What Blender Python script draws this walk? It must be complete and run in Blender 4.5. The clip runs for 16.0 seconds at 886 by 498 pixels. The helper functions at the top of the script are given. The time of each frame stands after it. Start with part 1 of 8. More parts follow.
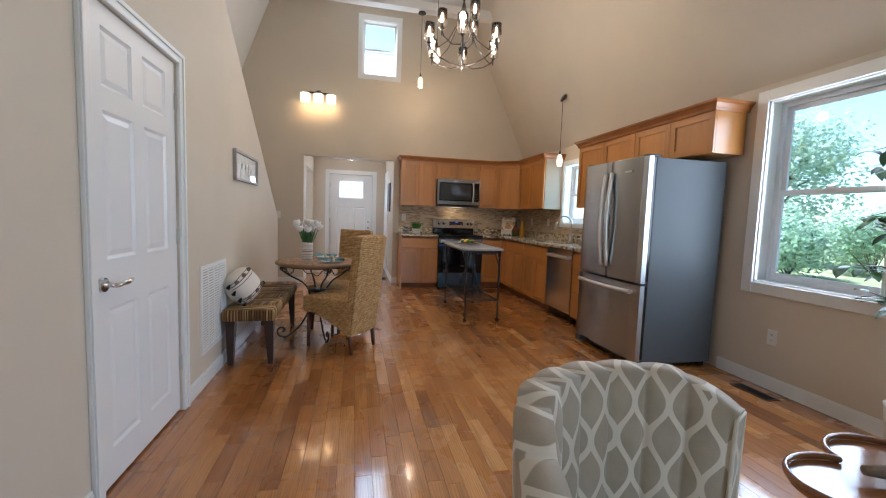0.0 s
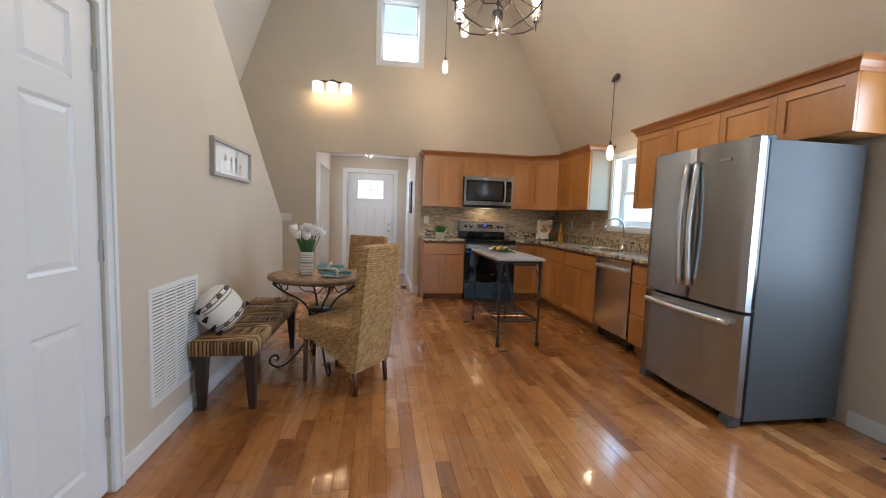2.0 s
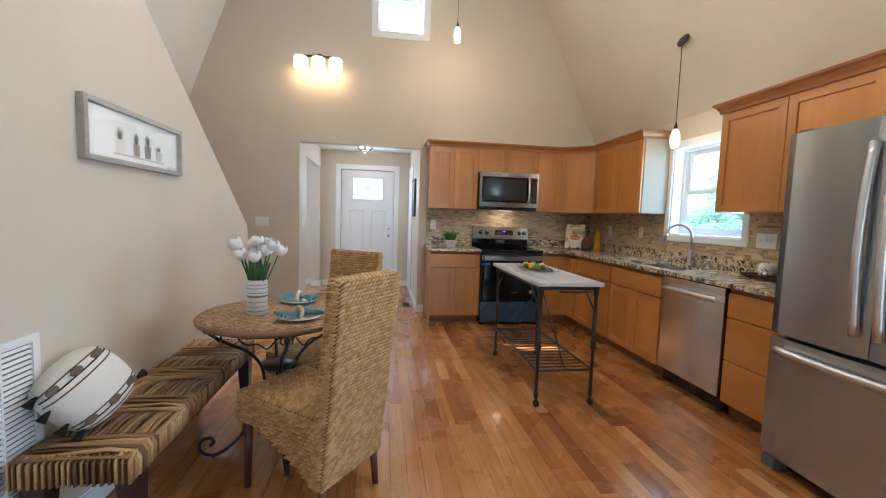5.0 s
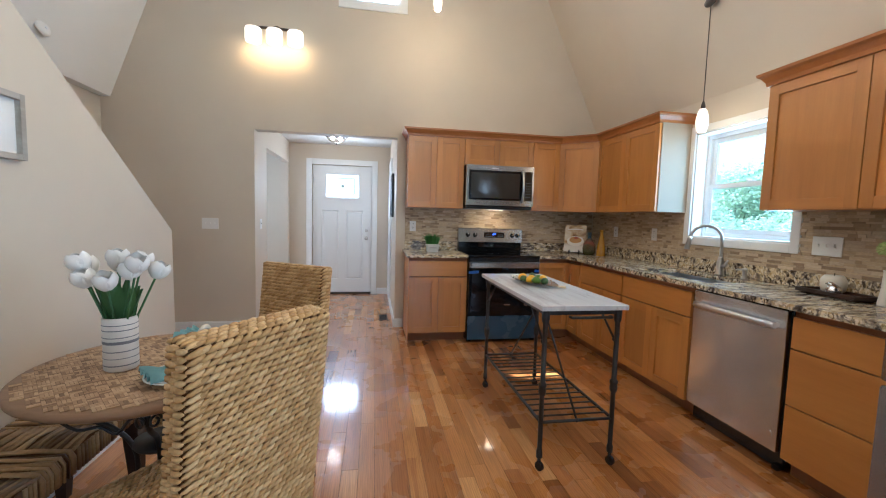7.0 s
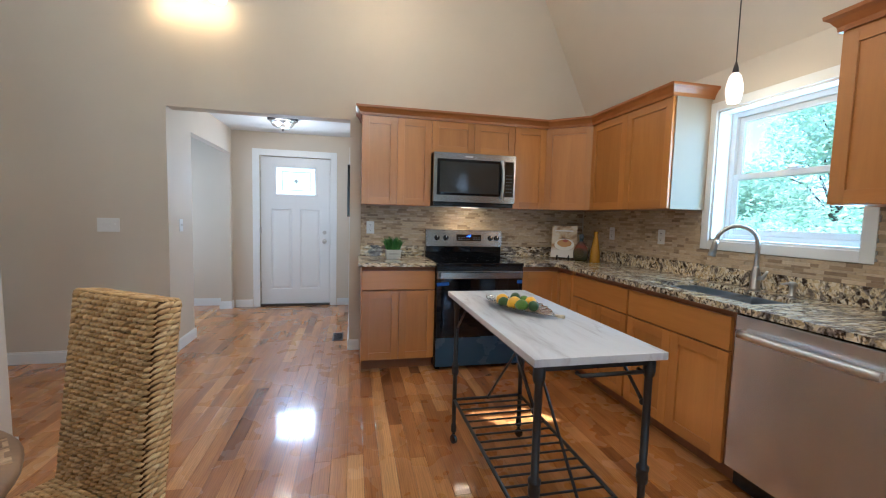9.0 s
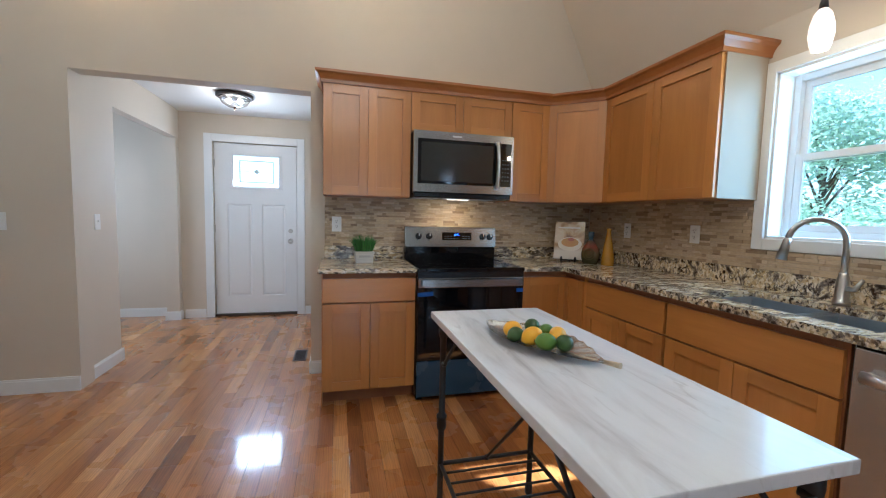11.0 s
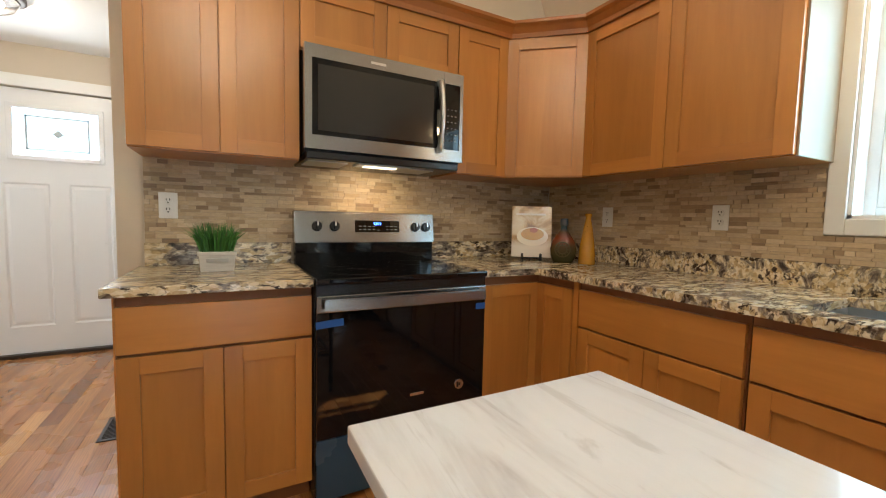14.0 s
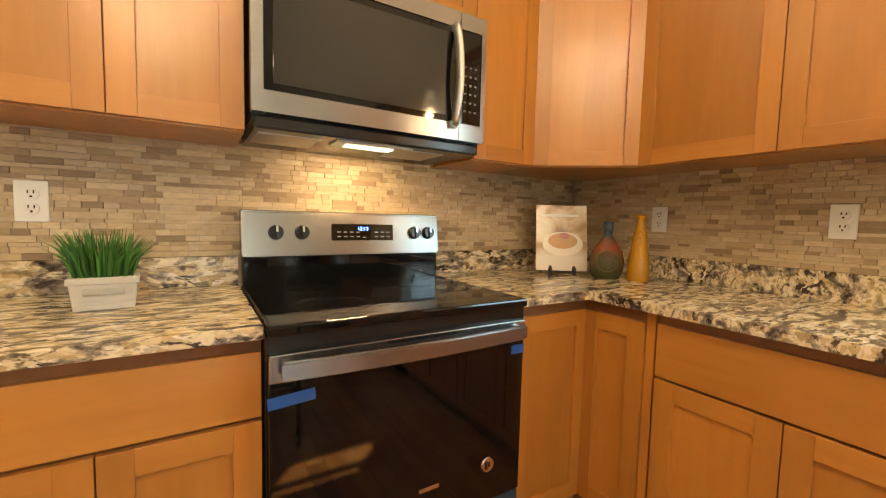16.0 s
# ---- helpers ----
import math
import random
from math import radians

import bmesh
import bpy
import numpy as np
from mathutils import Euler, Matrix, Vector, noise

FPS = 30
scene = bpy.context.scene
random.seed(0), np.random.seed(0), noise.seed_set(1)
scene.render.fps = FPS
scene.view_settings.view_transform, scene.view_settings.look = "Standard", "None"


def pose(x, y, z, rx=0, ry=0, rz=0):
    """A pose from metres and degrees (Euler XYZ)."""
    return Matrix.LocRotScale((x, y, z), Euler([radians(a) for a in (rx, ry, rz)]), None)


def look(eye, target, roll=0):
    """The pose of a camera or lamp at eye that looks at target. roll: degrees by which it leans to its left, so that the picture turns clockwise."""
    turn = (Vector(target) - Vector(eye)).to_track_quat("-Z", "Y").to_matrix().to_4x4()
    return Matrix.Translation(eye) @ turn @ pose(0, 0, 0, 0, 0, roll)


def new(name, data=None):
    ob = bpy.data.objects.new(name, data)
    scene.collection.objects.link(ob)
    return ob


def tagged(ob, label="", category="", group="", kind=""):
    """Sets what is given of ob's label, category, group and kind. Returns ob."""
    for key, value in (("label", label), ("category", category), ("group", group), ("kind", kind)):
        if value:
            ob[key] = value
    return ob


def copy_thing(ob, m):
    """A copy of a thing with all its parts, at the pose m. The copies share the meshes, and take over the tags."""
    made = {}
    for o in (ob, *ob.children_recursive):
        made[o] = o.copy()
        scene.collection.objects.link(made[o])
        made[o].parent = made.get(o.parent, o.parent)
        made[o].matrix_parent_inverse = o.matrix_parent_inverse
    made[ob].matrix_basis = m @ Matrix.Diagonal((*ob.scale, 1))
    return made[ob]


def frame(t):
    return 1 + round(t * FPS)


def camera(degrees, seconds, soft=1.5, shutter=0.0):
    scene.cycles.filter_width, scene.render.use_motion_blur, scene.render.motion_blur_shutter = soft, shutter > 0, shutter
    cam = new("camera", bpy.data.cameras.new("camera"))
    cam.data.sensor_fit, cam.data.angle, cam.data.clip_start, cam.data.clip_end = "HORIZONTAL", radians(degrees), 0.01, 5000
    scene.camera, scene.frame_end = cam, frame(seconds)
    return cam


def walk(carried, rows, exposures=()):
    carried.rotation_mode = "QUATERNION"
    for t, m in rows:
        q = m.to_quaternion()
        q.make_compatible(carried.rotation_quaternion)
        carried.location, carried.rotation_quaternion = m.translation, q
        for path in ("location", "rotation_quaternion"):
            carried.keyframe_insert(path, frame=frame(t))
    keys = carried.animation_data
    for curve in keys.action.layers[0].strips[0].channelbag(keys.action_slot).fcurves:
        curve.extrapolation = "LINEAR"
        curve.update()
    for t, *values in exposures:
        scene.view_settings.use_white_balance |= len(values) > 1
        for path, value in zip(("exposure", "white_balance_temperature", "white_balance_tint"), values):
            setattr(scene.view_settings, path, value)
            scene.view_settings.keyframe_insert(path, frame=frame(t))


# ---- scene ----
cam = camera(95.5, 16.0, 1.1)
PATH = [
    (0, (-0.165, 0.166, 1.234), (0.266, 2.112, 1.07), 2.0),
    (0.5, (-0.126, 0.34, 1.227), (0.261, 2.296, 1.061), 2.1),
    (1, (-0.098, 0.546, 1.234), (0.249, 2.509, 1.067), 2.0),
    (1.5, (-0.075, 0.728, 1.236), (0.248, 2.695, 1.071), 1.9),
    (2, (-0.032, 0.942, 1.253), (0.277, 2.911, 1.089), 1.9),
    (2.5, (-0.013, 1.138, 1.282), (0.287, 3.108, 1.113), 1.8),
    (3, (-0.017, 1.342, 1.272), (0.28, 3.313, 1.111), 1.9),
    (3.5, (-0.009, 1.536, 1.288), (0.285, 3.508, 1.128), 1.9),
    (4, (0.001, 1.71, 1.291), (0.294, 3.681, 1.13), 1.9),
    (6.5, (0.174, 2.573, 1.297), (0.497, 4.54, 1.14), 1.7),
    (7, (0.241, 2.747, 1.3), (0.585, 4.711, 1.141), 1.6),
    (7.5, (0.311, 2.961, 1.289), (0.679, 4.921, 1.131), 1.6),
    (8, (0.391, 3.146, 1.264), (0.786, 5.101, 1.108), 1.5),
    (8.5, (0.484, 3.335, 1.279), (0.902, 5.284, 1.123), 1.4),
    (9, (0.534, 3.495, 1.291), (0.97, 5.44, 1.138), 1.5),
    (11.5, (0.722, 4.34, 1.245), (1.278, 6.254, 1.086), 1.4),
    (12, (0.738, 4.541, 1.229), (1.365, 6.434, 1.07), 1.4),
    (12.5, (0.779, 4.695, 1.199), (1.489, 6.558, 1.043), 1.3),
    (13, (0.835, 4.865, 1.193), (1.634, 6.692, 1.035), 1.5),
    (13.5, (0.892, 5.022, 1.178), (1.766, 6.813, 1.014), 1.4),
    (14, (0.934, 5.2, 1.148), (1.87, 6.962, 1.004), 1.3),
    (14.5, (0.965, 5.366, 1.139), (1.952, 7.1, 0.997), 1.3),
    (15, (1.005, 5.529, 1.146), (2.031, 7.239, 1.0), 1.2),
    (15.5, (1.052, 5.682, 1.151), (2.091, 7.385, 1.011), 1.3),
    (16, (1.086, 5.796, 1.161), (2.132, 7.495, 1.016), 1.4),
]
walk(cam, [(t, look(eye, target, roll)) for t, eye, target, roll in PATH],
     [(0.0, 1.58, 5500, 13), (4.0, 1.94, 5300, 10), (7.0, 2.04, 5000, 8), (9.0, 2.0, 4850, 7), (11.5, 1.88, 4900, 8), (12.5, 1.9, 5250, 8), (14.5, 2.44, 6400, 8), (16.0, 2.92, 7400, 10)])

# ---- light ----
SUN_DIR = Vector((1.35, -1.58, -4.05)).normalized()
world = bpy.data.worlds.new("sky")
scene.world = world
world.use_nodes = True
wn = world.node_tree.nodes
sky = wn.new("ShaderNodeTexSky")
sky.sky_type = "NISHITA"
sky.sun_disc = False
sky.sun_elevation = math.asin(-SUN_DIR.z)
sky.sun_rotation = math.atan2(-SUN_DIR.x, -SUN_DIR.y)
world.node_tree.links.new(sky.outputs[0], wn["Background"].inputs[0])
wn["Background"].inputs[1].default_value = 0.15
sun_data = bpy.data.lights.new("sun", "SUN")
sun_data.energy, sun_data.angle, sun_data.color = 5.0, radians(0.5), (1.0, 0.95, 0.86)
sun = new("sun", sun_data)
sun.rotation_mode = "QUATERNION"
sun.rotation_quaternion = SUN_DIR.to_track_quat("-Z", "Y")


def lamp(name, kind, place, power, color, size=0.05, target=None, size_y=None):
    d = bpy.data.lights.new(name, kind)
    d.energy, d.color = power, color
    if kind == "AREA":
        d.size = size
        if size_y:
            d.shape, d.size_y = "RECTANGLE", size_y
    else:
        d.shadow_soft_size = size
    o = new(name, d)
    o.matrix_basis = look(place, target) if target else pose(*place)
    return o

# ---- materials ----
def material(name):
    m = bpy.data.materials.new(name)
    m.use_nodes = True
    return m, m.node_tree.nodes, m.node_tree.links, m.node_tree.nodes["Principled BSDF"]


def coords(n, l, scale=(1, 1, 1), kind="Object", rot=(0, 0, 0)):
    tc, mp = n.new("ShaderNodeTexCoord"), n.new("ShaderNodeMapping")
    mp.inputs["Scale"].default_value = scale
    mp.inputs["Rotation"].default_value = rot
    l.new(tc.outputs[kind], mp.inputs[0])
    return mp.outputs[0]


def world_coords(n, l, scale=(1, 1, 1), rot=(0, 0, 0)):
    g, mp = n.new("ShaderNodeNewGeometry"), n.new("ShaderNodeMapping")
    mp.inputs["Scale"].default_value = scale
    mp.inputs["Rotation"].default_value = rot
    l.new(g.outputs["Position"], mp.inputs[0])
    return mp.outputs[0]


def noise_tex(n, l, vec, scale, detail=4, rough=0.55, distort=0.0):
    t = n.new("ShaderNodeTexNoise")
    t.inputs["Scale"].default_value, t.inputs["Detail"].default_value = scale, detail
    t.inputs["Roughness"].default_value, t.inputs["Distortion"].default_value = rough, distort
    l.new(vec, t.inputs["Vector"])
    return t.outputs["Fac"]


def ramp(n, l, fac, stops, interp="LINEAR"):
    r = n.new("ShaderNodeValToRGB")
    r.color_ramp.interpolation = interp
    e = r.color_ramp.elements
    while len(e) < len(stops):
        e.new(0.5)
    for el, (p, c) in zip(e, stops):
        el.position, el.color = p, (*c, 1)
    l.new(fac, r.inputs[0])
    return r.outputs[0]


def mix(n, l, fac, a, b, mode="MIX"):
    m = n.new("ShaderNodeMix")
    m.data_type, m.blend_type = "RGBA", mode
    for sock, v in ((0, fac), (6, a), (7, b)):
        if isinstance(v, (int, float)):
            m.inputs[sock].default_value = v
        elif isinstance(v, tuple):
            m.inputs[sock].default_value = (*v, 1)
        else:
            l.new(v, m.inputs[sock])
    return m.outputs[2]


def bump(n, l, bsdf, height, strength=0.2, dist=0.01):
    b = n.new("ShaderNodeBump")
    b.inputs["Strength"].default_value, b.inputs["Distance"].default_value = strength, dist
    l.new(height, b.inputs["Height"])
    l.new(b.outputs[0], bsdf.inputs["Normal"])


def painted(name, color, rough=0.5, grain=180.0, relief=0.05, spec=0.5, vary=0.06):
    """Plain painted or plastic surface with faint unevenness at two scales."""
    m, n, l, b = material(name)
    v = world_coords(n, l)
    f1 = noise_tex(n, l, v, 1.3, 3)
    dark = tuple(c * (1 - vary) for c in color)
    light = tuple(min(1, c * (1 + vary)) for c in color)
    l.new(ramp(n, l, f1, [(0.3, dark), (0.7, light)]), b.inputs["Base Color"])
    f2 = noise_tex(n, l, v, grain, 2)
    r = n.new("ShaderNodeMapRange")
    r.inputs[3].default_value, r.inputs[4].default_value = rough - 0.06, rough + 0.08
    l.new(noise_tex(n, l, v, 5.0, 4), r.inputs[0])
    l.new(r.outputs[0], b.inputs["Roughness"])
    b.inputs["Specular IOR Level"].default_value = spec
    if relief:
        bump(n, l, b, f2, relief, 0.002)
    return m


def metal(name, color, rough=0.3, stretch=(1, 1, 1), grain=40.0, aniso=0.0):
    m, n, l, b = material(name)
    v = coords(n, l, stretch)
    f = noise_tex(n, l, v, grain, 4)
    l.new(ramp(n, l, f, [(0.2, tuple(c * 0.985 for c in color)), (0.8, color)]), b.inputs["Base Color"])
    b.inputs["Metallic"].default_value = 1.0
    r = n.new("ShaderNodeMapRange")
    r.inputs[3].default_value, r.inputs[4].default_value = max(0.02, rough - 0.006), rough + 0.006
    l.new(f, r.inputs[0])
    l.new(r.outputs[0], b.inputs["Roughness"])
    if aniso:
        tg = n.new("ShaderNodeTangent")
        tg.direction_type, tg.axis = "RADIAL", "Z"
        l.new(tg.outputs[0], b.inputs["Tangent"])
        b.inputs["Anisotropic"].default_value = aniso
        b.inputs["Anisotropic Rotation"].default_value = 0.25
    return m


def wood(name, dark, light, axis="z", rough=0.4, scale=1.0, vary=0.25, coat=0.0, streak=14.0):
    """Grain that runs along one axis, tone that varies from piece to piece."""
    m, n, l, b = material(name)
    info = n.new("ShaderNodeObjectInfo")
    g = n.new("ShaderNodeNewGeometry")
    add = n.new("ShaderNodeVectorMath")
    add.operation = "ADD"
    comb = n.new("ShaderNodeCombineXYZ")
    mul = n.new("ShaderNodeMath")
    mul.operation = "MULTIPLY"
    mul.inputs[1].default_value = 37.0
    isl = n.new("ShaderNodeMath")
    isl.operation = "ADD"
    l.new(info.outputs["Random"], isl.inputs[0])
    l.new(g.outputs["Random Per Island"], isl.inputs[1])
    tone = n.new("ShaderNodeMath")
    tone.operation = "FRACT"
    l.new(isl.outputs[0], tone.inputs[0])
    l.new(isl.outputs[0], mul.inputs[0])
    for k in range(3):
        l.new(mul.outputs[0], comb.inputs[k])
    l.new(g.outputs["Position"], add.inputs[0])
    l.new(comb.outputs[0], add.inputs[1])
    mp = n.new("ShaderNodeMapping")
    sc = [streak * scale] * 3
    sc["xyz".index(axis)] = 0.9 * scale
    mp.inputs["Scale"].default_value = sc
    l.new(add.outputs[0], mp.inputs[0])
    f1 = noise_tex(n, l, mp.outputs[0], 1.0, 5, 0.6, 0.6)
    f2 = noise_tex(n, l, mp.outputs[0], 7.0, 3, 0.6)
    base = ramp(n, l, f1, [(0.25, dark), (0.75, light)])
    fine = ramp(n, l, f2, [(0.3, (0.82, 0.80, 0.78)), (0.6, (1, 1, 1))])
    c = mix(n, l, 0.38, base, fine, "MULTIPLY")
    hs = n.new("ShaderNodeHueSaturation")
    mr = n.new("ShaderNodeMapRange")
    mr.inputs[3].default_value, mr.inputs[4].default_value = 1 - vary, 1 + vary
    l.new(tone.outputs[0], mr.inputs[0])
    l.new(mr.outputs[0], hs.inputs["Value"])
    l.new(c, hs.inputs["Color"])
    l.new(hs.outputs[0], b.inputs["Base Color"])
    b.inputs["Roughness"].default_value = rough
    b.inputs["Coat Weight"].default_value = coat
    b.inputs["Coat Roughness"].default_value = 0.08
    bump(n, l, b, f2, 0.06, 0.002)
    return m


def oak_floor():
    """Varnished red oak strips: tone by strip, cathedral grain, dark mineral streaks, glossy coat."""
    m, n, l, b = material("oak_floor")
    info, g = n.new("ShaderNodeObjectInfo"), n.new("ShaderNodeNewGeometry")

    def op(kind, a, b2):
        q = n.new("ShaderNodeMath")
        q.operation = kind
        for i, v in enumerate((a, b2)):
            if isinstance(v, (int, float)):
                q.inputs[i].default_value = v
            else:
                l.new(v, q.inputs[i])
        return q.outputs[0]
    tone = op("FRACT", op("ADD", info.outputs["Random"], g.outputs["Random Per Island"]), 0.0)
    shift = n.new("ShaderNodeCombineXYZ")
    for k in range(3):
        l.new(op("MULTIPLY", tone, 41.0 + 7 * k), shift.inputs[k])
    add = n.new("ShaderNodeVectorMath")
    add.operation = "ADD"
    l.new(g.outputs["Position"], add.inputs[0])
    l.new(shift.outputs[0], add.inputs[1])

    def stretched(x, y):
        mp = n.new("ShaderNodeMapping")
        mp.inputs["Scale"].default_value = (x, y, x)
        l.new(add.outputs[0], mp.inputs[0])
        return mp.outputs[0]
    broad = noise_tex(n, l, stretched(14, 1.1), 1.0, 4, 0.6, 1.2)
    rings = n.new("ShaderNodeTexWave")
    rings.wave_type, rings.bands_direction = "BANDS", "X"
    for nm, v in (("Scale", 9.0), ("Distortion", 9.0), ("Detail", 3.0), ("Detail Scale", 1.2)):
        rings.inputs[nm].default_value = v
    l.new(stretched(3.0, 0.35), rings.inputs["Vector"])
    pores = noise_tex(n, l, stretched(150, 5), 1.0, 3, 0.6)
    strip = ramp(n, l, tone, [(0.0, (0.23, 0.080, 0.020)), (0.12, (0.40, 0.155, 0.039)), (0.5, (0.50, 0.210, 0.055)), (0.88, (0.57, 0.262, 0.076)), (1.0, (0.70, 0.37, 0.13))])
    c = mix(n, l, 0.75, strip, ramp(n, l, broad, [(0.28, (0.58, 0.50, 0.44)), (0.55, (1, 1, 1)), (0.8, (1.0, 1.0, 1.0))]), "MULTIPLY")
    c = mix(n, l, 0.42, c, ramp(n, l, rings.outputs["Fac"], [(0.1, (0.62, 0.53, 0.45)), (0.5, (1, 1, 1))]), "MULTIPLY")
    c = mix(n, l, 0.35, c, ramp(n, l, pores, [(0.35, (0.6, 0.52, 0.45)), (0.55, (1, 1, 1))]), "MULTIPLY")
    streaks = ramp(n, l, noise_tex(n, l, stretched(9, 0.9), 1.3, 5, 0.65, 1.5), [(0.66, (1, 1, 1)), (0.74, (0.42, 0.33, 0.27))])
    l.new(mix(n, l, 1.0, c, streaks, "MULTIPLY"), b.inputs["Base Color"])
    l.new(ramp(n, l, noise_tex(n, l, world_coords(n, l), 3.0, 3), [(0.3, (0.22,) * 3), (0.7, (0.34,) * 3)]), b.inputs["Roughness"])
    b.inputs["Specular IOR Level"].default_value = 0.35
    b.inputs["Coat Weight"].default_value = 0.9
    b.inputs["Coat Roughness"].default_value = 0.085
    bump(n, l, b, pores, 0.05, 0.002)
    return m


def glowing(name, color, strength):
    m, n, l, b = material(name)
    b.inputs["Base Color"].default_value = (*color, 1)
    b.inputs["Emission Color"].default_value = (*color, 1)
    b.inputs["Emission Strength"].default_value = strength
    b.inputs["Roughness"].default_value = 0.3
    return m


def clear_glass(name, tint=(1, 1, 1), rough=0.0):
    m, n, l, b = material(name)
    b.inputs["Base Color"].default_value = (*tint, 1)
    b.inputs["Transmission Weight"].default_value = 1.0
    b.inputs["Roughness"].default_value = rough
    b.inputs["IOR"].default_value = 1.45
    return m


def granite():
    """Cream and gold crystals with grey clouds and dark brown flecks between them."""
    m, n, l, b = material("granite")
    v = world_coords(n, l, (1.0, 1.0, 1.3), (0.3, 0.5, 0.6))
    streak = world_coords(n, l, (0.75, 2.1, 1.6), (0.2, 0.1, 0.75))
    fine = noise_tex(n, l, v, 60.0, 4, 0.6)
    cloud = noise_tex(n, l, v, 5.5, 4, 0.6, 0.6)
    fleck = noise_tex(n, l, streak, 24.0, 5, 0.62, 0.5)
    patch = noise_tex(n, l, streak, 9.0, 6, 0.66, 0.7)
    cell = n.new("ShaderNodeTexVoronoi")
    cell.inputs["Scale"].default_value = 42.0
    l.new(streak, cell.inputs["Vector"])
    sep = n.new("ShaderNodeSeparateColor")
    l.new(cell.outputs["Color"], sep.inputs[0])
    cream = ramp(n, l, sep.outputs[0], [(0.0, (0.46, 0.33, 0.16)), (0.25, (0.62, 0.49, 0.29)), (0.6, (0.74, 0.63, 0.43)), (1.0, (0.80, 0.73, 0.58))])
    cream = mix(n, l, 0.55, cream, ramp(n, l, fine, [(0.3, (0.62, 0.54, 0.42)), (0.6, (1, 1, 1))]), "MULTIPLY")
    brown = ramp(n, l, fine, [(0.35, (0.012, 0.009, 0.008)), (0.7, (0.085, 0.050, 0.032))])
    grey = ramp(n, l, fine, [(0.35, (0.13, 0.105, 0.085)), (0.7, (0.34, 0.28, 0.22))])
    c = mix(n, l, ramp(n, l, patch, [(0.50, (0, 0, 0)), (0.57, (1, 1, 1))]), cream, grey)
    dark = ramp(n, l, fleck, [(0.515, (0, 0, 0)), (0.57, (1, 1, 1))])
    dark = mix(n, l, 1.0, dark, ramp(n, l, cloud, [(0.36, (0.15, 0.15, 0.15)), (0.56, (1, 1, 1))]), "MULTIPLY")
    dark = mix(n, l, 1.0, dark, ramp(n, l, patch, [(0.59, (0, 0, 0)), (0.64, (0.9, 0.9, 0.9))]), "LIGHTEN")
    l.new(mix(n, l, dark, c, brown), b.inputs["Base Color"])
    b.inputs["Roughness"].default_value = 0.2
    b.inputs["Specular IOR Level"].default_value = 0.35
    b.inputs["Coat Weight"].default_value = 0.2
    b.inputs["Coat Roughness"].default_value = 0.08
    return m


def marble():
    m, n, l, b = material("marble")
    v = world_coords(n, l, (3.4, 0.55, 1.0), (0, 0, 0.35))
    f = noise_tex(n, l, v, 2.2, 8, 0.62, 1.2)
    f2 = noise_tex(n, l, v, 5.0, 6, 0.6, 2.0)
    c1 = ramp(n, l, f, [(0.28, (0.44, 0.42, 0.42)), (0.40, (0.58, 0.57, 0.575)), (0.50, (0.66, 0.66, 0.665)), (0.64, (0.69, 0.69, 0.695)), (0.76, (0.56, 0.54, 0.53))])
    c2 = ramp(n, l, f2, [(0.33, (0.74, 0.72, 0.71)), (0.42, (1, 1, 1))])
    l.new(mix(n, l, 0.6, c1, c2, "MULTIPLY"), b.inputs["Base Color"])
    b.inputs["Roughness"].default_value = 0.09
    b.inputs["Specular IOR Level"].default_value = 0.2
    return m


def tile_stone():
    m, n, l, b = material("backsplash_stone")
    info, g = n.new("ShaderNodeObjectInfo"), n.new("ShaderNodeNewGeometry")
    a = n.new("ShaderNodeMath")
    a.operation = "ADD"
    l.new(info.outputs["Random"], a.inputs[0])
    l.new(g.outputs["Random Per Island"], a.inputs[1])
    fr = n.new("ShaderNodeMath")
    fr.operation = "FRACT"
    l.new(a.outputs[0], fr.inputs[0])
    c = ramp(n, l, fr.outputs[0], [(0.0, (0.27, 0.185, 0.11)), (0.12, (0.38, 0.27, 0.16)), (0.3, (0.49, 0.365, 0.22)), (0.6, (0.59, 0.455, 0.285)), (0.85, (0.51, 0.40, 0.275)), (1.0, (0.68, 0.55, 0.37))])
    f = noise_tex(n, l, world_coords(n, l, (1, 1, 3)), 45.0, 5)
    c = mix(n, l, 0.5, c, ramp(n, l, f, [(0.3, (0.66, 0.62, 0.58)), (0.65, (1.0, 1.0, 1.0))]), "MULTIPLY")
    l.new(c, b.inputs["Base Color"])
    b.inputs["Roughness"].default_value = 0.5
    bump(n, l, b, f, 0.25, 0.002)
    return m


def woven(name, dark, mid, light):
    """Dry plant fibre: tone changes from strand to strand."""
    m, n, l, b = material(name)
    g = n.new("ShaderNodeNewGeometry")
    f = noise_tex(n, l, world_coords(n, l), 90.0, 4)
    c = ramp(n, l, g.outputs["Random Per Island"], [(0.0, dark), (0.45, mid), (1.0, light)])
    c = mix(n, l, 0.6, c, ramp(n, l, f, [(0.3, (0.6, 0.55, 0.5)), (0.7, (1, 1, 1))]), "MULTIPLY")
    l.new(c, b.inputs["Base Color"])
    b.inputs["Roughness"].default_value = 0.6
    bump(n, l, b, f, 0.3, 0.002)
    return m


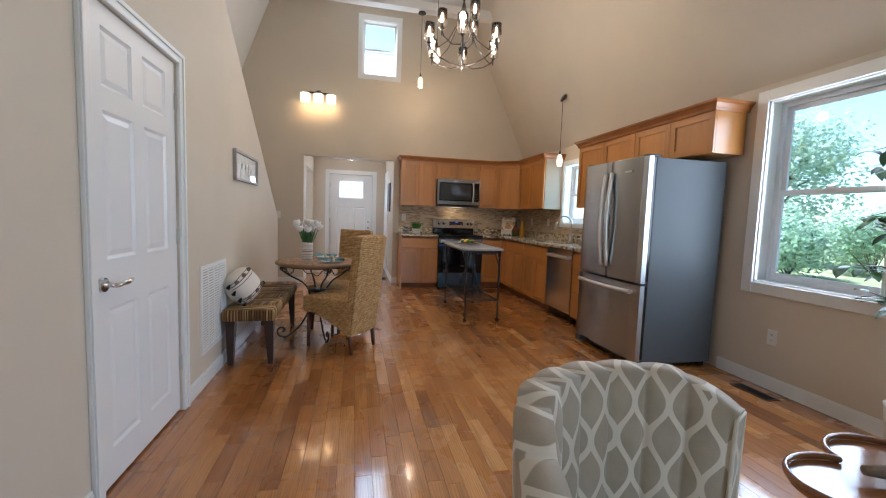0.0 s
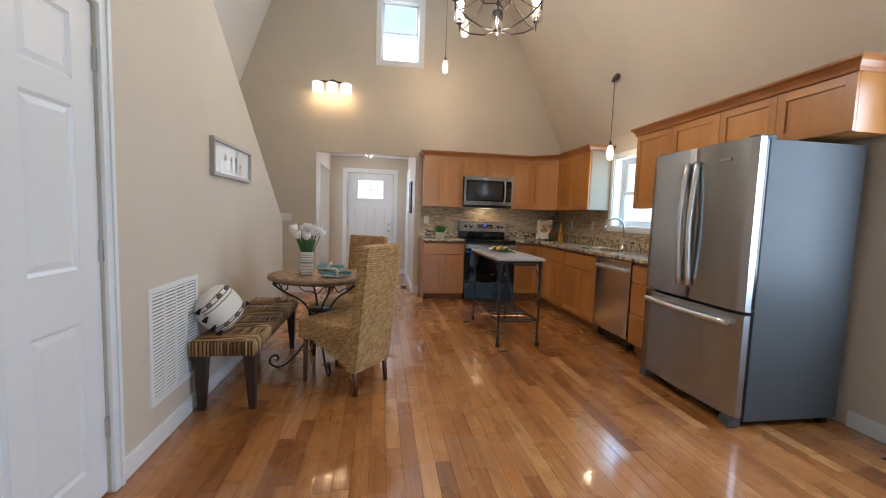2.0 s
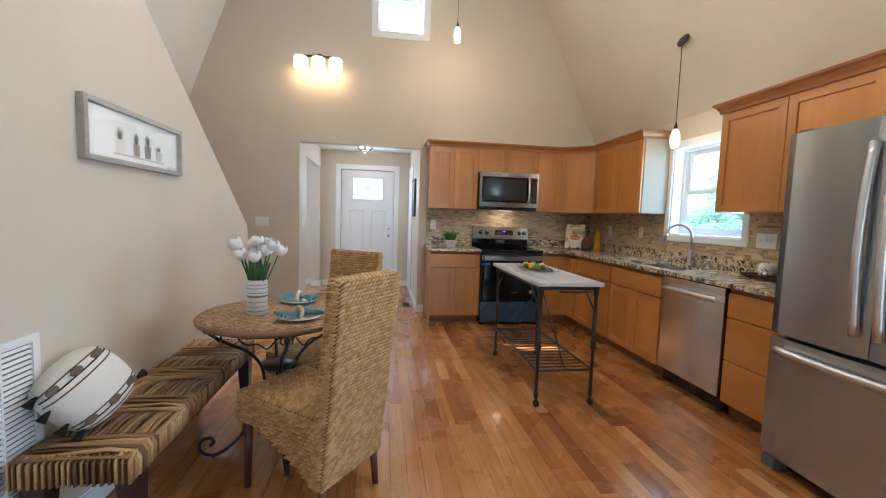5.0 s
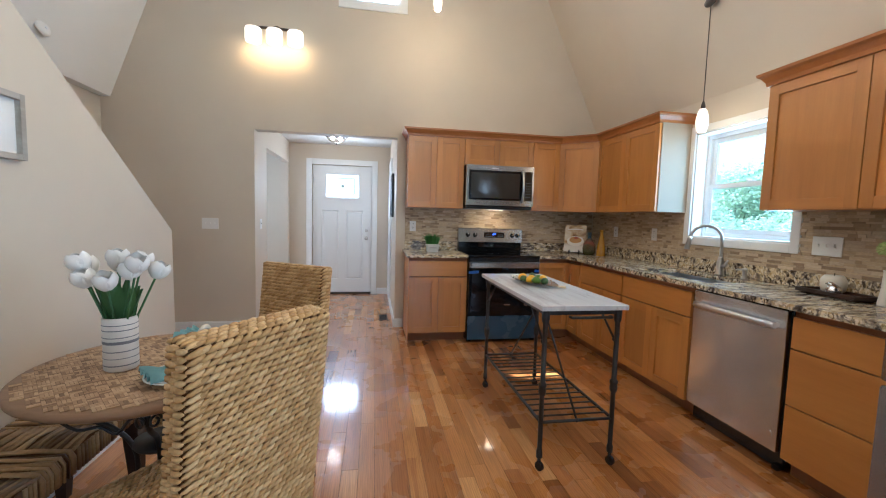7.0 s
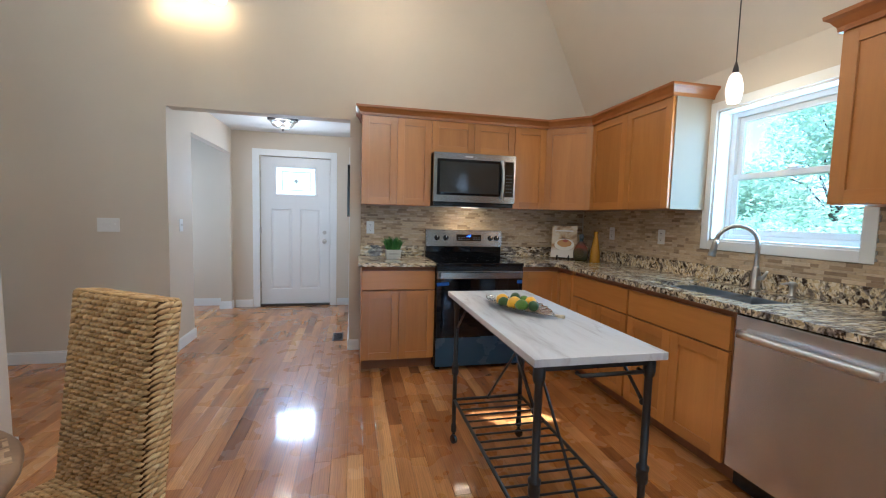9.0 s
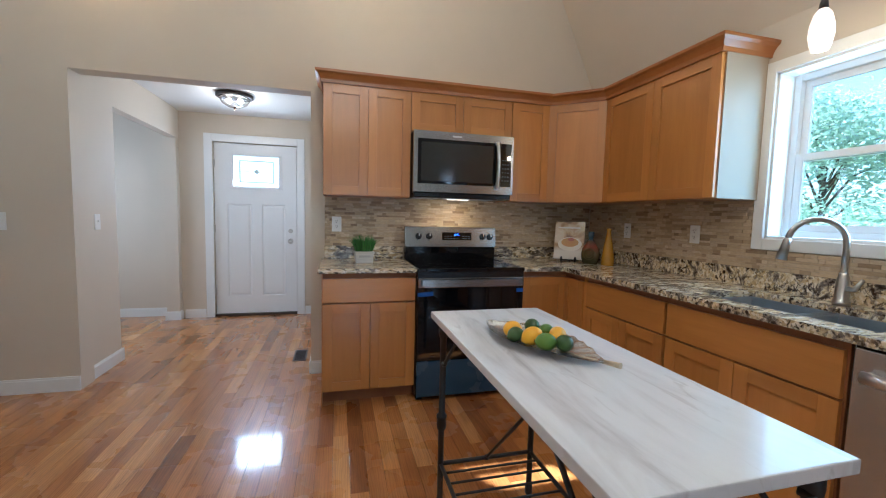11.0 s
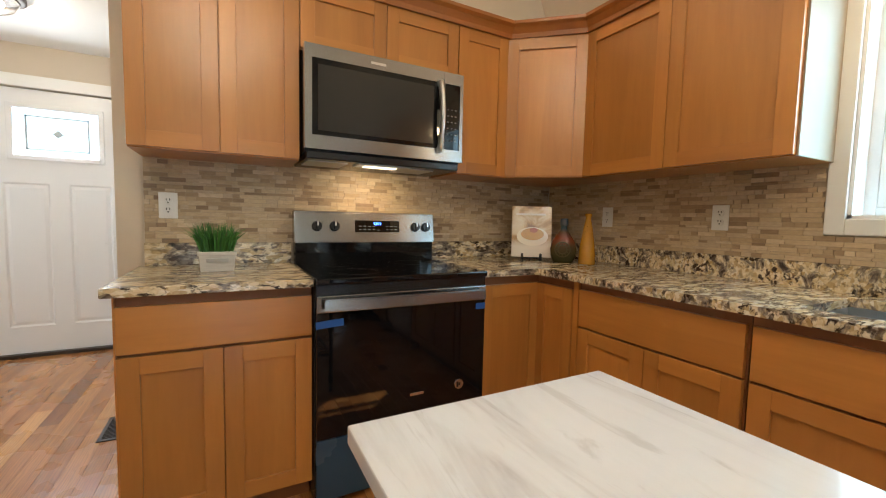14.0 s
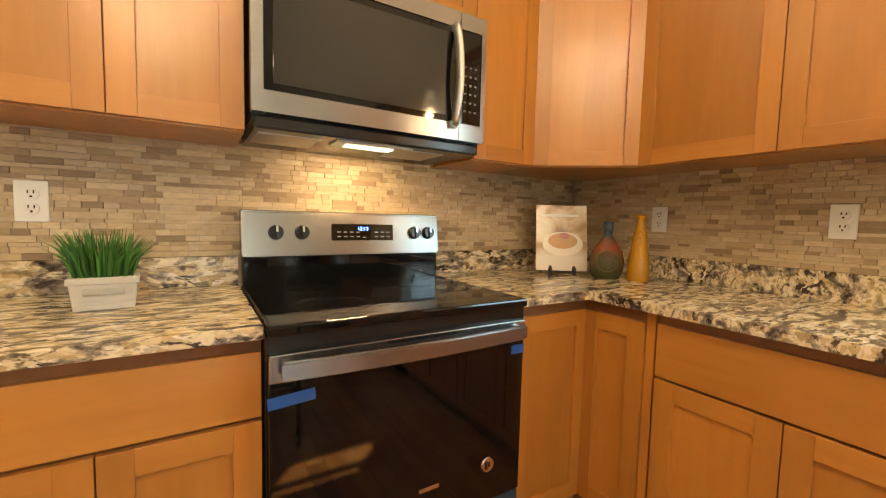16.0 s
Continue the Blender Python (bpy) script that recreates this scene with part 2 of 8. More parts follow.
def leafy(name, dark, light, thin=0.0):
    m, n, l, b = material(name)
    g = n.new("ShaderNodeNewGeometry")
    l.new(ramp(n, l, g.outputs["Random Per Island"], [(0.0, dark), (1.0, light)]), b.inputs["Base Color"])
    b.inputs["Roughness"].default_value = 0.55
    if thin:
        tr, mx = n.new("ShaderNodeBsdfTranslucent"), n.new("ShaderNodeMixShader")
        tr.inputs[0].default_value = (*light, 1)
        mx.inputs[0].default_value = thin
        l.new(b.outputs[0], mx.inputs[1])
        l.new(tr.outputs[0], mx.inputs[2])
        l.new(mx.outputs[0], n["Material Output"].inputs[0])
    return m


WALL = painted("wall_paint", (0.63, 0.552, 0.445), 0.62, 240, 0.08, 0.3, 0.03)
CEIL = painted("ceiling_paint", (0.78, 0.77, 0.74), 0.7, 200, 0.1, 0.3, 0.02)
TRIM = painted("trim_paint", (0.80, 0.80, 0.78), 0.32, 120, 0.03, 0.5, 0.02)
DOORWHITE = painted("door_paint", (0.80, 0.80, 0.79), 0.3, 130, 0.03, 0.5, 0.02)
PLASTIC = painted("white_plastic", (0.78, 0.77, 0.74), 0.35, 90, 0.0, 0.5, 0.02)
FLOOR = oak_floor()
GAP = painted("floor_gap", (0.06, 0.028, 0.012), 0.6, 60, 0, 0.2)
CAB = wood("maple_cabinet", (0.41, 0.160, 0.030), (0.53, 0.228, 0.046), "z", 0.33, 0.6, 0.16, 0.15, 9.0)
CABX = wood("maple_drawer", (0.41, 0.160, 0.030), (0.53, 0.228, 0.046), "x", 0.33, 0.6, 0.08, 0.15, 9.0)
CABY = wood("maple_drawer_long", (0.41, 0.160, 0.030), (0.53, 0.228, 0.046), "y", 0.33, 0.6, 0.08, 0.15, 9.0)
# Cabinet maple made darker: the shade under the crown is in the colour.
CROWN = wood("crown_shaded_maple", (0.29, 0.100, 0.022), (0.39, 0.145, 0.033), "x", 0.33, 0.6, 0.06, 0.2, 9.0)
# Darkened maple: paints in the shade of door gaps and toe recesses.
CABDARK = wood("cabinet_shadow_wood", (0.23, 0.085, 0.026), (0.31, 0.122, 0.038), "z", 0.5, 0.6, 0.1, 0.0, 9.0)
for m in (CAB, CABX, CABY):
    m.node_tree.nodes["Principled BSDF"].inputs["Coat Weight"].default_value = 0.4
    m.node_tree.nodes["Principled BSDF"].inputs["Coat Roughness"].default_value = 0.22
GRANITE, MARBLE, STONE = granite(), marble(), tile_stone()
GROUT = painted("grout", (0.39, 0.31, 0.22), 0.8, 300, 0.2, 0.2)
STEEL = metal("brushed_steel", (0.42, 0.435, 0.45), 0.25, (0.5, 0.5, 25), 6.0, 0.92)
# Paler copy of the brushed steel: reflected light on the dishwasher is in its colour.
STEELB = metal("brushed_steel_lit", (0.74, 0.76, 0.78), 0.22, (0.5, 0.5, 25), 6.0, 0.85)
STEELH = metal("brushed_steel_flat", (0.34, 0.33, 0.315), 0.26, (0.5, 0.5, 25), 6.0, 0.6)
SINKSTEEL = metal("sink_steel", (0.66, 0.66, 0.66), 0.3, (6, 6, 6), 9.0)
HANDLE = metal("satin_steel_handle", (0.72, 0.71, 0.70), 0.36)
CHROME = metal("chrome", (0.78, 0.78, 0.78), 0.12)
NICKEL = metal("brushed_nickel", (0.55, 0.52, 0.48), 0.28)
SILVER = metal("silver_dish", (0.86, 0.85, 0.83), 0.2, (1, 1, 1), 25)
BRONZE = painted("oiled_bronze", (0.035, 0.024, 0.018), 0.4, 60, 0.05)
IRON = painted("black_iron", (0.018, 0.017, 0.016), 0.42, 70, 0.15)
BLACKGLASS, _bn, _bl, _bb = material("black_glass")
_bb.inputs["Base Color"].default_value = (0.004, 0.004, 0.0045, 1)
_bl.new(ramp(_bn, _bl, noise_tex(_bn, _bl, world_coords(_bn, _bl), 6.0, 4), [(0.3, (0.02,) * 3), (0.75, (0.06,) * 3)]), _bb.inputs["Roughness"])
_bb.inputs["Specular IOR Level"].default_value = 0.4
BLACK = painted("black_enamel", (0.012, 0.012, 0.013), 0.18, 60, 0, 0.5)
BLUEFILM = painted("blue_film", (0.025, 0.06, 0.10), 0.25, 20, 0, 0.5)
BLUETAPE = painted("blue_tape", (0.01, 0.08, 0.32), 0.6, 200, 0.1)
FRIDGESIDE = painted("fridge_side_grey", (0.090, 0.097, 0.102), 0.42, 220, 0.08, 0.18, 0.03)
PANE = clear_glass("window_pane", (0.80, 0.935, 0.955))
VINYL = painted("window_vinyl", (0.76, 0.79, 0.82), 0.35, 90, 0)
# ---- mesh helpers ----
def box(bm, x0, x1, y0, y1, z0, z1, bevel=0.0):
    m = Matrix.Translation(((x0 + x1) / 2, (y0 + y1) / 2, (z0 + z1) / 2)) @ Matrix.Diagonal((abs(x1 - x0), abs(y1 - y0), abs(z1 - z0), 1))
    vs = bmesh.ops.create_cube(bm, size=1, matrix=m)["verts"]
    if bevel:
        es = list({e for v in vs for e in v.link_edges})
        bmesh.ops.bevel(bm, geom=es, offset=bevel, segments=2, affect="EDGES", profile=0.6)
    return bm


def boxes(*specs, bevel=0.0):
    bm = bmesh.new()
    for s in specs:
        box(bm, *s, bevel=bevel)
    return bm


def prism(bm, pts, axis, a, b):
    """A closed outline of 2D points, drawn out along one axis from a to b."""
    def at(p, q):
        return {"x": (q, p[0], p[1]), "y": (p[0], q, p[1]), "z": (p[0], p[1], q)}[axis]
    lo = [bm.verts.new(at(p, a)) for p in pts]
    hi = [bm.verts.new(at(p, b)) for p in pts]
    bm.faces.new(lo)
    bm.faces.new(hi[::-1])
    for i in range(len(pts)):
        j = (i + 1) % len(pts)
        bm.faces.new((lo[i], hi[i], hi[j], lo[j]))
    bmesh.ops.recalc_face_normals(bm, faces=bm.faces[:])
    return bm


def tube(bm, pts, r, seg=8, close=True, flat=1.0):
    """A round bar swept through points; r may be one radius or one for each point."""
    pts = [Vector(p) for p in pts]
    rs = r if isinstance(r, (list, tuple)) else [r] * len(pts)
    rings = []
    ref = Vector((0, 0, 1))
    for i, p in enumerate(pts):
        d = (pts[min(i + 1, len(pts) - 1)] - pts[max(i - 1, 0)]).normalized()
        if i == 0:
            ref = Vector((0, 0, 1)) if abs(d.z) < 0.9 else Vector((1, 0, 0))
        u = d.cross(ref).normalized()
        w = u.cross(d).normalized()
        ref = w
        rings.append([bm.verts.new(p + rs[i] * (math.cos(k * math.tau / seg) * u + flat * math.sin(k * math.tau / seg) * w)) for k in range(seg)])
    for a, b in zip(rings, rings[1:]):
        for k in range(seg):
            bm.faces.new((a[k], a[(k + 1) % seg], b[(k + 1) % seg], b[k])).smooth = True
    if close:
        bm.faces.new(rings[0][::-1])
        bm.faces.new(rings[-1])
    return bm


def lathe(bm, profile, place=(0, 0, 0), seg=24):
    """Rings of (radius, height) round an upright axis."""
    x, y, z = place
    rings = []
    for r, h in profile:
        r = max(r, 0.0005)
        rings.append([bm.verts.new((x + r * math.cos(k * math.tau / seg), y + r * math.sin(k * math.tau / seg), z + h)) for k in range(seg)])
    for a, b in zip(rings, rings[1:]):
        for k in range(seg):
            bm.faces.new((a[k], a[(k + 1) % seg], b[(k + 1) % seg], b[k])).smooth = True
    bm.faces.new(rings[0][::-1])
    bm.faces.new(rings[-1])
    return bm


def mesh_of(name, bm, mat):
    me = bpy.data.meshes.new(name)
    bm.to_mesh(me)
    bm.free()
    me.materials.append(mat)
    return me


def thing(name, label, category, place=None, group=""):
    """The empty base of a thing of several parts."""
    o = new(name)
    if place is not None:
        o.matrix_basis = place
    return tagged(o, label, category, group)


def part(name, bm, mat, parent, label="", m=None):
    o = new(name, mesh_of(name, bm, mat))
    o.parent = parent
    if m is not None:
        o.matrix_basis = m
    return tagged(o, label) if label else o


def solid(name, bm, mat, label, category, group="", kind=""):
    return tagged(new(name, mesh_of(name, bm, mat)), label, category, group, kind)


def structure(name, bm, mat, label="", category=""):
    return tagged(new(name, mesh_of(name, bm, mat)), label, category, "", "structure")


# ---- the rooms ----
LEFT, RIGHT, BACK, REAR = -1.17, 2.95, 7.40, -3.2
OUTER = -2.46
TOP = 4.74
SL, SR = 0.373, 0.478          # inward lean of the two sloped ceilings
ZK = 2.33                      # height at which they begin


def slope_l(z):
    return -2.37 + SL * (z - 2.41)


def slope_r(z):
    return RIGHT - SR * (z - ZK)


bm = boxes((OUTER, RIGHT, REAR, 9.62, -0.12, -0.022))
structure("floor", bm, GAP, "subfloor under narrow red oak strip flooring", "floor")

# right wall with the kitchen window and the wide window
KW = (4.955, 5.82, 1.185, 2.06)      # clear opening y0 y1 z0 z1
BW = (1.06, 2.745, 0.80, 2.20)
W = 0.16
bm = boxes((RIGHT, RIGHT + W, KW[1], BACK + W, -0.05, 2.6), (RIGHT, RIGHT + W, BW[1], KW[0], -0.05, 2.6),
           (RIGHT, RIGHT + W, KW[0], KW[1], -0.05, KW[2]), (RIGHT, RIGHT + W, KW[0], KW[1], KW[3], 2.6),
           (RIGHT, RIGHT + W, BW[0], BW[1], -0.05, BW[2]), (RIGHT, RIGHT + W, BW[0], BW[1], BW[3], 2.6),
           (RIGHT, RIGHT + W, REAR, BW[0], -0.05, 2.6))
structure("wall_east", bm, WALL, "warm beige painted wall with two windows", "wall")

# back wall, pierced by the hall opening and the high window
HO = (-1.02, 0.50, 2.175)
HW = (-0.07, 0.50, 3.60, 4.50)
y0, y1 = BACK, BACK + 0.14
bm = boxes((OUTER, HO[0], y0, y1, -0.05, 3.60), (HO[0], HO[1], y0, y1, HO[2], 3.60), (HO[1], RIGHT, y0, y1, -0.05, 3.60),
           (OUTER, HW[0], y0, y1, 3.60, 4.9), (HW[1], RIGHT, y0, y1, 3.60, 4.9), (HW[0], HW[1], y0, y1, 4.50, 4.9))
structure("wall_north", bm, WALL, "tall beige gable wall behind the kitchen", "wall")
# wall behind the walker
# Opening for an assumed window, out of view.
RW = (-0.3, 2.3, 0.1, 2.2)
bm = boxes((OUTER, RW[0], REAR - 0.15, REAR, -0.05, 4.9), (RW[1], RIGHT + W, REAR - 0.15, REAR, -0.05, 4.9),
           (RW[0], RW[1], REAR - 0.15, REAR, RW[3], 4.9), (RW[0], RW[1], REAR - 0.15, REAR, -0.05, RW[2]))
structure("wall_south", bm, WALL, "beige wall at the end of the living room", "wall")
structure("wall_west", boxes((OUTER - 0.15, OUTER, REAR, 9.62, -0.05, 2.6)), WALL, "beige outer wall beside the stair", "wall")

# sloped ceilings and the flat strip between them
bm = bmesh.new()
prism(bm, [(slope_l(2.41), 2.41), (slope_l(TOP), TOP), (slope_l(TOP) - 0.16, TOP + 0.08), (OUTER - 0.15, 2.55), (OUTER - 0.15, 2.41)], "y", REAR, BACK)
structure("ceiling_west", bm, CEIL, "steep sloped ceiling, off-white", "ceiling")
bm = bmesh.new()
prism(bm, [(RIGHT, ZK), (slope_r(TOP), TOP), (slope_r(TOP) + 0.2, TOP + 0.1), (RIGHT + W + 0.1, 2.6), (RIGHT + W, ZK + 0.02)], "y", REAR, BACK)
structure("ceiling_east", bm, WALL, "steep sloped ceiling in wall colour", "ceiling")
structure("ceiling", boxes((slope_l(TOP) - 0.2, slope_r(TOP) + 0.25, REAR, BACK, TOP, TOP + 0.12)), CEIL, "narrow flat white ceiling at the ridge", "ceiling")

# partition beside the stair: its end is cut off along the rise of the stair
PE, PZ = 5.92, 1.15
CD = (2.0, 2.805, 2.045)           # closet door opening
T = 0.12


def cut(y):
    return min(TOP, PZ + 0.765 * (PE - 0.02 - y))


bm = bmesh.new()
prism(bm, [(CD[1], -0.05), (PE, -0.05), (PE - 0.02, PZ), (CD[1], cut(CD[1]))], "x", LEFT - T, LEFT)
prism(bm, [(CD[0], CD[2]), (CD[1], CD[2]), (CD[1], cut(CD[1])), (CD[0], cut(CD[0]))], "x", LEFT - T, LEFT)
ytop = PE - 0.02 - (TOP - PZ) / 0.765
prism(bm, [(REAR, -0.05), (CD[0], -0.05), (CD[0], cut(CD[0])), (ytop, TOP), (REAR, TOP)], "x", LEFT - T, LEFT)
structure("wall_partition", bm, WALL, "pale partition wall with a stair-line sloping top", "wall")
structure("stair_soffit", boxes((OUTER, LEFT - T, REAR, ytop, -0.05, 0.0)), GAP, "dark floor of the stair closet", "floor")

# entrance hall
HZ = 2.39
structure("wall_hall_left", boxes((-1.14, -1.045, BACK + 0.14, 8.0, -0.05, HZ)), WALL, "short hall wall beside the opening", "wall")
structure("wall_jamb", boxes((HO[0] - 0.12, HO[0] - 0.001, BACK + 0.14, BACK + 0.16, -0.05, HZ)), WALL, "return of the hall opening", "wall")
structure("hall_header", boxes((-1.14, -1.045, 8.0, 9.34, 2.075, HZ)), WALL, "drywall beam over the side opening of the hall", "wall")
structure("hall_pilaster", boxes((-1.19, -1.06, 9.34, 9.57, -0.05, HZ)) , WALL, "narrow wall pier beside the side opening", "wall")
FD = (-0.715, 0.215, 2.075)
yf = 9.43
structure("wall_entrance", boxes((OUTER, FD[0], yf + 0.14, yf + 0.28, -0.05, HZ), (-1.06, FD[0], yf, yf + 0.14, -0.05, HZ), (FD[1], 0.72, yf, yf + 0.28, -0.05, HZ), (FD[0], FD[1], yf, yf + 0.28, FD[2], HZ)),
          WALL, "pale wall round the front door", "wall")
structure("wall_hall_right", boxes((0.50, 0.62, BACK + 0.14, yf, -0.05, HZ)), WALL, "hall wall that backs onto the kitchen", "wall")
structure("ceiling_hall", boxes((OUTER, 0.72, BACK + 0.14, yf + 0.28, HZ, HZ + 0.1)), CEIL, "white flat hall ceiling", "ceiling")

# baseboards
def baseboard(x0, x1, y0, y1):
    h, bm = 0.10, bmesh.new()
    box(bm, x0, x1, y0, y1, 0.0, h - 0.012)
    if abs(x1 - x0) < abs(y1 - y0):
        c = x0 if abs(x0) > abs(x1) else x1
        s = 0.008 if c == x0 else -0.008
        box(bm, c, c + s, y0, y1, h - 0.012, h)
    else:
        box(bm, x0, x1, max(y0, y1) - 0.008, max(y0, y1), h - 0.012, h)
    structure("baseboard", bm, TRIM, "white painted baseboard", "baseboard")


b = 0.014
for s in ((LEFT, LEFT + b, 2.875, PE), (LEFT, LEFT + b, REAR, 1.932), (RIGHT - b, RIGHT, REAR, 2.99), (OUTER, HO[0] - 0.001, BACK - b, BACK),
          (0.502, 0.594, BACK - b, BACK), (-1.045, -1.031, BACK + 0.0, 8.0), (-1.14, -1.031, 8.0, 8.014), (OUTER, -1.17, yf + 0.126, yf + 0.14),
          (-1.03, FD[0] - 0.095, yf - b, yf), (FD[1] + 0.095, 0.50, yf - b, yf), (0.486, 0.50, BACK + 0.0, 8.55), (LEFT - T, LEFT + b, PE, PE + b), (-1.204, -1.046, 9.326, 9.34), (-1.06, -1.046, 9.34, yf - b)):
    baseboard(*s)


# ---- windows and their trim ----
def casing(name, plane, axis, a0, a1, z0, z1, w=0.07, d=0.018, sill=True, label="white painted window casing"):
    """Flat trim round an opening, on the room side of a wall."""
    bm = bmesh.new()
    specs = [(a0 - w, a0, z0 - (w if sill else 0), z1 + w), (a1, a1 + w, z0 - (w if sill else 0), z1 + w), (a0, a1, z1, z1 + w)]
    if sill:
        specs.append((a0, a1, z0 - w, z0))
    for p0, p1, q0, q1 in specs:
        if axis == "x":
            box(bm, plane - d, plane, p0, p1, q0, q1, 0.004)
        else:
            box(bm, p0, p1, plane - d, plane, q0, q1, 0.004)
    return structure(name, bm, TRIM, label, "trim")


def double_hung(name, x, y0, y1, z0, z1, zm, label):
    """A sash window set in an x wall: jamb lining, outer frame, two sashes and panes."""
    w = tagged(new(name), label, "window", "", "structure")
    d = 0.11
    part("jamb_lining", boxes((x, x + d, y0 - 0.001, y0 + 0.012, z0, z1), (x, x + d, y1 - 0.012, y1 + 0.001, z0, z1), (x, x + d, y0, y1, z1 - 0.012, z1), (x, x + d, y0, y1, z0, z0 + 0.014)), TRIM, w)
    f = 0.045
    a, b2 = x + d - 0.005, x + d + 0.045
    part("window_frame", boxes((a, b2, y0, y0 + f, z0, z1), (a, b2, y1 - f, y1, z0, z1), (a, b2, y0 + f, y1 - f, z1 - f, z1), (a, b2, y0 + f, y1 - f, z0, z0 + f), bevel=0.003), VINYL, w)
    for nm, q0, q1, off in (("lower_sash", z0 + f, zm + 0.02, 0.0), ("upper_sash", zm - 0.02, z1 - f, 0.022)):
        s0, s1, g = a + 0.004 + off, a + 0.026 + off, 0.035
        u0, u1 = y0 + f, y1 - f
        sash = part(nm, boxes((s0, s1, u0, u0 + g, q0, q1), (s0, s1, u1 - g, u1, q0, q1), (s0, s1, u0 + g, u1 - g, q1 - g, q1), (s0, s1, u0 + g, u1 - g, q0, q0 + g), bevel=0.003), VINYL, w)
        p = part("pane", boxes((s0 + 0.009, s0 + 0.013, u0 + g, u1 - g, q0 + g, q1 - g)), PANE, sash)
        p.visible_shadow = False
    part("sash_lock", boxes((a - 0.012, a + 0.02, (y0 + y1) / 2 - 0.03, (y0 + y1) / 2 + 0.03, zm + 0.02, zm + 0.032), bevel=0.003), VINYL, w)
    return w


double_hung("window_1", RIGHT, KW[0], KW[1], KW[2], KW[3], 1.615, "white double-hung vinyl window over the sink")
casing("trim_window_kitchen", RIGHT, "x", KW[0], KW[1], KW[2], KW[3], 0.06)
mid = (BW[0] + BW[1]) / 2
double_hung("window_2", RIGHT, mid + 0.03, BW[1], BW[2], BW[3], 1.50, "white double-hung vinyl window facing the garden")
double_hung("window_3", RIGHT, BW[0], mid - 0.03, BW[2], BW[3], 1.50, "white double-hung vinyl window facing the garden")
structure("trim_mullion", boxes((RIGHT + 0.01, RIGHT + 0.15, mid - 0.03, mid + 0.03, BW[2], BW[3])), TRIM, "white post between two windows", "trim")
casing("trim_window_living", RIGHT, "x", BW[0], BW[1], BW[2], BW[3], 0.085)

w = tagged(new("window_4"), "small white window high in the gable", "window", "", "structure")
part("jamb_lining", boxes((HW[0], HW[0] + 0.012, BACK, BACK + 0.10, HW[2], HW[3]), (HW[1] - 0.012, HW[1], BACK, BACK + 0.10, HW[2], HW[3]), (HW[0], HW[1], BACK, BACK + 0.10, HW[2], HW[2] + 0.012), (HW[0], HW[1], BACK, BACK + 0.10, HW[3] - 0.012, HW[3])), TRIM, w)
ya = BACK + 0.09
part("window_frame", boxes((HW[0], HW[0] + 0.04, ya, ya + 0.04, HW[2], HW[3]), (HW[1] - 0.04, HW[1], ya, ya + 0.04, HW[2], HW[3]), (HW[0], HW[1], ya, ya + 0.04, HW[2], HW[2] + 0.04),
                          (HW[0], HW[1], ya, ya + 0.04, HW[3] - 0.04, HW[3]), (HW[0], HW[1], ya, ya + 0.04, 4.03, 4.065)), VINYL, w)
p = part("pane", boxes((HW[0] + 0.04, HW[1] - 0.04, ya + 0.015, ya + 0.019, HW[2] + 0.04, HW[3] - 0.04)), PANE, w)
p.visible_shadow = False
casing("trim_window_gable", BACK, "y", HW[0], HW[1], HW[2], HW[3], 0.085)

# assumed window of the living room, unseen behind the walker, added to let in light
w = tagged(new("window_5"), "assumed wide white window behind the walker, never in view", "window", "", "structure")
part("window_frame", boxes((RW[0], RW[0] + 0.06, REAR - 0.12, REAR - 0.05, RW[2], RW[3]), (RW[1] - 0.06, RW[1], REAR - 0.12, REAR - 0.05, RW[2], RW[3]),
                          (RW[0], RW[1], REAR - 0.12, REAR - 0.05, RW[2], RW[2] + 0.06), (RW[0], RW[1], REAR - 0.12, REAR - 0.05, RW[3] - 0.06, RW[3]), (0.96, 1.04, REAR - 0.12, REAR - 0.05, RW[2], RW[3])), VINYL, w)
p = part("pane", boxes((RW[0] + 0.06, RW[1] - 0.06, REAR - 0.09, REAR - 0.085, RW[2] + 0.06, RW[3] - 0.06)), PANE, w)
p.visible_shadow = False


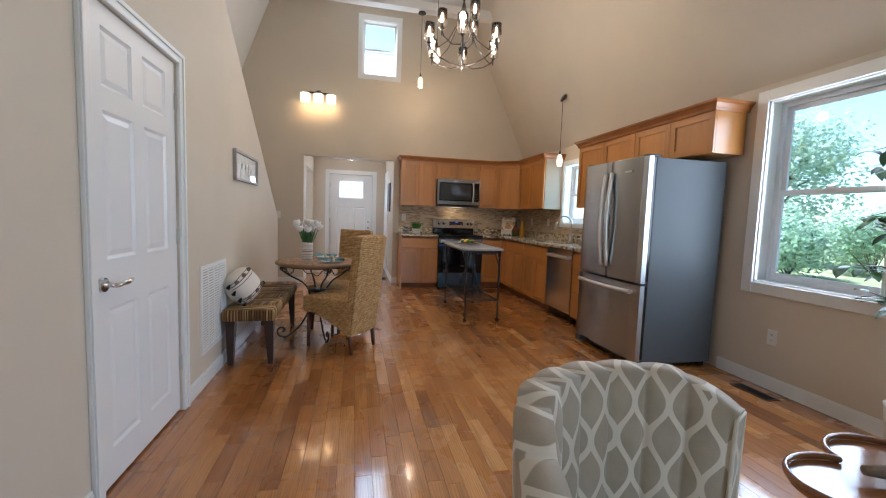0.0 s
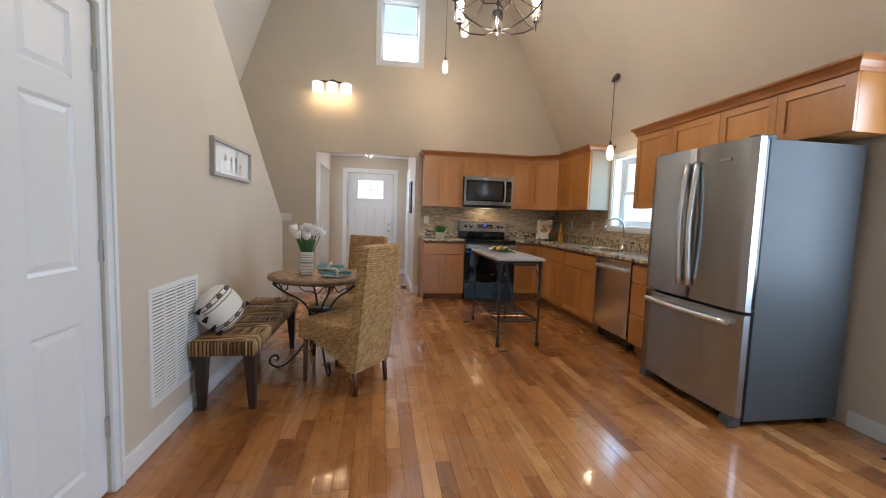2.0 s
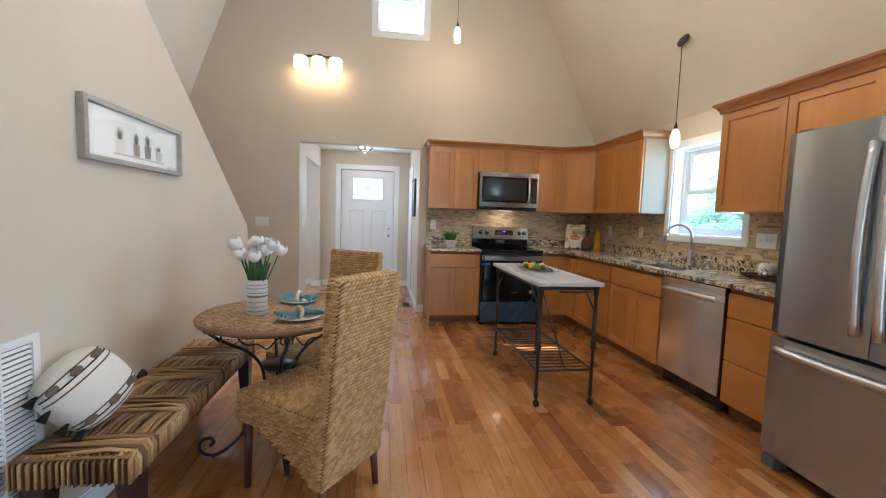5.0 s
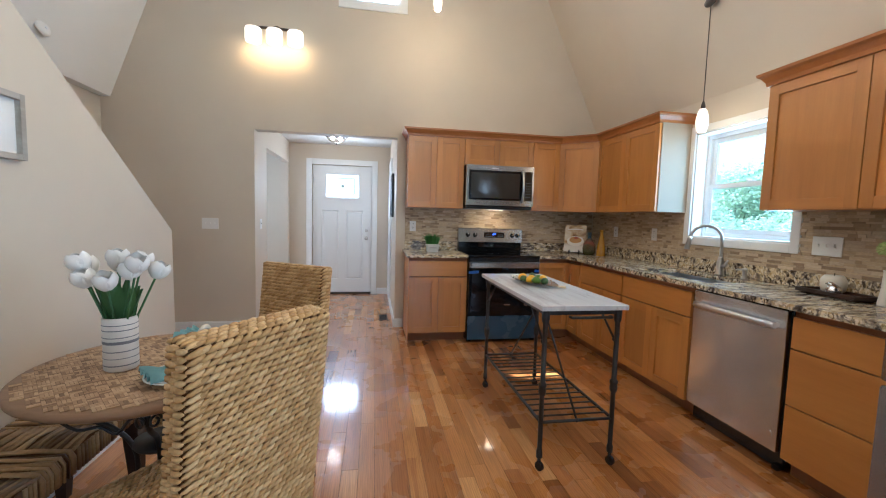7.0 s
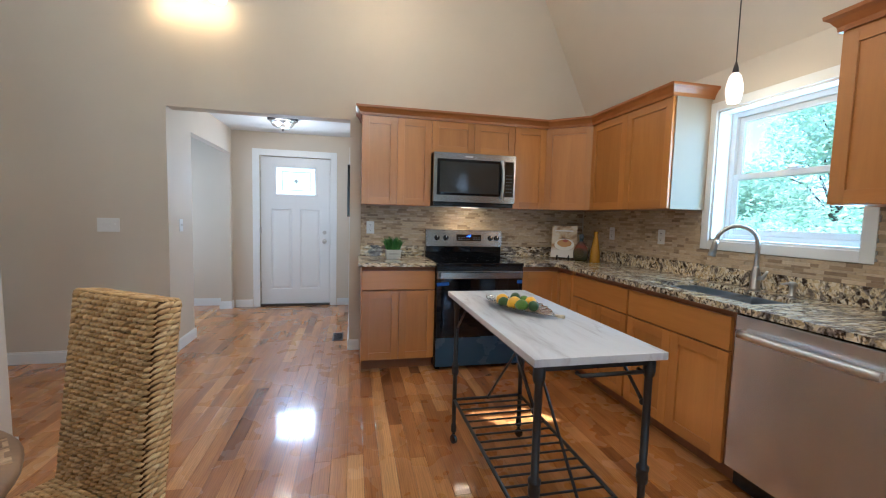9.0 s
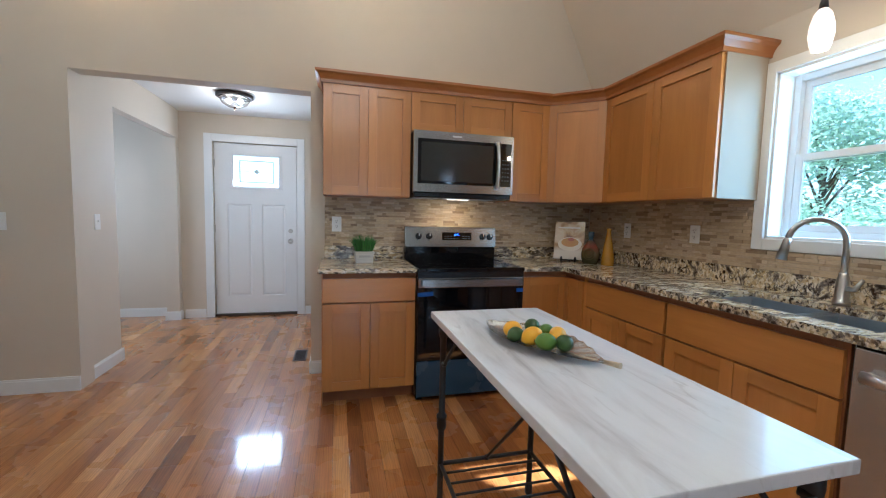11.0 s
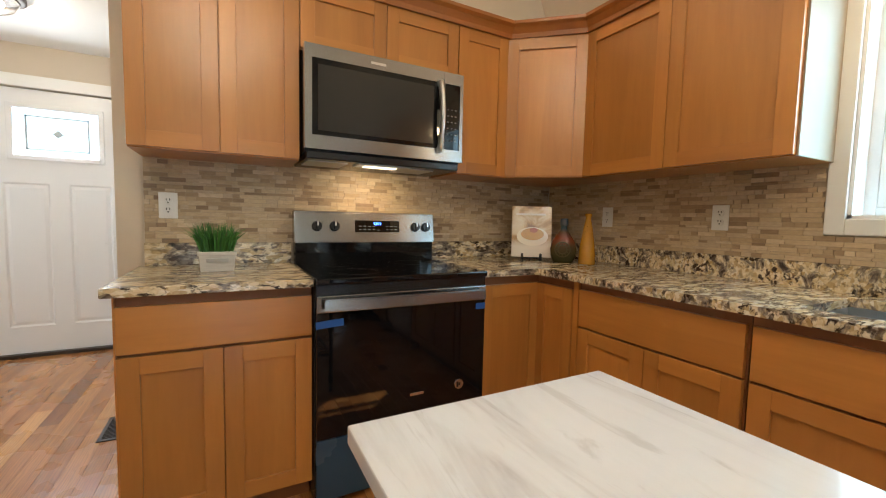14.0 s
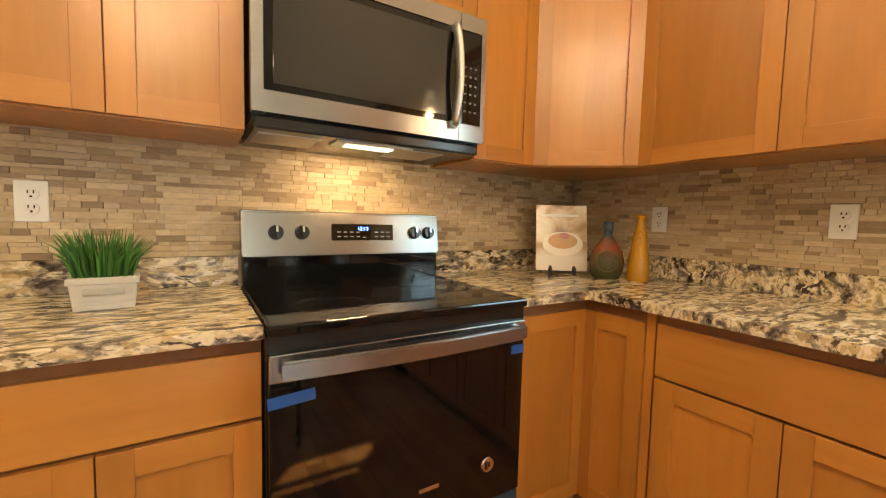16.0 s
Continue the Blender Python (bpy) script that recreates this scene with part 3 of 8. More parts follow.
# ---- doors ----
def panel_door(name, axis, plane, a0, a1, z0, z1, t, rows, mat, label, lite=None):
    """A moulded door: slab with sunk panels. rows: (z0, z1) of each row of two panels."""
    d = tagged(new(name), label, "door", "", "structure")
    bm = bmesh.new()

    def b3(p0, p1, q0, q1, d0, d1, bev=0.0):
        if axis == "x":
            box(bm, plane + d0, plane + d1, p0, p1, q0, q1, bev)
        else:
            box(bm, p0, p1, plane + d0, plane + d1, q0, q1, bev)
    s = 1 if axis == "y" else -1
    front, backd, deep = 0.0, s * t, s * 0.011
    wdt = a1 - a0
    st, mull = 0.115 * wdt / 0.8, 0.10 * wdt / 0.8
    cols = [(a0 + st, a0 + wdt / 2 - mull / 2), (a0 + wdt / 2 + mull / 2, a1 - st)]
    # slab core behind the faces
    if lite:
        la0, la1, lz0, lz1 = lite
        b3(a0, a1, z0, lz0, deep, backd)
        b3(a0, a1, lz1, z1, deep, backd)
        b3(a0, la0, lz0, lz1, deep, backd)
        b3(la1, a1, lz0, lz1, deep, backd)
    else:
        b3(a0, a1, z0, z1, deep, backd)
    # stiles and rails
    zs = [z0] + [v for r in rows for v in r] + [z1]
    b3(a0, cols[0][0], z0, z1, front, deep)
    b3(cols[1][1], a1, z0, z1, front, deep)
    top = lite[2] if lite else z1
    for q0, q1 in rows:
        b3(cols[0][1], cols[1][0], q0, q1, front, deep)
    for k in range(0, len(zs), 2):
        q0, q1 = zs[k], zs[k + 1]
        if lite and q1 == z1:
            b3(cols[0][0], cols[1][1], q0, lite[2], front, deep)
            b3(cols[0][0], cols[1][1], lite[3], z1, front, deep)
            b3(cols[0][0], lite[0], lite[2], lite[3], front, deep)
            b3(lite[1], cols[1][1], lite[2], lite[3], front, deep)
        else:
            b3(cols[0][0], cols[1][1], q0, q1, front, deep)
    # raised fields with sloping edges
    for q0, q1 in rows:
        for c0, c1 in cols:
            e, f = 0.012, 0.038
            vs = []
            for (m0, dd) in ((0.0, s * 0.001), (e, s * 0.010), (e + 0.004, s * 0.010), (f, s * 0.003)):
                ring = []
                for u, v in ((c0 + m0, q0 + m0), (c1 - m0, q0 + m0), (c1 - m0, q1 - m0), (c0 + m0, q1 - m0)):
                    ring.append(bm.verts.new((plane + dd, u, v) if axis == "x" else (u, plane + dd, v)))
                vs.append(ring)
            for ra, rb in zip(vs, vs[1:]):
                for k in range(4):
                    bm.faces.new((ra[k], ra[(k + 1) % 4], rb[(k + 1) % 4], rb[k]))
            bm.faces.new(vs[-1])
    bmesh.ops.recalc_face_normals(bm, faces=bm.faces[:])
    part("door_slab", bm, mat, d)
    return d


door = panel_door("door_1", "x", LEFT - 0.012, CD[0] + 0.003, CD[1] - 0.003, 0.012, CD[2] - 0.003, 0.035,
                  [(0.17, 0.79), (1.00, 1.62), (1.715, 1.955)], DOORWHITE, "white six-panel closet door, closed")
for z in (0.30, 1.062, 1.83):
    part("hinge", boxes((LEFT - 0.011, LEFT + 0.004, CD[1] - 0.012, CD[1] + 0.012, z - 0.045, z + 0.045), bevel=0.002), NICKEL, door)
bm = bmesh.new()
hy, hz = 2.075, 0.90
bmesh.ops.create_cone(bm, cap_ends=True, segments=24, radius1=0.034, radius2=0.030, depth=0.012, matrix=pose(LEFT - 0.006, hy, hz, 0, 90, 0))
tube(bm, [(LEFT, hy, hz), (LEFT + 0.045, hy, hz)], 0.012, 12)
tube(bm, [(LEFT + 0.045, hy - 0.012, hz), (LEFT + 0.05, hy + 0.03, hz + 0.002), (LEFT + 0.048, hy + 0.075, hz + 0.001), (LEFT + 0.042, hy + 0.12, hz + 0.006)], [0.011, 0.011, 0.012, 0.008], 10)
part("door_handle", bm, CHROME, door, "polished chrome lever handle")
casing("trim_closet_door", LEFT, "x", CD[0], CD[1], 0.0, CD[2], 0.062, -0.018, False, "white moulded door casing")
casing("trim_closet_bead", LEFT + 0.018, "x", CD[0] - 0.035, CD[1] + 0.035, 0.0, CD[2] + 0.035, 0.022, -0.008, False, "raised bead of the door casing")

LITE = (-0.515, 0.020, 1.555, 1.94)
door = panel_door("door_2", "y", yf + 0.025, FD[0] + 0.008, FD[1] - 0.008, 0.03, FD[2] - 0.008, 0.045, [(0.24, 1.36)], DOORWHITE,
                  "white front door with a small leaded glass light", LITE)
la0, la1, lz0, lz1 = LITE
part("lite_frame", boxes((la0 - 0.02, la0 + 0.015, yf + 0.012, yf + 0.03, lz0 - 0.02, lz1 + 0.02), (la1 - 0.015, la1 + 0.02, yf + 0.012, yf + 0.03, lz0 - 0.02, lz1 + 0.02),
                        (la0, la1, yf + 0.012, yf + 0.03, lz0 - 0.02, lz0 + 0.015), (la0, la1, yf + 0.012, yf + 0.03, lz1 - 0.015, lz1 + 0.02), bevel=0.003), DOORWHITE, door)
FROST = clear_glass("frosted_glass", (0.95, 0.98, 1.0), 0.35)
p = part("pane", boxes((la0, la1, yf + 0.045, yf + 0.051, lz0, lz1)), FROST, door)
p.visible_shadow = False
e = 0.075
LEAD = painted("lead_came", (0.55, 0.62, 0.62), 0.4, 60, 0)
bm = boxes((la0 + e, la1 - e, yf + 0.04, yf + 0.045, lz0 + 0.06, lz0 + 0.074), (la0 + e, la1 - e, yf + 0.04, yf + 0.045, lz1 - 0.074, lz1 - 0.06),
           (la0 + e, la0 + e + 0.014, yf + 0.04, yf + 0.045, lz0 + 0.06, lz1 - 0.06), (la1 - e - 0.014, la1 - e, yf + 0.04, yf + 0.045, lz0 + 0.06, lz1 - 0.06),
           (la0 + e, la1 - e, yf + 0.041, yf + 0.045, (lz0 + lz1) / 2 - 0.003, (lz0 + lz1) / 2 + 0.003))
cx, cz = (la0 + la1) / 2, (lz0 + lz1) / 2
prism(bm, [(cx - 0.035, cz), (cx, cz - 0.035), (cx + 0.035, cz), (cx, cz + 0.035)], "y", yf + 0.039, yf + 0.044)
part("leaded_bars", bm, LEAD, door)
for z, r in ((1.04, 0.028), (0.915, 0.032)):
    bm = bmesh.new()
    x = 0.135
    bmesh.ops.create_cone(bm, cap_ends=True, segments=20, radius1=r, radius2=r * 0.9, depth=0.016, matrix=pose(x, yf + 0.017, z, 90, 0, 0))
    if z < 1:
        bmesh.ops.create_uvsphere(bm, u_segments=16, v_segments=10, radius=0.028, matrix=pose(x, yf - 0.035, z))
        tube(bm, [(x, yf + 0.01, z), (x, yf - 0.03, z)], 0.012, 10)
    else:
        box(bm, x - 0.006, x + 0.006, yf - 0.012, yf + 0.01, z - 0.02, z + 0.02, 0.003)
    part("door_knob" if z < 1 else "deadbolt", bm, NICKEL, door, "brushed nickel")
for z in (0.30, 1.06, 1.83):
    part("hinge", boxes((FD[0] - 0.004, FD[0] + 0.016, yf + 0.008, yf + 0.03, z - 0.045, z + 0.045), bevel=0.002), NICKEL, door)
part("jamb", boxes((FD[0] - 0.002, FD[0] + 0.02, yf + 0.07, yf + 0.2, 0, FD[2]), (FD[1] - 0.02, FD[1] + 0.002, yf + 0.07, yf + 0.2, 0, FD[2]), (FD[0], FD[1], yf + 0.07, yf + 0.2, FD[2] - 0.02, FD[2] + 0.002)), TRIM, door)
part("threshold", boxes((FD[0], FD[1], yf - 0.01, yf + 0.12, 0.0, 0.028), bevel=0.004), BRONZE, door, "dark metal threshold")
casing("trim_front_door", yf, "y", FD[0], FD[1], 0.0, FD[2], 0.088, 0.018, False, "white painted door casing")
casing("trim_hall_door", 0.50, "x", 8.62, 9.36, 0.0, 2.05, 0.065, 0.018, False, "white casing of a hall closet door")
structure("door_3", boxes((0.485, 0.499, 8.62, 9.36, 0.01, 2.05)), DOORWHITE, "white flush closet door in the hall", "door")
# ---- kitchen cabinets ----
def shaker(parent, fm, w, h, drawer=False, mats=None, rail=0.062):
    """A door in its own frame: x across, z up, front towards -y. Frame with a sunk panel, or a slab drawer."""
    t = 0.019
    g = 0.0015
    if drawer:
        bm = boxes((g, w - g, -t, 0, g, h - g), bevel=0.002)
        return part("drawer_front", bm, mats, parent, "", fm)
    door = part("cabinet_door", boxes((rail - 0.004, w - rail + 0.004, -t + 0.011, -0.001, rail - 0.004, h - rail + 0.004)), CAB, parent, "", fm)
    for x0, x1 in ((g, rail), (w - rail, w - g)):
        part("stile", boxes((x0, x1, -t, 0, g, h - g), bevel=0.0015), CAB, door)
    for z0, z1 in ((g, rail), (h - rail, h - g)):
        part("rail", boxes((rail, w - rail, -t + 0.0004, 0, z0, z1), bevel=0.0012), CABX if mats == "x" else CABY, door)
    return door


def facing_back(x, y, z):
    return pose(x, y, z)


def facing_right(x, y, z):
    """Fronts that look towards -x: across runs towards -y."""
    return pose(x, y, z, 0, 0, -90)


UZ0, UZ1 = 1.395, 2.155
FY, FX = 7.094, 2.649            # carcass fronts of the wall cabinets
GLAB = "honey-stained maple shaker wall cabinet"


def wall_cab_back(name_label, x0, x1, z0, n):
    c = thing("wall_cabinet", name_label, "cabinet", group="wall cabinets")
    part("cabinet_body", boxes((x0 + 0.0008, x1 - 0.0008, FY, BACK - 0.012, z0, UZ1 + 0.03)), CAB, c)
    w = (x1 - x0) / n
    for k in range(n):
        shaker(c, facing_back(x0 + k * w, FY - 0.001, z0 + 0.003), w, UZ1 - z0 - 0.006, mats="x")
    return c


wall_cab_back(GLAB + " with two doors", 0.600, 1.210, UZ0, 2)
wall_cab_back("short maple shaker cabinet over the microwave", 1.212, 1.996, 1.872, 2)
wall_cab_back(GLAB + ", narrow, one door", 1.998, 2.318, UZ0, 1)


def wall_cab_right(label, y1, y0, z0, n):
    """From y1 down to y0, along the right wall."""
    c = thing("wall_cabinet", label, "cabinet", group="wall cabinets")
    part("cabinet_body", boxes((FX, RIGHT - 0.012, y0 + 0.0008, y1 - 0.0008, z0, UZ1 + 0.03)), CAB, c)
    w = (y1 - y0) / n
    for k in range(n):
        shaker(c, facing_right(FX - 0.001, y1 - k * w, z0 + 0.003), w, UZ1 - z0 - 0.006, mats="y")
    return c


c = wall_cab_right(GLAB + " beside the sink window", 6.808, 5.872, UZ0, 2)
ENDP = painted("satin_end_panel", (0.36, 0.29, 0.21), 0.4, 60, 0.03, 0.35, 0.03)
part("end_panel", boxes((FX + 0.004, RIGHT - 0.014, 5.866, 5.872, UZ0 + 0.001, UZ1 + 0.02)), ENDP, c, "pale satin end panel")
wall_cab_right(GLAB + " beside the sink window", 4.912, 4.392, UZ0, 1)
wall_cab_right(GLAB + ", one door", 4.390, 3.858, UZ0, 1)
wall_cab_right("short maple shaker cabinet over the refrigerator", 3.856, 2.915, 1.815, 2)

# corner cabinet with its door across the corner
c = thing("corner_cabinet", "maple shaker wall cabinet set across the corner", "cabinet", group="wall cabinets")
bm = bmesh.new()
prism(bm, [(2.320, FY), (2.320, BACK - 0.012), (RIGHT - 0.012, BACK - 0.012), (RIGHT - 0.012, 6.810), (FX, 6.810)], "z", UZ0, UZ1 + 0.03)
part("cabinet_body", bm, CAB, c)
dv = Vector((FX - 2.320, 6.810 - FY))
ang = math.degrees(math.atan2(dv.y, dv.x))
nrm = Vector((dv.y, -dv.x)).normalized()
shaker(c, pose(2.320 + 0.012 * dv.x, FY + 0.012 * dv.y, UZ0 + 0.003, 0, 0, ang) @ pose(0, -0.001, 0), dv.length * 0.976, UZ1 - UZ0 - 0.006, mats="x")

# crown moulding: a leaning cove over all wall cabinets, its shade put into the colour
def crown(pts, name="crown_moulding"):
    """A moulding along the fronts pts, leaning outwards to the left of the way."""
    bm = bmesh.new()
    prof = [(0.0, UZ1 - 0.004), (0.012, UZ1 - 0.004), (0.016, UZ1 + 0.018), (0.034, UZ1 + 0.046), (0.050, UZ1 + 0.058), (0.052, UZ1 + 0.074), (0.0, UZ1 + 0.074)]
    pts = [Vector(p) for p in pts]
    rings = []
    for i, p in enumerate(pts):
        d0 = (p - pts[i - 1]).normalized() if i else (pts[1] - p).normalized()
        d1 = (pts[i + 1] - p).normalized() if i + 1 < len(pts) else d0
        n0, n1 = Vector((d0.y, -d0.x)), Vector((d1.y, -d1.x))
        m = (n0 + n1).normalized()
        m /= max(0.3, m.dot(n0))
        rings.append([bm.verts.new((p.x + m.x * u, p.y + m.y * u, z)) for u, z in prof])
    for a, b2 in zip(rings, rings[1:]):
        for k in range(len(prof)):
            j = (k + 1) % len(prof)
            bm.faces.new((a[k], a[j], b2[j], b2[k]))
    bm.faces.new(rings[0])
    bm.faces.new(rings[-1][::-1])
    bmesh.ops.recalc_face_normals(bm, faces=bm.faces[:])
    return solid(name, bm, CROWN, "stained maple crown moulding on top of the wall cabinets, darkened for shade", "moulding")


f = 0.021
crown([(0.600, BACK), (0.600, FY - f), (2.328, FY - f), (FX - f, 6.80), (FX - f, 5.872), (RIGHT, 5.872)])
crown([(RIGHT, 4.912), (FX - f, 4.912), (FX - f, 2.915), (RIGHT, 2.915)])

# base cabinets
BY, BX = 6.809, 2.359
BH = 0.884


def base_back(label, x0, x1, drawer, n):
    c = thing("base_cabinet", label, "cabinet", group="base cabinets")
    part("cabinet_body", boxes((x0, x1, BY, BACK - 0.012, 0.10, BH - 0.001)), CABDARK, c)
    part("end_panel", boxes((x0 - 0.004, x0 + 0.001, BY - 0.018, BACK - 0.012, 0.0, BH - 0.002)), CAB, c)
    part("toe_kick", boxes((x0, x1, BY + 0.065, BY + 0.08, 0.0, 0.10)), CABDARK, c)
    shaker(c, pose(x0, BY - 0.001, 0.690), x1 - x0, 0.158, True, CABX)
    w = (x1 - x0) / n
    for k in range(n):
        shaker(c, pose(x0 + k * w, BY - 0.001, 0.100), w, 0.582, mats="x")


base_back("honey-stained maple base cabinet, one drawer over two doors", 0.606, 1.212, True, 2)


def base_right(label, y1, y0, kinds):
    c = thing("base_cabinet", label, "cabinet", group="base cabinets")
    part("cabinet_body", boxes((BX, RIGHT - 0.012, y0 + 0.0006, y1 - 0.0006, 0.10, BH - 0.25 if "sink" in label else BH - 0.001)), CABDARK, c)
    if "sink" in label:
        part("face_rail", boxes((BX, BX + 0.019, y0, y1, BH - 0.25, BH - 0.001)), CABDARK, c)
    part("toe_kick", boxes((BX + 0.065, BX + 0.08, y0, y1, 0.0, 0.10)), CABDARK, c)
    if kinds == "drawers":
        for z, h in ((0.100, 0.288), (0.392, 0.288), (0.684, 0.164)):
            shaker(c, facing_right(BX - 0.001, y1 - 0.004, z), y1 - y0 - 0.008, h, True, CABY)
    else:
        shaker(c, facing_right(BX - 0.001, y1 - 0.006, 0.676), y1 - y0 - 0.012, 0.172, True, CABY)
        w = (y1 - y0 - 0.012) / 2
        for k in range(2):
            shaker(c, facing_right(BX - 0.001, y1 - 0.006 - k * w, 0.100), w, 0.570, mats="y")
    return c


base_right("maple base cabinet, wide drawer over two doors", 6.520, 5.832, "doors")
base_right("maple sink base cabinet with two doors", 5.828, 5.066, "doors")
base_right("maple base cabinet with three drawers", 4.418, 3.960, "drawers")

# corner base cabinet with a folding door
c = thing("corner_base_cabinet", "maple corner base cabinet with a folding shaker door", "cabinet", group="base cabinets")
bm = bmesh.new()
prism(bm, [(1.990, BACK - 0.012), (1.990, BY), (BX, BY), (BX, 6.522), (RIGHT - 0.012, 6.522), (RIGHT - 0.012, BACK - 0.012)], "z", 0.10, BH - 0.001)
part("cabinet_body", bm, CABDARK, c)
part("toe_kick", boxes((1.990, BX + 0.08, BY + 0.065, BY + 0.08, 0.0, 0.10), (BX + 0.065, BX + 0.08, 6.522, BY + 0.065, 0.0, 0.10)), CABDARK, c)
shaker(c, pose(1.994, BY - 0.001, 0.105), BX - 1.994 - 0.004, 0.735, mats="x")
shaker(c, facing_right(BX - 0.001, BY - 0.006, 0.105), BY - 6.56, 0.735, mats="y")
part("face_stile", boxes((BX - 0.012, BX - 0.0005, 6.522, 6.552, 0.10, BH - 0.002)), CAB, c)

# worktop with the sink cut-out, and its upstand
SX, SY = (2.42, 2.80), (5.035, 5.745)
CZ0, CZ1 = 0.884, 0.915
bm = boxes((2.302, RIGHT, SY[1], 6.752, CZ0, CZ1), (1.987, RIGHT, 6.752, BACK, CZ0, CZ1), (2.302, SX[0], SY[0], SY[1], CZ0, CZ1), (SX[1], RIGHT, SY[0], SY[1], CZ0, CZ1), (2.302, RIGHT, 3.955, SY[0], CZ0, CZ1))
bmesh.ops.remove_doubles(bm, verts=bm.verts[:], dist=0.0005)
solid("worktop", bm, GRANITE, "polished cream, brown and black granite worktop", "worktop")
bm = boxes((0.578, 1.212, 6.752, BACK, CZ0, CZ1), bevel=0.004)
solid("worktop", bm, GRANITE, "polished granite worktop on a single cabinet", "worktop")
bm = boxes((0.600, 1.212, BACK - 0.022, BACK - 0.001, CZ1, 1.016), bevel=0.002)
solid("upstand", bm, GRANITE, "granite upstand behind the worktop", "upstand", "upstands")
bm = boxes((1.987, RIGHT - 0.022, BACK - 0.022, BACK - 0.001, CZ1, 1.016), bevel=0.002)
solid("upstand", bm, GRANITE, "granite upstand behind the worktop", "upstand", "upstands")
bm = boxes((RIGHT - 0.022, RIGHT - 0.001, 3.955, BACK - 0.001, CZ1, 1.016), bevel=0.002)
solid("upstand", bm, GRANITE, "granite upstand behind the worktop", "upstand", "upstands")
# ---- daylight that the windows let in, with added fill ----
DAY = (0.86, 0.94, 1.0)
# Added fill light, set in the assumed rear window.
lamp("fill_south", "AREA", (1.0, REAR - 0.02, 1.2), 9, DAY, 2.3, (1.0, 3, 1.0), 1.9)
lamp("sky_east_rear", "AREA", (RIGHT + 0.098, 1.47, 1.5), 6, DAY, 0.75, (0, 1.47, 1.5), 1.32)
lamp("sky_east", "AREA", (RIGHT + 0.03, 2.335, 1.5), 9, DAY, 0.75, (0, 2.335, 1.5), 1.32)
kitchen_sky = lamp("sky_kitchen", "AREA", (RIGHT + 0.098, (KW[0] + KW[1]) / 2, 1.62), 3.1, (0.52, 0.83, 1.0), 0.82, (RIGHT - 2, (KW[0] + KW[1]) / 2, 1.62), 0.84)
kitchen_sky.data.spread = radians(160)
lamp("sky_gable", "AREA", ((HW[0] + HW[1]) / 2, BACK + 0.085, (HW[2] + HW[3]) / 2), 4, DAY, 0.56, (0.21, BACK - 2, 3.4), 0.88)
lamp("sky_entrance", "AREA", ((LITE[0] + LITE[1]) / 2, yf - 0.005, (LITE[2] + LITE[3]) / 2), 3.0, DAY, 0.5, (-0.25, yf - 1, 1.45), 0.34)
# Added fill to brighten the hall from the side; no window is built there.
lamp("fill_stair", "AREA", (-2.3, 8.6, 1.5), 4.2, DAY, 1.0, (-0.5, 8.6, 1.2), 1.4)
WARM = (1.0, 0.70, 0.38)

# ---- range ----
RX0, RX1 = 1.216, 1.982
rng = thing("range", "black and stainless electric range, protective film still on", "range")
part("body", boxes((RX0, RX1, 6.765, BACK - 0.025, 0.02, 0.895)), BLACK, rng)
part("cooktop", boxes((RX0, RX1, 6.728, 7.335, 0.893, 0.918), bevel=0.006), BLACKGLASS, rng, "black ceramic glass cooktop")
RING = painted("burner_print", (0.05, 0.05, 0.052), 0.12, 20, 0)
for x, y, r in ((1.41, 6.90, 0.105), (1.79, 6.90, 0.085), (1.41, 7.17, 0.08), (1.79, 7.17, 0.105)):
    bm = bmesh.new()
    tube(bm, [(x + r * math.cos(k * math.tau / 32), y + r * math.sin(k * math.tau / 32), 0.9181) for k in range(33)], 0.0012, 4, False, 0.2)
    part("burner_ring", bm, RING, rng)
bm = bmesh.new()
prism(bm, [(7.285, 1.02), (7.305, 1.175), (7.315, 1.18), (7.37, 1.18), (7.37, 1.02)], "x", RX0, RX1)
bmesh.ops.bevel(bm, geom=[e for e in bm.edges], offset=0.004, segments=2, affect="EDGES")
guard = part("backguard", bm, STEELH, rng, "stainless control panel")
part("backguard_base", boxes((RX0 + 0.004, RX1 - 0.004, 7.30, 7.365, 0.915, 1.02), bevel=0.004), BLACKGLASS, rng)
tilt = math.degrees(math.atan2(0.02, 0.155))


def on_panel(u, z):
    return pose(RX0 + u, 7.285 + 0.02 * (z - 1.02) / 0.155, z, -tilt, 0, 0)


for u in (0.108, 0.196, 0.648, 0.712):
    bm = bmesh.new()
    bmesh.ops.create_cone(bm, cap_ends=True, segments=24, radius1=0.026, radius2=0.022, depth=0.022, matrix=pose(0, -0.011, 0, 90, 0, 0))
    box(bm, -0.005, 0.005, -0.030, -0.016, -0.022, 0.022, 0.002)
    k = part("knob", bm, BLACK, rng, "", on_panel(u, 1.103))
    bm = boxes((-0.0035, 0.0035, -0.0315, -0.0295, 0.0, 0.020))
    part("pointer", bm, CHROME, k)
part("display", boxes((0.302, 0.552, -0.002, 0.004, -0.030, 0.033), bevel=0.001), BLACKGLASS, rng, "black touch display", on_panel(0, 1.103))
DIGIT = glowing("clock_digits", (0.06, 0.16, 1.0), 3.0)


def lettering(name, body, size, mat, parent, m, label=""):
    c = bpy.data.curves.new(name, "FONT")
    c.body, c.size, c.align_x, c.align_y, c.extrude = body, size, "CENTER", "CENTER", 0.0003
    o = new(name, c)
    c.materials.append(mat)
    o.parent = parent
    o.matrix_basis = m
    if label:
        tagged(o, label)
    return o


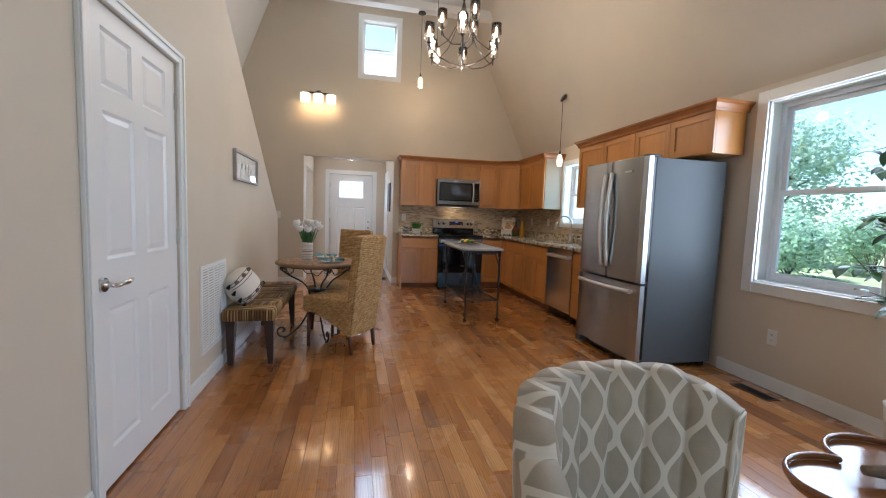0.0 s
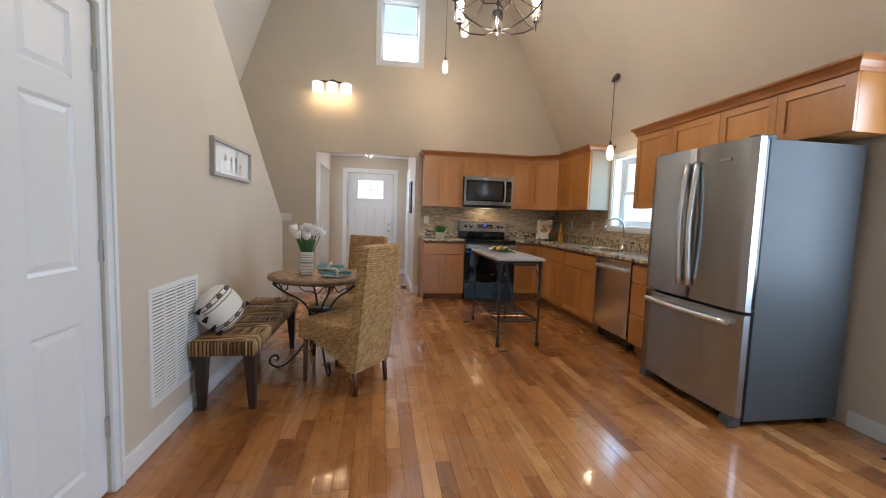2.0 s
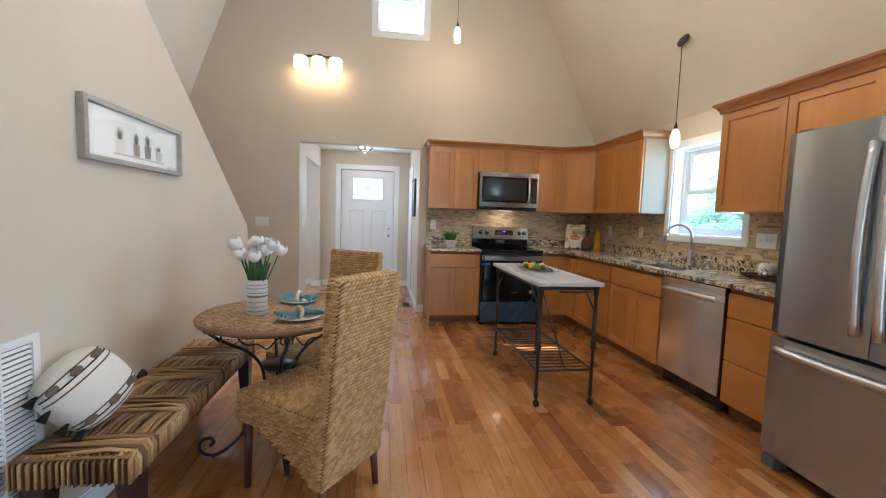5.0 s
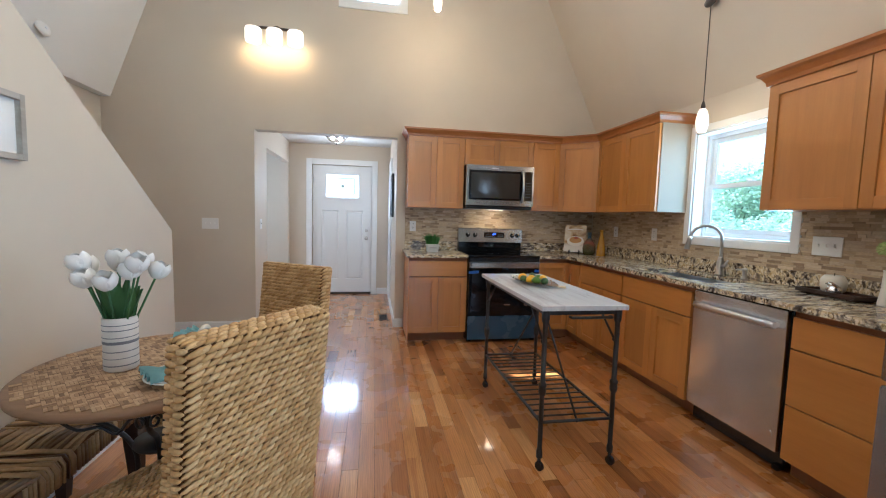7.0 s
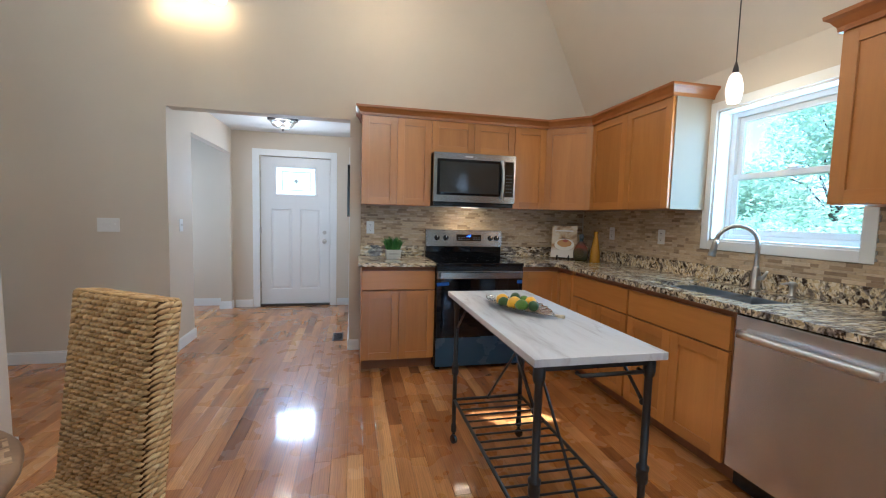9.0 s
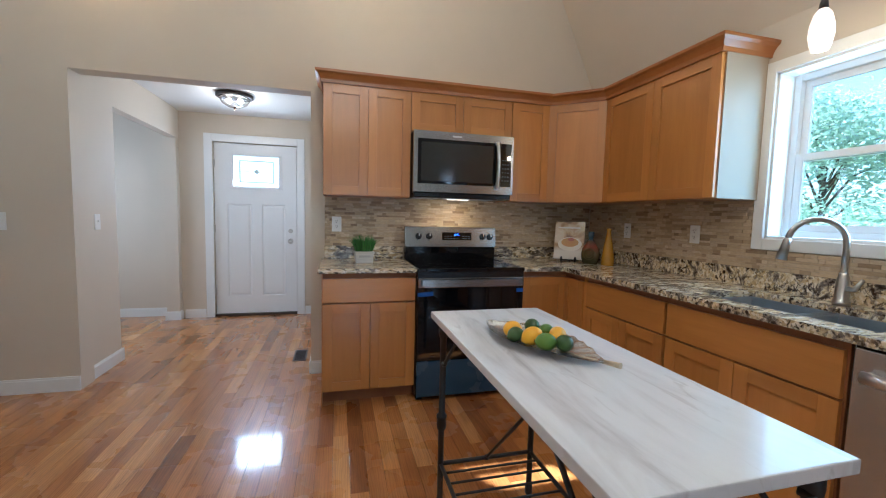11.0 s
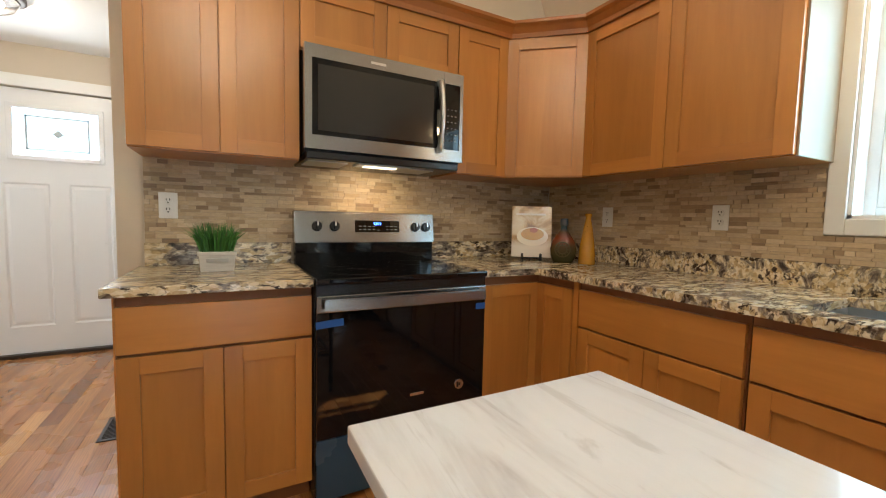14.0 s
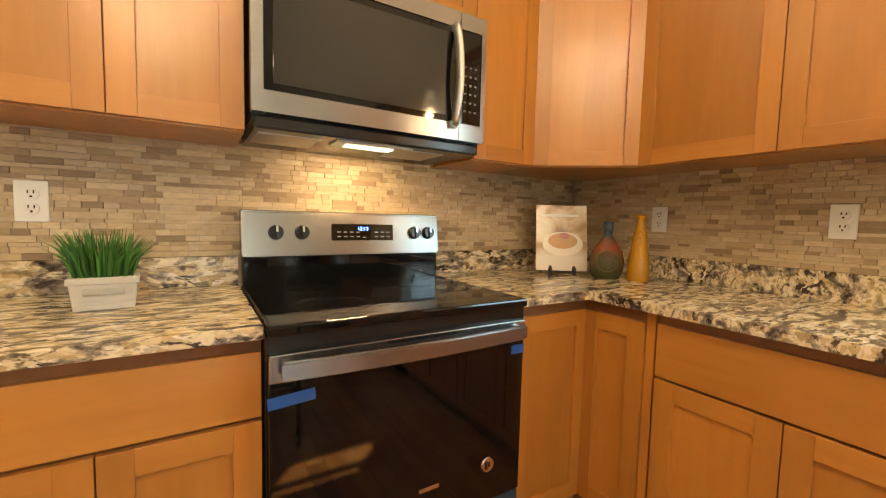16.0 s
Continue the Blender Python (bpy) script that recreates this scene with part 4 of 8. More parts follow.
lettering("clock", "12:12", 0.020, DIGIT, rng, on_panel(0.425, 1.118) @ pose(0, -0.0035, 0, 90, 0, 0), "blue clock digits")
PRINT = painted("grey_print", (0.13, 0.13, 0.135), 0.5, 50, 0)
for u in (0.33, 0.355, 0.38, 0.405, 0.43, 0.48, 0.505, 0.53):
    for z in ((1.088, 1.105) if u != 0.43 else (1.085,)):
        part("label_mark", boxes((-0.007, 0.007, -0.0032, -0.0022, -0.0022, 0.0022)), PRINT, rng, "", on_panel(u, z))
# oven door and drawer
part("front_rim", boxes((RX0, RX1, 6.745, 6.765, 0.835, 0.893), bevel=0.003), BLACK, rng)
door = part("oven_door", boxes((RX0 + 0.003, RX1 - 0.003, 6.738, 6.765, 0.285, 0.845), bevel=0.004), BLACKGLASS, rng, "black glass oven door")
part("door_trim", boxes((RX0 + 0.003, RX1 - 0.003, 6.733, 6.745, 0.785, 0.850), bevel=0.003), STEELH, door, "stainless band")
bm = bmesh.new()
bow = [(RX0 + 0.025 + (RX1 - RX0 - 0.05) * k / 12, 6.700 - 0.016 * math.sin(math.pi * k / 12)) for k in range(13)]
prism(bm, bow + [(x, y + 0.014) for x, y in reversed(bow)], "z", 0.797, 0.842)
bmesh.ops.bevel(bm, geom=[e for e in bm.edges if abs(e.verts[0].co.z - e.verts[1].co.z) < 1e-5], offset=0.005, segments=2, affect="EDGES")
box(bm, RX0 + 0.03, RX0 + 0.055, 6.70, 6.74, 0.80, 0.836, 0.003)
box(bm, RX1 - 0.055, RX1 - 0.03, 6.70, 6.74, 0.80, 0.836, 0.003)
part("oven_handle", bm, STEELH, door, "wide stainless handle")
part("vent_slots", boxes(*[(RX0 + 0.29 + 0.012 * k, RX0 + 0.298 + 0.012 * k, 6.731, 6.734, 0.838, 0.846) for k in range(18)]), BLACK, door)
for x, z, w2, a in ((RX0 + 0.052, 0.742, 0.105, -4), (RX1 - 0.03, 0.757, 0.05, 0)):
    part("tape", boxes((-w2 / 2, w2 / 2, -0.0015, 0, -0.014, 0.014)), BLUETAPE, door, "blue masking tape", pose(x, 6.7365, z, 0, a, 0))
bm = bmesh.new()
bmesh.ops.create_cone(bm, cap_ends=True, segments=24, radius1=0.024, radius2=0.022, depth=0.004, matrix=pose(RX1 - 0.135, 6.736, 0.405, 90, 0, 0))
bdg = part("badge", bm, SILVER, door, "round silver sticker")
bm = boxes((RX1 - 0.147, RX1 - 0.139, 6.732, 6.735, 0.393, 0.417), (RX1 - 0.135, RX1 - 0.129, 6.732, 6.735, 0.399, 0.413))
part("badge_mark", bm, BLACK, bdg)
part("maker_mark", boxes((RX0 + 0.39, RX0 + 0.455, 6.7365, 6.7385, 0.392, 0.404), bevel=0.001), SILVER, door)
part("drawer", boxes((RX0 + 0.003, RX1 - 0.003, 6.742, 6.765, 0.03, 0.278), bevel=0.004), BLUEFILM, rng, "drawer under dark blue protective film")
for x in (RX0 + 0.03, RX1 - 0.03):
    for y in (6.80, 7.30):
        part("foot", boxes((x - 0.02, x + 0.02, y - 0.02, y + 0.02, 0.0, 0.025)), BLACK, rng)

# ---- microwave over the range ----
mw = thing("microwave", "stainless over-the-range microwave with a dark window", "microwave")
MY = 6.985
MX0, MX1, MZ0, MZ1 = 1.216, 1.978, 1.438, 1.868
part("body", boxes((MX0 + 0.004, MX1 - 0.004, MY + 0.03, BACK - 0.012, MZ0 - 0.012, MZ1)), BLACK, mw)
xd = MX1 - 0.108
for nm, a, b2 in (("door_frame", MX0, xd - 0.001), ("control_frame", xd + 0.001, MX1)):
    gx0, gx1 = (a + 0.030, b2 - 0.004) if nm == "door_frame" else (a + 0.004, b2 - 0.018)
    fr = part(nm, boxes((a, gx0, MY, MY + 0.035, MZ0, MZ1), (gx1, b2, MY, MY + 0.035, MZ0, MZ1), (gx0, gx1, MY, MY + 0.035, MZ0, MZ0 + 0.058), (gx0, gx1, MY, MY + 0.035, MZ1 - 0.055, MZ1)), STEELH, mw, "brushed stainless")
    part("glass", boxes((gx0 - 0.001, gx1 + 0.001, MY + 0.004, MY + 0.03, MZ0 + 0.056, MZ1 - 0.053)), BLACKGLASS, fr, "black glass")
MESH = painted("microwave_window", (0.030, 0.028, 0.025), 0.08, 400, 0, 0.5)
part("window_screen", boxes((MX0 + 0.055, xd - 0.055, MY + 0.0015, MY + 0.006, MZ0 + 0.078, MZ1 - 0.078)), MESH, mw)
bm = bmesh.new()
tube(bm, [(xd - 0.026, MY - 0.012 - 0.030 * math.sin(math.pi * k / 12), MZ0 + 0.045 + (MZ1 - MZ0 - 0.10) * k / 12) for k in range(13)], 0.019, 10, True, 0.6)
for z in (MZ0 + 0.05, MZ1 - 0.06):
    box(bm, xd - 0.036, xd - 0.016, MY - 0.012, MY + 0.01, z - 0.012, z + 0.012)
part("handle", bm, HANDLE, mw, "curved stainless handle")
for r in range(6):
    for cc in range(3):
        part("key_mark", boxes((xd + 0.020 + cc * 0.022, xd + 0.029 + cc * 0.022, MY + 0.0025, MY + 0.005, MZ0 + 0.10 + r * 0.030, MZ0 + 0.106 + r * 0.030)), PRINT, mw)
part("maker_mark", boxes((1.50, 1.57, MY - 0.001, MY + 0.002, MZ1 - 0.036, MZ1 - 0.024), bevel=0.0005), CHROME, mw)
hood = part("hood_base", boxes((MX0 + 0.01, MX1 - 0.01, MY + 0.02, BACK - 0.03, MZ0 - 0.040, MZ0 - 0.004), bevel=0.006), BLACK, mw, "dark vent underside")
FILTER = metal("grease_filter", (0.42, 0.40, 0.38), 0.45)
for x in (1.33, 1.77):
    part("vent_filter", boxes((x - 0.09, x + 0.09, MY + 0.08, MY + 0.26, MZ0 - 0.044, MZ0 - 0.038), bevel=0.002), FILTER, hood)
part("lamp_plate", boxes((1.46, 1.72, MY + 0.05, MY + 0.15, MZ0 - 0.045, MZ0 - 0.038), bevel=0.002), FILTER, hood)
part("lamp_lens", boxes((1.50, 1.66, MY + 0.08, MY + 0.125, MZ0 - 0.049, MZ0 - 0.044), bevel=0.002), glowing("hood_lens", (1.0, 0.82, 0.55), 0.8), hood, "lit lamp lens")
lamp("hood_lamp", "AREA", (1.60, MY + 0.16, MZ0 - 0.055), 0.42, WARM, 0.16, (1.60, MY + 0.29, 0.9), 0.05)

# ---- dishwasher ----
dw = thing("dishwasher", "stainless dishwasher with a bar handle", "dishwasher")
DX = 2.335
part("tub", boxes((DX + 0.03, RIGHT - 0.03, 4.428, 5.056, 0.11, 0.875)), BLACK, dw)
part("door", boxes((DX, DX + 0.03, 4.436, 5.046, 0.115, 0.868), bevel=0.004), STEELB, dw, "brushed stainless door")
bm = bmesh.new()
tube(bm, [(DX - 0.028 - 0.012 * math.sin(math.pi * k / 12), 4.475 + 0.53 * k / 12, 0.785) for k in range(13)], 0.0165, 10, True, 1.2)
for y in (4.485, 4.995):
    box(bm, DX - 0.03, DX + 0.002, y - 0.012, y + 0.012, 0.774, 0.797, 0.002)
part("handle", bm, HANDLE, dw)
part("toe_panel", boxes((DX + 0.06, DX + 0.075, 4.44, 5.045, 0.01, 0.11)), BLACK, dw)
bm = bmesh.new()
bmesh.ops.create_cone(bm, cap_ends=True, segments=20, radius1=0.016, radius2=0.015, depth=0.003, matrix=pose(DX - 0.001, 4.475, 0.20, 0, 90, 0))
part("badge", bm, SILVER, dw)
part("foot", boxes((DX + 0.04, DX + 0.07, 4.45, 4.48, 0, 0.03)), BLACK, dw)

# ---- refrigerator ----
fr = thing("refrigerator", "stainless French-door refrigerator with bottom freezer drawer", "refrigerator")
FY0, FY1 = 3.005, 3.912
part("body", boxes((2.205, 2.885, FY0 + 0.008, FY1 - 0.008, 0.045, 1.765), bevel=0.006), FRIDGESIDE, fr, "grey textured steel case")


def fridge_door(name, y0, y1, z0, z1, bow):
    bm = bmesh.new()
    n = 10
    pts = [(2.172, y0)] + [(2.118 - bow * math.sin(math.pi * ((y0 + (y1 - y0) * k / n) - FY0) / (FY1 - FY0)) + (0.012 if k in (0, n) else 0), y0 + (y1 - y0) * k / n) for k in range(n + 1)] + [(2.172, y1)]
    prism(bm, pts, "z", z0, z1)
    bmesh.ops.bevel(bm, geom=[e for e in bm.edges if abs(e.verts[0].co.z - e.verts[1].co.z) < 1e-5 and e.verts[0].co.x < 2.16 and e.verts[1].co.x < 2.16], offset=0.006, segments=2, affect="EDGES")
    door = part(name, bm, STEEL, fr, "brushed stainless door")
    part("gasket", boxes((2.170, 2.207, y0 + 0.012, y1 - 0.012, z0 + 0.012, z1 - 0.012)), BLACK, door, "dark rubber gasket")
    return door


ym = (FY0 + FY1) / 2
d1 = fridge_door("door", FY0, ym - 0.002, 0.735, 1.775, 0.018)
d2 = fridge_door("door", ym + 0.002, FY1, 0.735, 1.775, 0.018)
d3 = fridge_door("freezer_drawer", FY0, FY1, 0.075, 0.715, 0.018)
for d, y in ((d1, ym - 0.045), (d2, ym + 0.045)):
    bm = bmesh.new()
    tube(bm, [(2.085 - 0.028 * math.sin(math.pi * k / 14), y, 0.83 + 0.84 * k / 14) for k in range(15)], 0.0185, 12, True, 1.0)
    for z in (0.84, 1.655):
        tube(bm, [(2.085, y, z), (2.118, y, z)], 0.012, 8)
    part("handle", bm, HANDLE, d, "curved bar handle")
bm = bmesh.new()
tube(bm, [(2.085 - 0.026 * math.sin(math.pi * k / 14), FY0 + 0.07 + (FY1 - FY0 - 0.14) * k / 14, 0.655) for k in range(15)], 0.0185, 12, True, 1.0)
for y in (FY0 + 0.08, FY1 - 0.08):
    tube(bm, [(2.085, y, 0.655), (2.118, y, 0.655)], 0.012, 8)
part("handle", bm, HANDLE, d3, "curved bar handle")
for y in (FY0 + 0.03, FY1 - 0.09):
    part("hinge_cover", boxes((2.14, 2.27, y, y + 0.06, 1.766, 1.792), bevel=0.006), FRIDGESIDE, fr)
    part("foot", boxes((2.105, 2.19, y - 0.015, y + 0.06, 0.012, 0.07), bevel=0.008), FRIDGESIDE, fr)
    part("roller", boxes((2.12, 2.16, y + 0.01, y + 0.03, 0.0, 0.02), bevel=0.003), PLASTIC, fr)
    part("rear_foot", boxes((2.80, 2.85, y, y + 0.04, 0.0, 0.05)), BLACK, fr)
part("base_grille", boxes((2.20, 2.22, FY0 + 0.05, FY1 - 0.05, 0.01, 0.06)), BLACK, fr)
part("maker_mark", boxes((2.101, 2.104, ym - 0.29, ym - 0.20, 1.655, 1.672)), CHROME, d1)

# ---- sink, tap, soap pump ----
sk = thing("sink", "undermount double-bowl stainless sink", "sink")
for y0, y1 in ((SY[0] - 0.004, SY[0] + 0.335), (SY[0] + 0.36, SY[1] + 0.004)):
    x0, x1, zb, zt = SX[0] - 0.004, SX[1] + 0.004, 0.70, CZ0 + 0.001
    bm = boxes((x0 - 0.003, x0, y0, y1, zb, zt), (x1, x1 + 0.003, y0, y1, zb, zt), (x0, x1, y0 - 0.003, y0, zb, zt), (x0, x1, y1, y1 + 0.003, zb, zt), (x0, x1, y0, y1, zb - 0.003, zb))
    bw = part("bowl", bm, SINKSTEEL, sk)
    bm = bmesh.new()
    lathe(bm, [(0.045, 0.0), (0.045, 0.004), (0.03, 0.002)], ((x0 + x1) / 2, (y0 + y1) / 2, zb + 0.0005), 20)
    part("drain", bm, CHROME, bw)
part("divider", boxes((SX[0] - 0.004, SX[1] + 0.004, SY[0] + 0.332, SY[0] + 0.363, 0.86, 0.878), bevel=0.004), SINKSTEEL, sk)
TX, TY = 2.862, 5.40
tap = thing("faucet", "brushed nickel gooseneck kitchen faucet", "faucet")
bm = bmesh.new()
lathe(bm, [(0.032, 0), (0.032, 0.012), (0.026, 0.02), (0.024, 0.10), (0.017, 0.13), (0.015, 0.14)], (TX, TY, CZ1), 20)
part("base", bm, NICKEL, tap)
bm = bmesh.new()
dirv = Vector((-0.80, 0.60, 0)).normalized()
arc = [Vector((TX, TY, CZ1 + 0.13)), Vector((TX, TY, CZ1 + 0.26))]
for k in range(1, 11):
    a = math.pi * k / 10 * 0.95
    arc.append(Vector((TX, TY, CZ1 + 0.27)) + dirv * (0.105 - 0.105 * math.cos(a)) + Vector((0, 0, 0.105 * math.sin(a))))
tube(bm, arc, 0.0125, 12)
part("spout", bm, NICKEL, tap)
bm = bmesh.new()
e = arc[-1]
tube(bm, [e, e + Vector((0, 0, -0.02)) + dirv * 0.004, e + Vector((0, 0, -0.10)) + dirv * 0.02], [0.014, 0.016, 0.021], 14)
part("spray_head", bm, NICKEL, tap)
bm = bmesh.new()
tube(bm, [(TX, TY, CZ1 + 0.07), (TX - 0.01, TY - 0.05, CZ1 + 0.075), (TX - 0.01, TY - 0.075, CZ1 + 0.12)], [0.014, 0.011, 0.007], 10)
part("lever", bm, NICKEL, tap)
sp = thing("soap_pump", "brushed nickel soap dispenser pump", "soap dispenser")
bm = bmesh.new()
lathe(bm, [(0.022, 0), (0.022, 0.008), (0.014, 0.015), (0.014, 0.055), (0.018, 0.06), (0.018, 0.075), (0.01, 0.08)], (2.868, 5.195, CZ1), 16)
part("base", bm, NICKEL, sp)
bm = bmesh.new()
tube(bm, [(2.868, 5.195, CZ1 + 0.072), (2.80, 5.20, CZ1 + 0.068)], 0.006, 8)
part("nozzle", bm, NICKEL, sp)

# ---- sockets and switches ----
def plate(name, axis, u, z, gang, kind, label):
    """A wall plate; axis y: on the back wall plane, axis x: on the right wall plane."""
    t = thing(name, label, "switch" if kind == "switch" else "outlet", group="wall plates")
    w, h = 0.072 + 0.046 * (gang - 1), 0.116
    t.matrix_basis = axis
    part("cover", boxes((u - w / 2, u + w / 2, -0.006, 0.0, z - h / 2, z + h / 2), bevel=0.0025), PLASTIC, t)
    for k in range(gang):
        c = u + (k - (gang - 1) / 2) * 0.046
        if kind == "switch":
            part("toggle", boxes((c - 0.005, c + 0.005, -0.016, -0.005, z - 0.004, z + 0.014), bevel=0.0015), PLASTIC, t)
            part("slot", boxes((c - 0.007, c + 0.007, -0.0066, -0.005, z - 0.015, z + 0.015)), PLASTIC, t)
        else:
            for dz in (-0.021, 0.021):
                bm = bmesh.new()
                bmesh.ops.create_cone(bm, cap_ends=True, segments=20, radius1=0.0175, radius2=0.0165, depth=0.004, matrix=pose(c, -0.007, z + dz, 90, 0, 0))
                r = part("receptacle", bm, PLASTIC, t)
                for dx in (-0.0062, 0.0062):
                    part("slot", boxes((c + dx - 0.0013, c + dx + 0.0013, -0.0098, -0.0088, z + dz + 0.001, z + dz + 0.010)), BLACK, r)
                part("ground_hole", boxes((c - 0.0026, c + 0.0026, -0.0098, -0.0088, z + dz - 0.010, z + dz - 0.005)), BLACK, r)
    return t


BP = pose(0, BACK - 0.0165, 0)
RP = pose(RIGHT - 0.0165, 0, 0, 0, 0, -90)
plate("wall_outlet", BP, 0.692, 1.185, 1, "outlet", "white duplex outlet on the stone backsplash")
plate("wall_outlet", RP, -6.245, 1.187, 1, "outlet", "white duplex outlet on the stone backsplash")
plate("wall_outlet", RP, -6.872, 1.187, 1, "outlet", "white duplex outlet near the corner of the backsplash")
plate("light_switch", RP, -4.73, 1.187, 3, "switch", "white triple switch plate under the cabinet")
plate("light_switch", pose(0, BACK, 0), -1.467, 1.162, 3, "switch", "white triple switch plate on the beige wall")
plate("light_switch", pose(-1.045, 0, 0, 0, 0, 90), 7.72, 1.16, 1, "switch", "white light switch in the hall")
plate("wall_outlet", pose(RIGHT, 0, 0, 0, 0, -90), -2.55, 0.40, 1, "outlet", "white outlet under the window")
# ---- woven dining chairs ----
SEAGRASS = woven("seagrass_rope", (0.44, 0.25, 0.08), (0.58, 0.35, 0.125), (0.70, 0.47, 0.215))
# Dark brown painted as shade between the strands; also colours the fruit stem scars.
SHADOWROPE = painted("weave_shade_and_scar", (0.16, 0.078, 0.028), 0.8, 80, 0.3, 0.2)
DARKWOOD = wood("espresso_wood", (0.022, 0.010, 0.006), (0.045, 0.020, 0.012), "z", 0.4, 1.0, 0.1, 0.0)
REDWOOD = wood("mahogany_leg", (0.07, 0.022, 0.010), (0.13, 0.045, 0.02), "z", 0.35, 1.0, 0.1, 0.2)
wr = random.Random(11)


def strand(bm, c, d, n, ln, wd, th):
    """One visible loop of rope: a short fat spindle lying on a surface."""
    s = d.cross(n)
    rings = []
    for q, k in ((-0.5, 0.35), (-0.22, 0.95), (0.22, 0.95), (0.5, 0.35)):
        p = c + d * (q * ln) + n * (th * (0.5 * k - 0.1))
        rings.append([bm.verts.new(p + s * (wd / 2 * k * math.cos(a)) + n * (th / 2 * k * math.sin(a))) for a in (0.0, 1.257, 2.513, 3.77, 5.027)])
    for a, b2 in zip(rings, rings[1:]):
        for k in range(5):
            bm.faces.new((a[k], a[(k + 1) % 5], b2[(k + 1) % 5], b2[k])).smooth = True
    bm.faces.new(rings[0][::-1])
    bm.faces.new(rings[-1])


def weave(bm, o, u, v, lu, lv, low=None, row=0.0165, step=0.0245):
    """Rows of rope along u, stacked along v, on the rectangle at o; low(x) cuts the lower edge."""
    u, v = u.normalized(), v.normalized()
    n = u.cross(v)
    rows, cols = max(1, round(lv / row)), max(1, round(lu / step))
    for r in range(rows):
        y = (r + 0.5) * lv / rows
        for k in range(cols):
            x = (k + 0.5 + (0.25 if r % 2 else -0.25)) * lu / cols
            x = min(max(x, 0.017), lu - 0.017)
            if low and y < low(x / lu):
                continue
            lean = 0.36 + wr.uniform(-0.06, 0.06)
            d = (u * math.cos(lean) + v * math.sin(lean)).normalized()
            jit = Vector((wr.uniform(-1, 1), wr.uniform(-1, 1), wr.uniform(-1, 1))) * 0.0007
            strand(bm, o + u * x + v * y + jit, d, n, step * wr.uniform(1.50, 1.66), lv / rows * wr.uniform(0.92, 1.04), 0.0105)


def woven_chair():
    c = thing("dining_chair", "high-backed dining chair woven of tan seagrass rope", "chair", group="chairs round the table")
    w, d = 0.385, 0.55
    X, Y, Z = Vector((1, 0, 0)), Vector((0, 1, 0)), Vector((0, 0, 1))
    # y: forwards from the back's rear face; the back leans a little
    up = Vector((0, -0.115, 1.0)).normalized()
    fw = Vector((0, 1.0, 0.115)).normalized()
    H, TH, SZ, ZB = 0.868, 0.068, 0.46, 0.165
    bm = bmesh.new()
    o = Vector((-w / 2, 0.02, ZB))
    m = Matrix(((1, 0, 0, o.x), (0, fw.y, up.y, o.y), (0, fw.z, up.z, o.z), (0, 0, 0, 1)))
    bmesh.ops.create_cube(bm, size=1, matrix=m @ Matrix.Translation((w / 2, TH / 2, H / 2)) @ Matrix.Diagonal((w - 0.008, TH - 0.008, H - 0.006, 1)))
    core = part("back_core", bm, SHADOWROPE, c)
    bm = bmesh.new()
    weave(bm, o, X, up, w, H)
    weave(bm, o + X * w + fw * TH + up * (SZ - ZB), -X, up, w, H - (SZ - ZB))
    weave(bm, o + fw * TH, -fw, up, TH, H)
    weave(bm, o + X * w, fw, up, TH, H)
    weave(bm, o + up * H, X, fw, w, TH)
    tagged(part("backrest", bm, SEAGRASS, c, "tall rope-woven back"), "", "", "", "stuff")
    y0, y1 = 0.085, d
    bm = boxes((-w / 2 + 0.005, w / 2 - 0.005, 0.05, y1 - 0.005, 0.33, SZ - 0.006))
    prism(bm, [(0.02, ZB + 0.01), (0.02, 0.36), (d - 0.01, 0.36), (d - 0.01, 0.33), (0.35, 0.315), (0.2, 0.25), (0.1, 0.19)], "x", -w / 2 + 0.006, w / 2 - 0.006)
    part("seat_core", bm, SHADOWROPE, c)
    bm = bmesh.new()
    weave(bm, Vector((-w / 2, 0.04, SZ)), X, Y, w, y1 - 0.04)
    weave(bm, Vector((w / 2, y1, 0.325)), -X, Z, w, SZ - 0.325)

    def skirt(q):
        return 0.16 * min(1.0, q * 1.35) ** 0.8
    weave(bm, Vector((w / 2, 0.04, ZB)), Y, Z, y1 - 0.04, SZ - ZB, skirt)
    weave(bm, Vector((-w / 2, y1, ZB)), -Y, Z, y1 - 0.04, SZ - ZB, lambda q: skirt(1 - q))
    tagged(part("seat", bm, SEAGRASS, c, "rope-woven seat with a scooped apron"), "", "", "", "stuff")
    for sx in (-1, 1):
        for y, top in ((0.045, 0.22), (d - 0.04, 0.36)):
            bm = bmesh.new()
            x = sx * (w / 2 - 0.03)
            tube(bm, [(x + sx * 0.004, y - (0.02 if y < 0.1 else -0.004), 0.0), (x, y, top)], [0.019, 0.027], 4)
            part("leg", bm, REDWOOD, c)
    return c


def chair_pose(mx, my, dx, dy):
    """Back's middle at (mx, my), facing along (dx, dy)."""
    return pose(mx, my, 0, 0, 0, math.degrees(math.atan2(dy, dx)) - 90)


chair = woven_chair()
chair.matrix_basis = chair_pose(-0.056, 3.783, -0.79, 0.61)
copy_thing(chair, chair_pose(-0.163, 4.844, -0.55, -0.83))

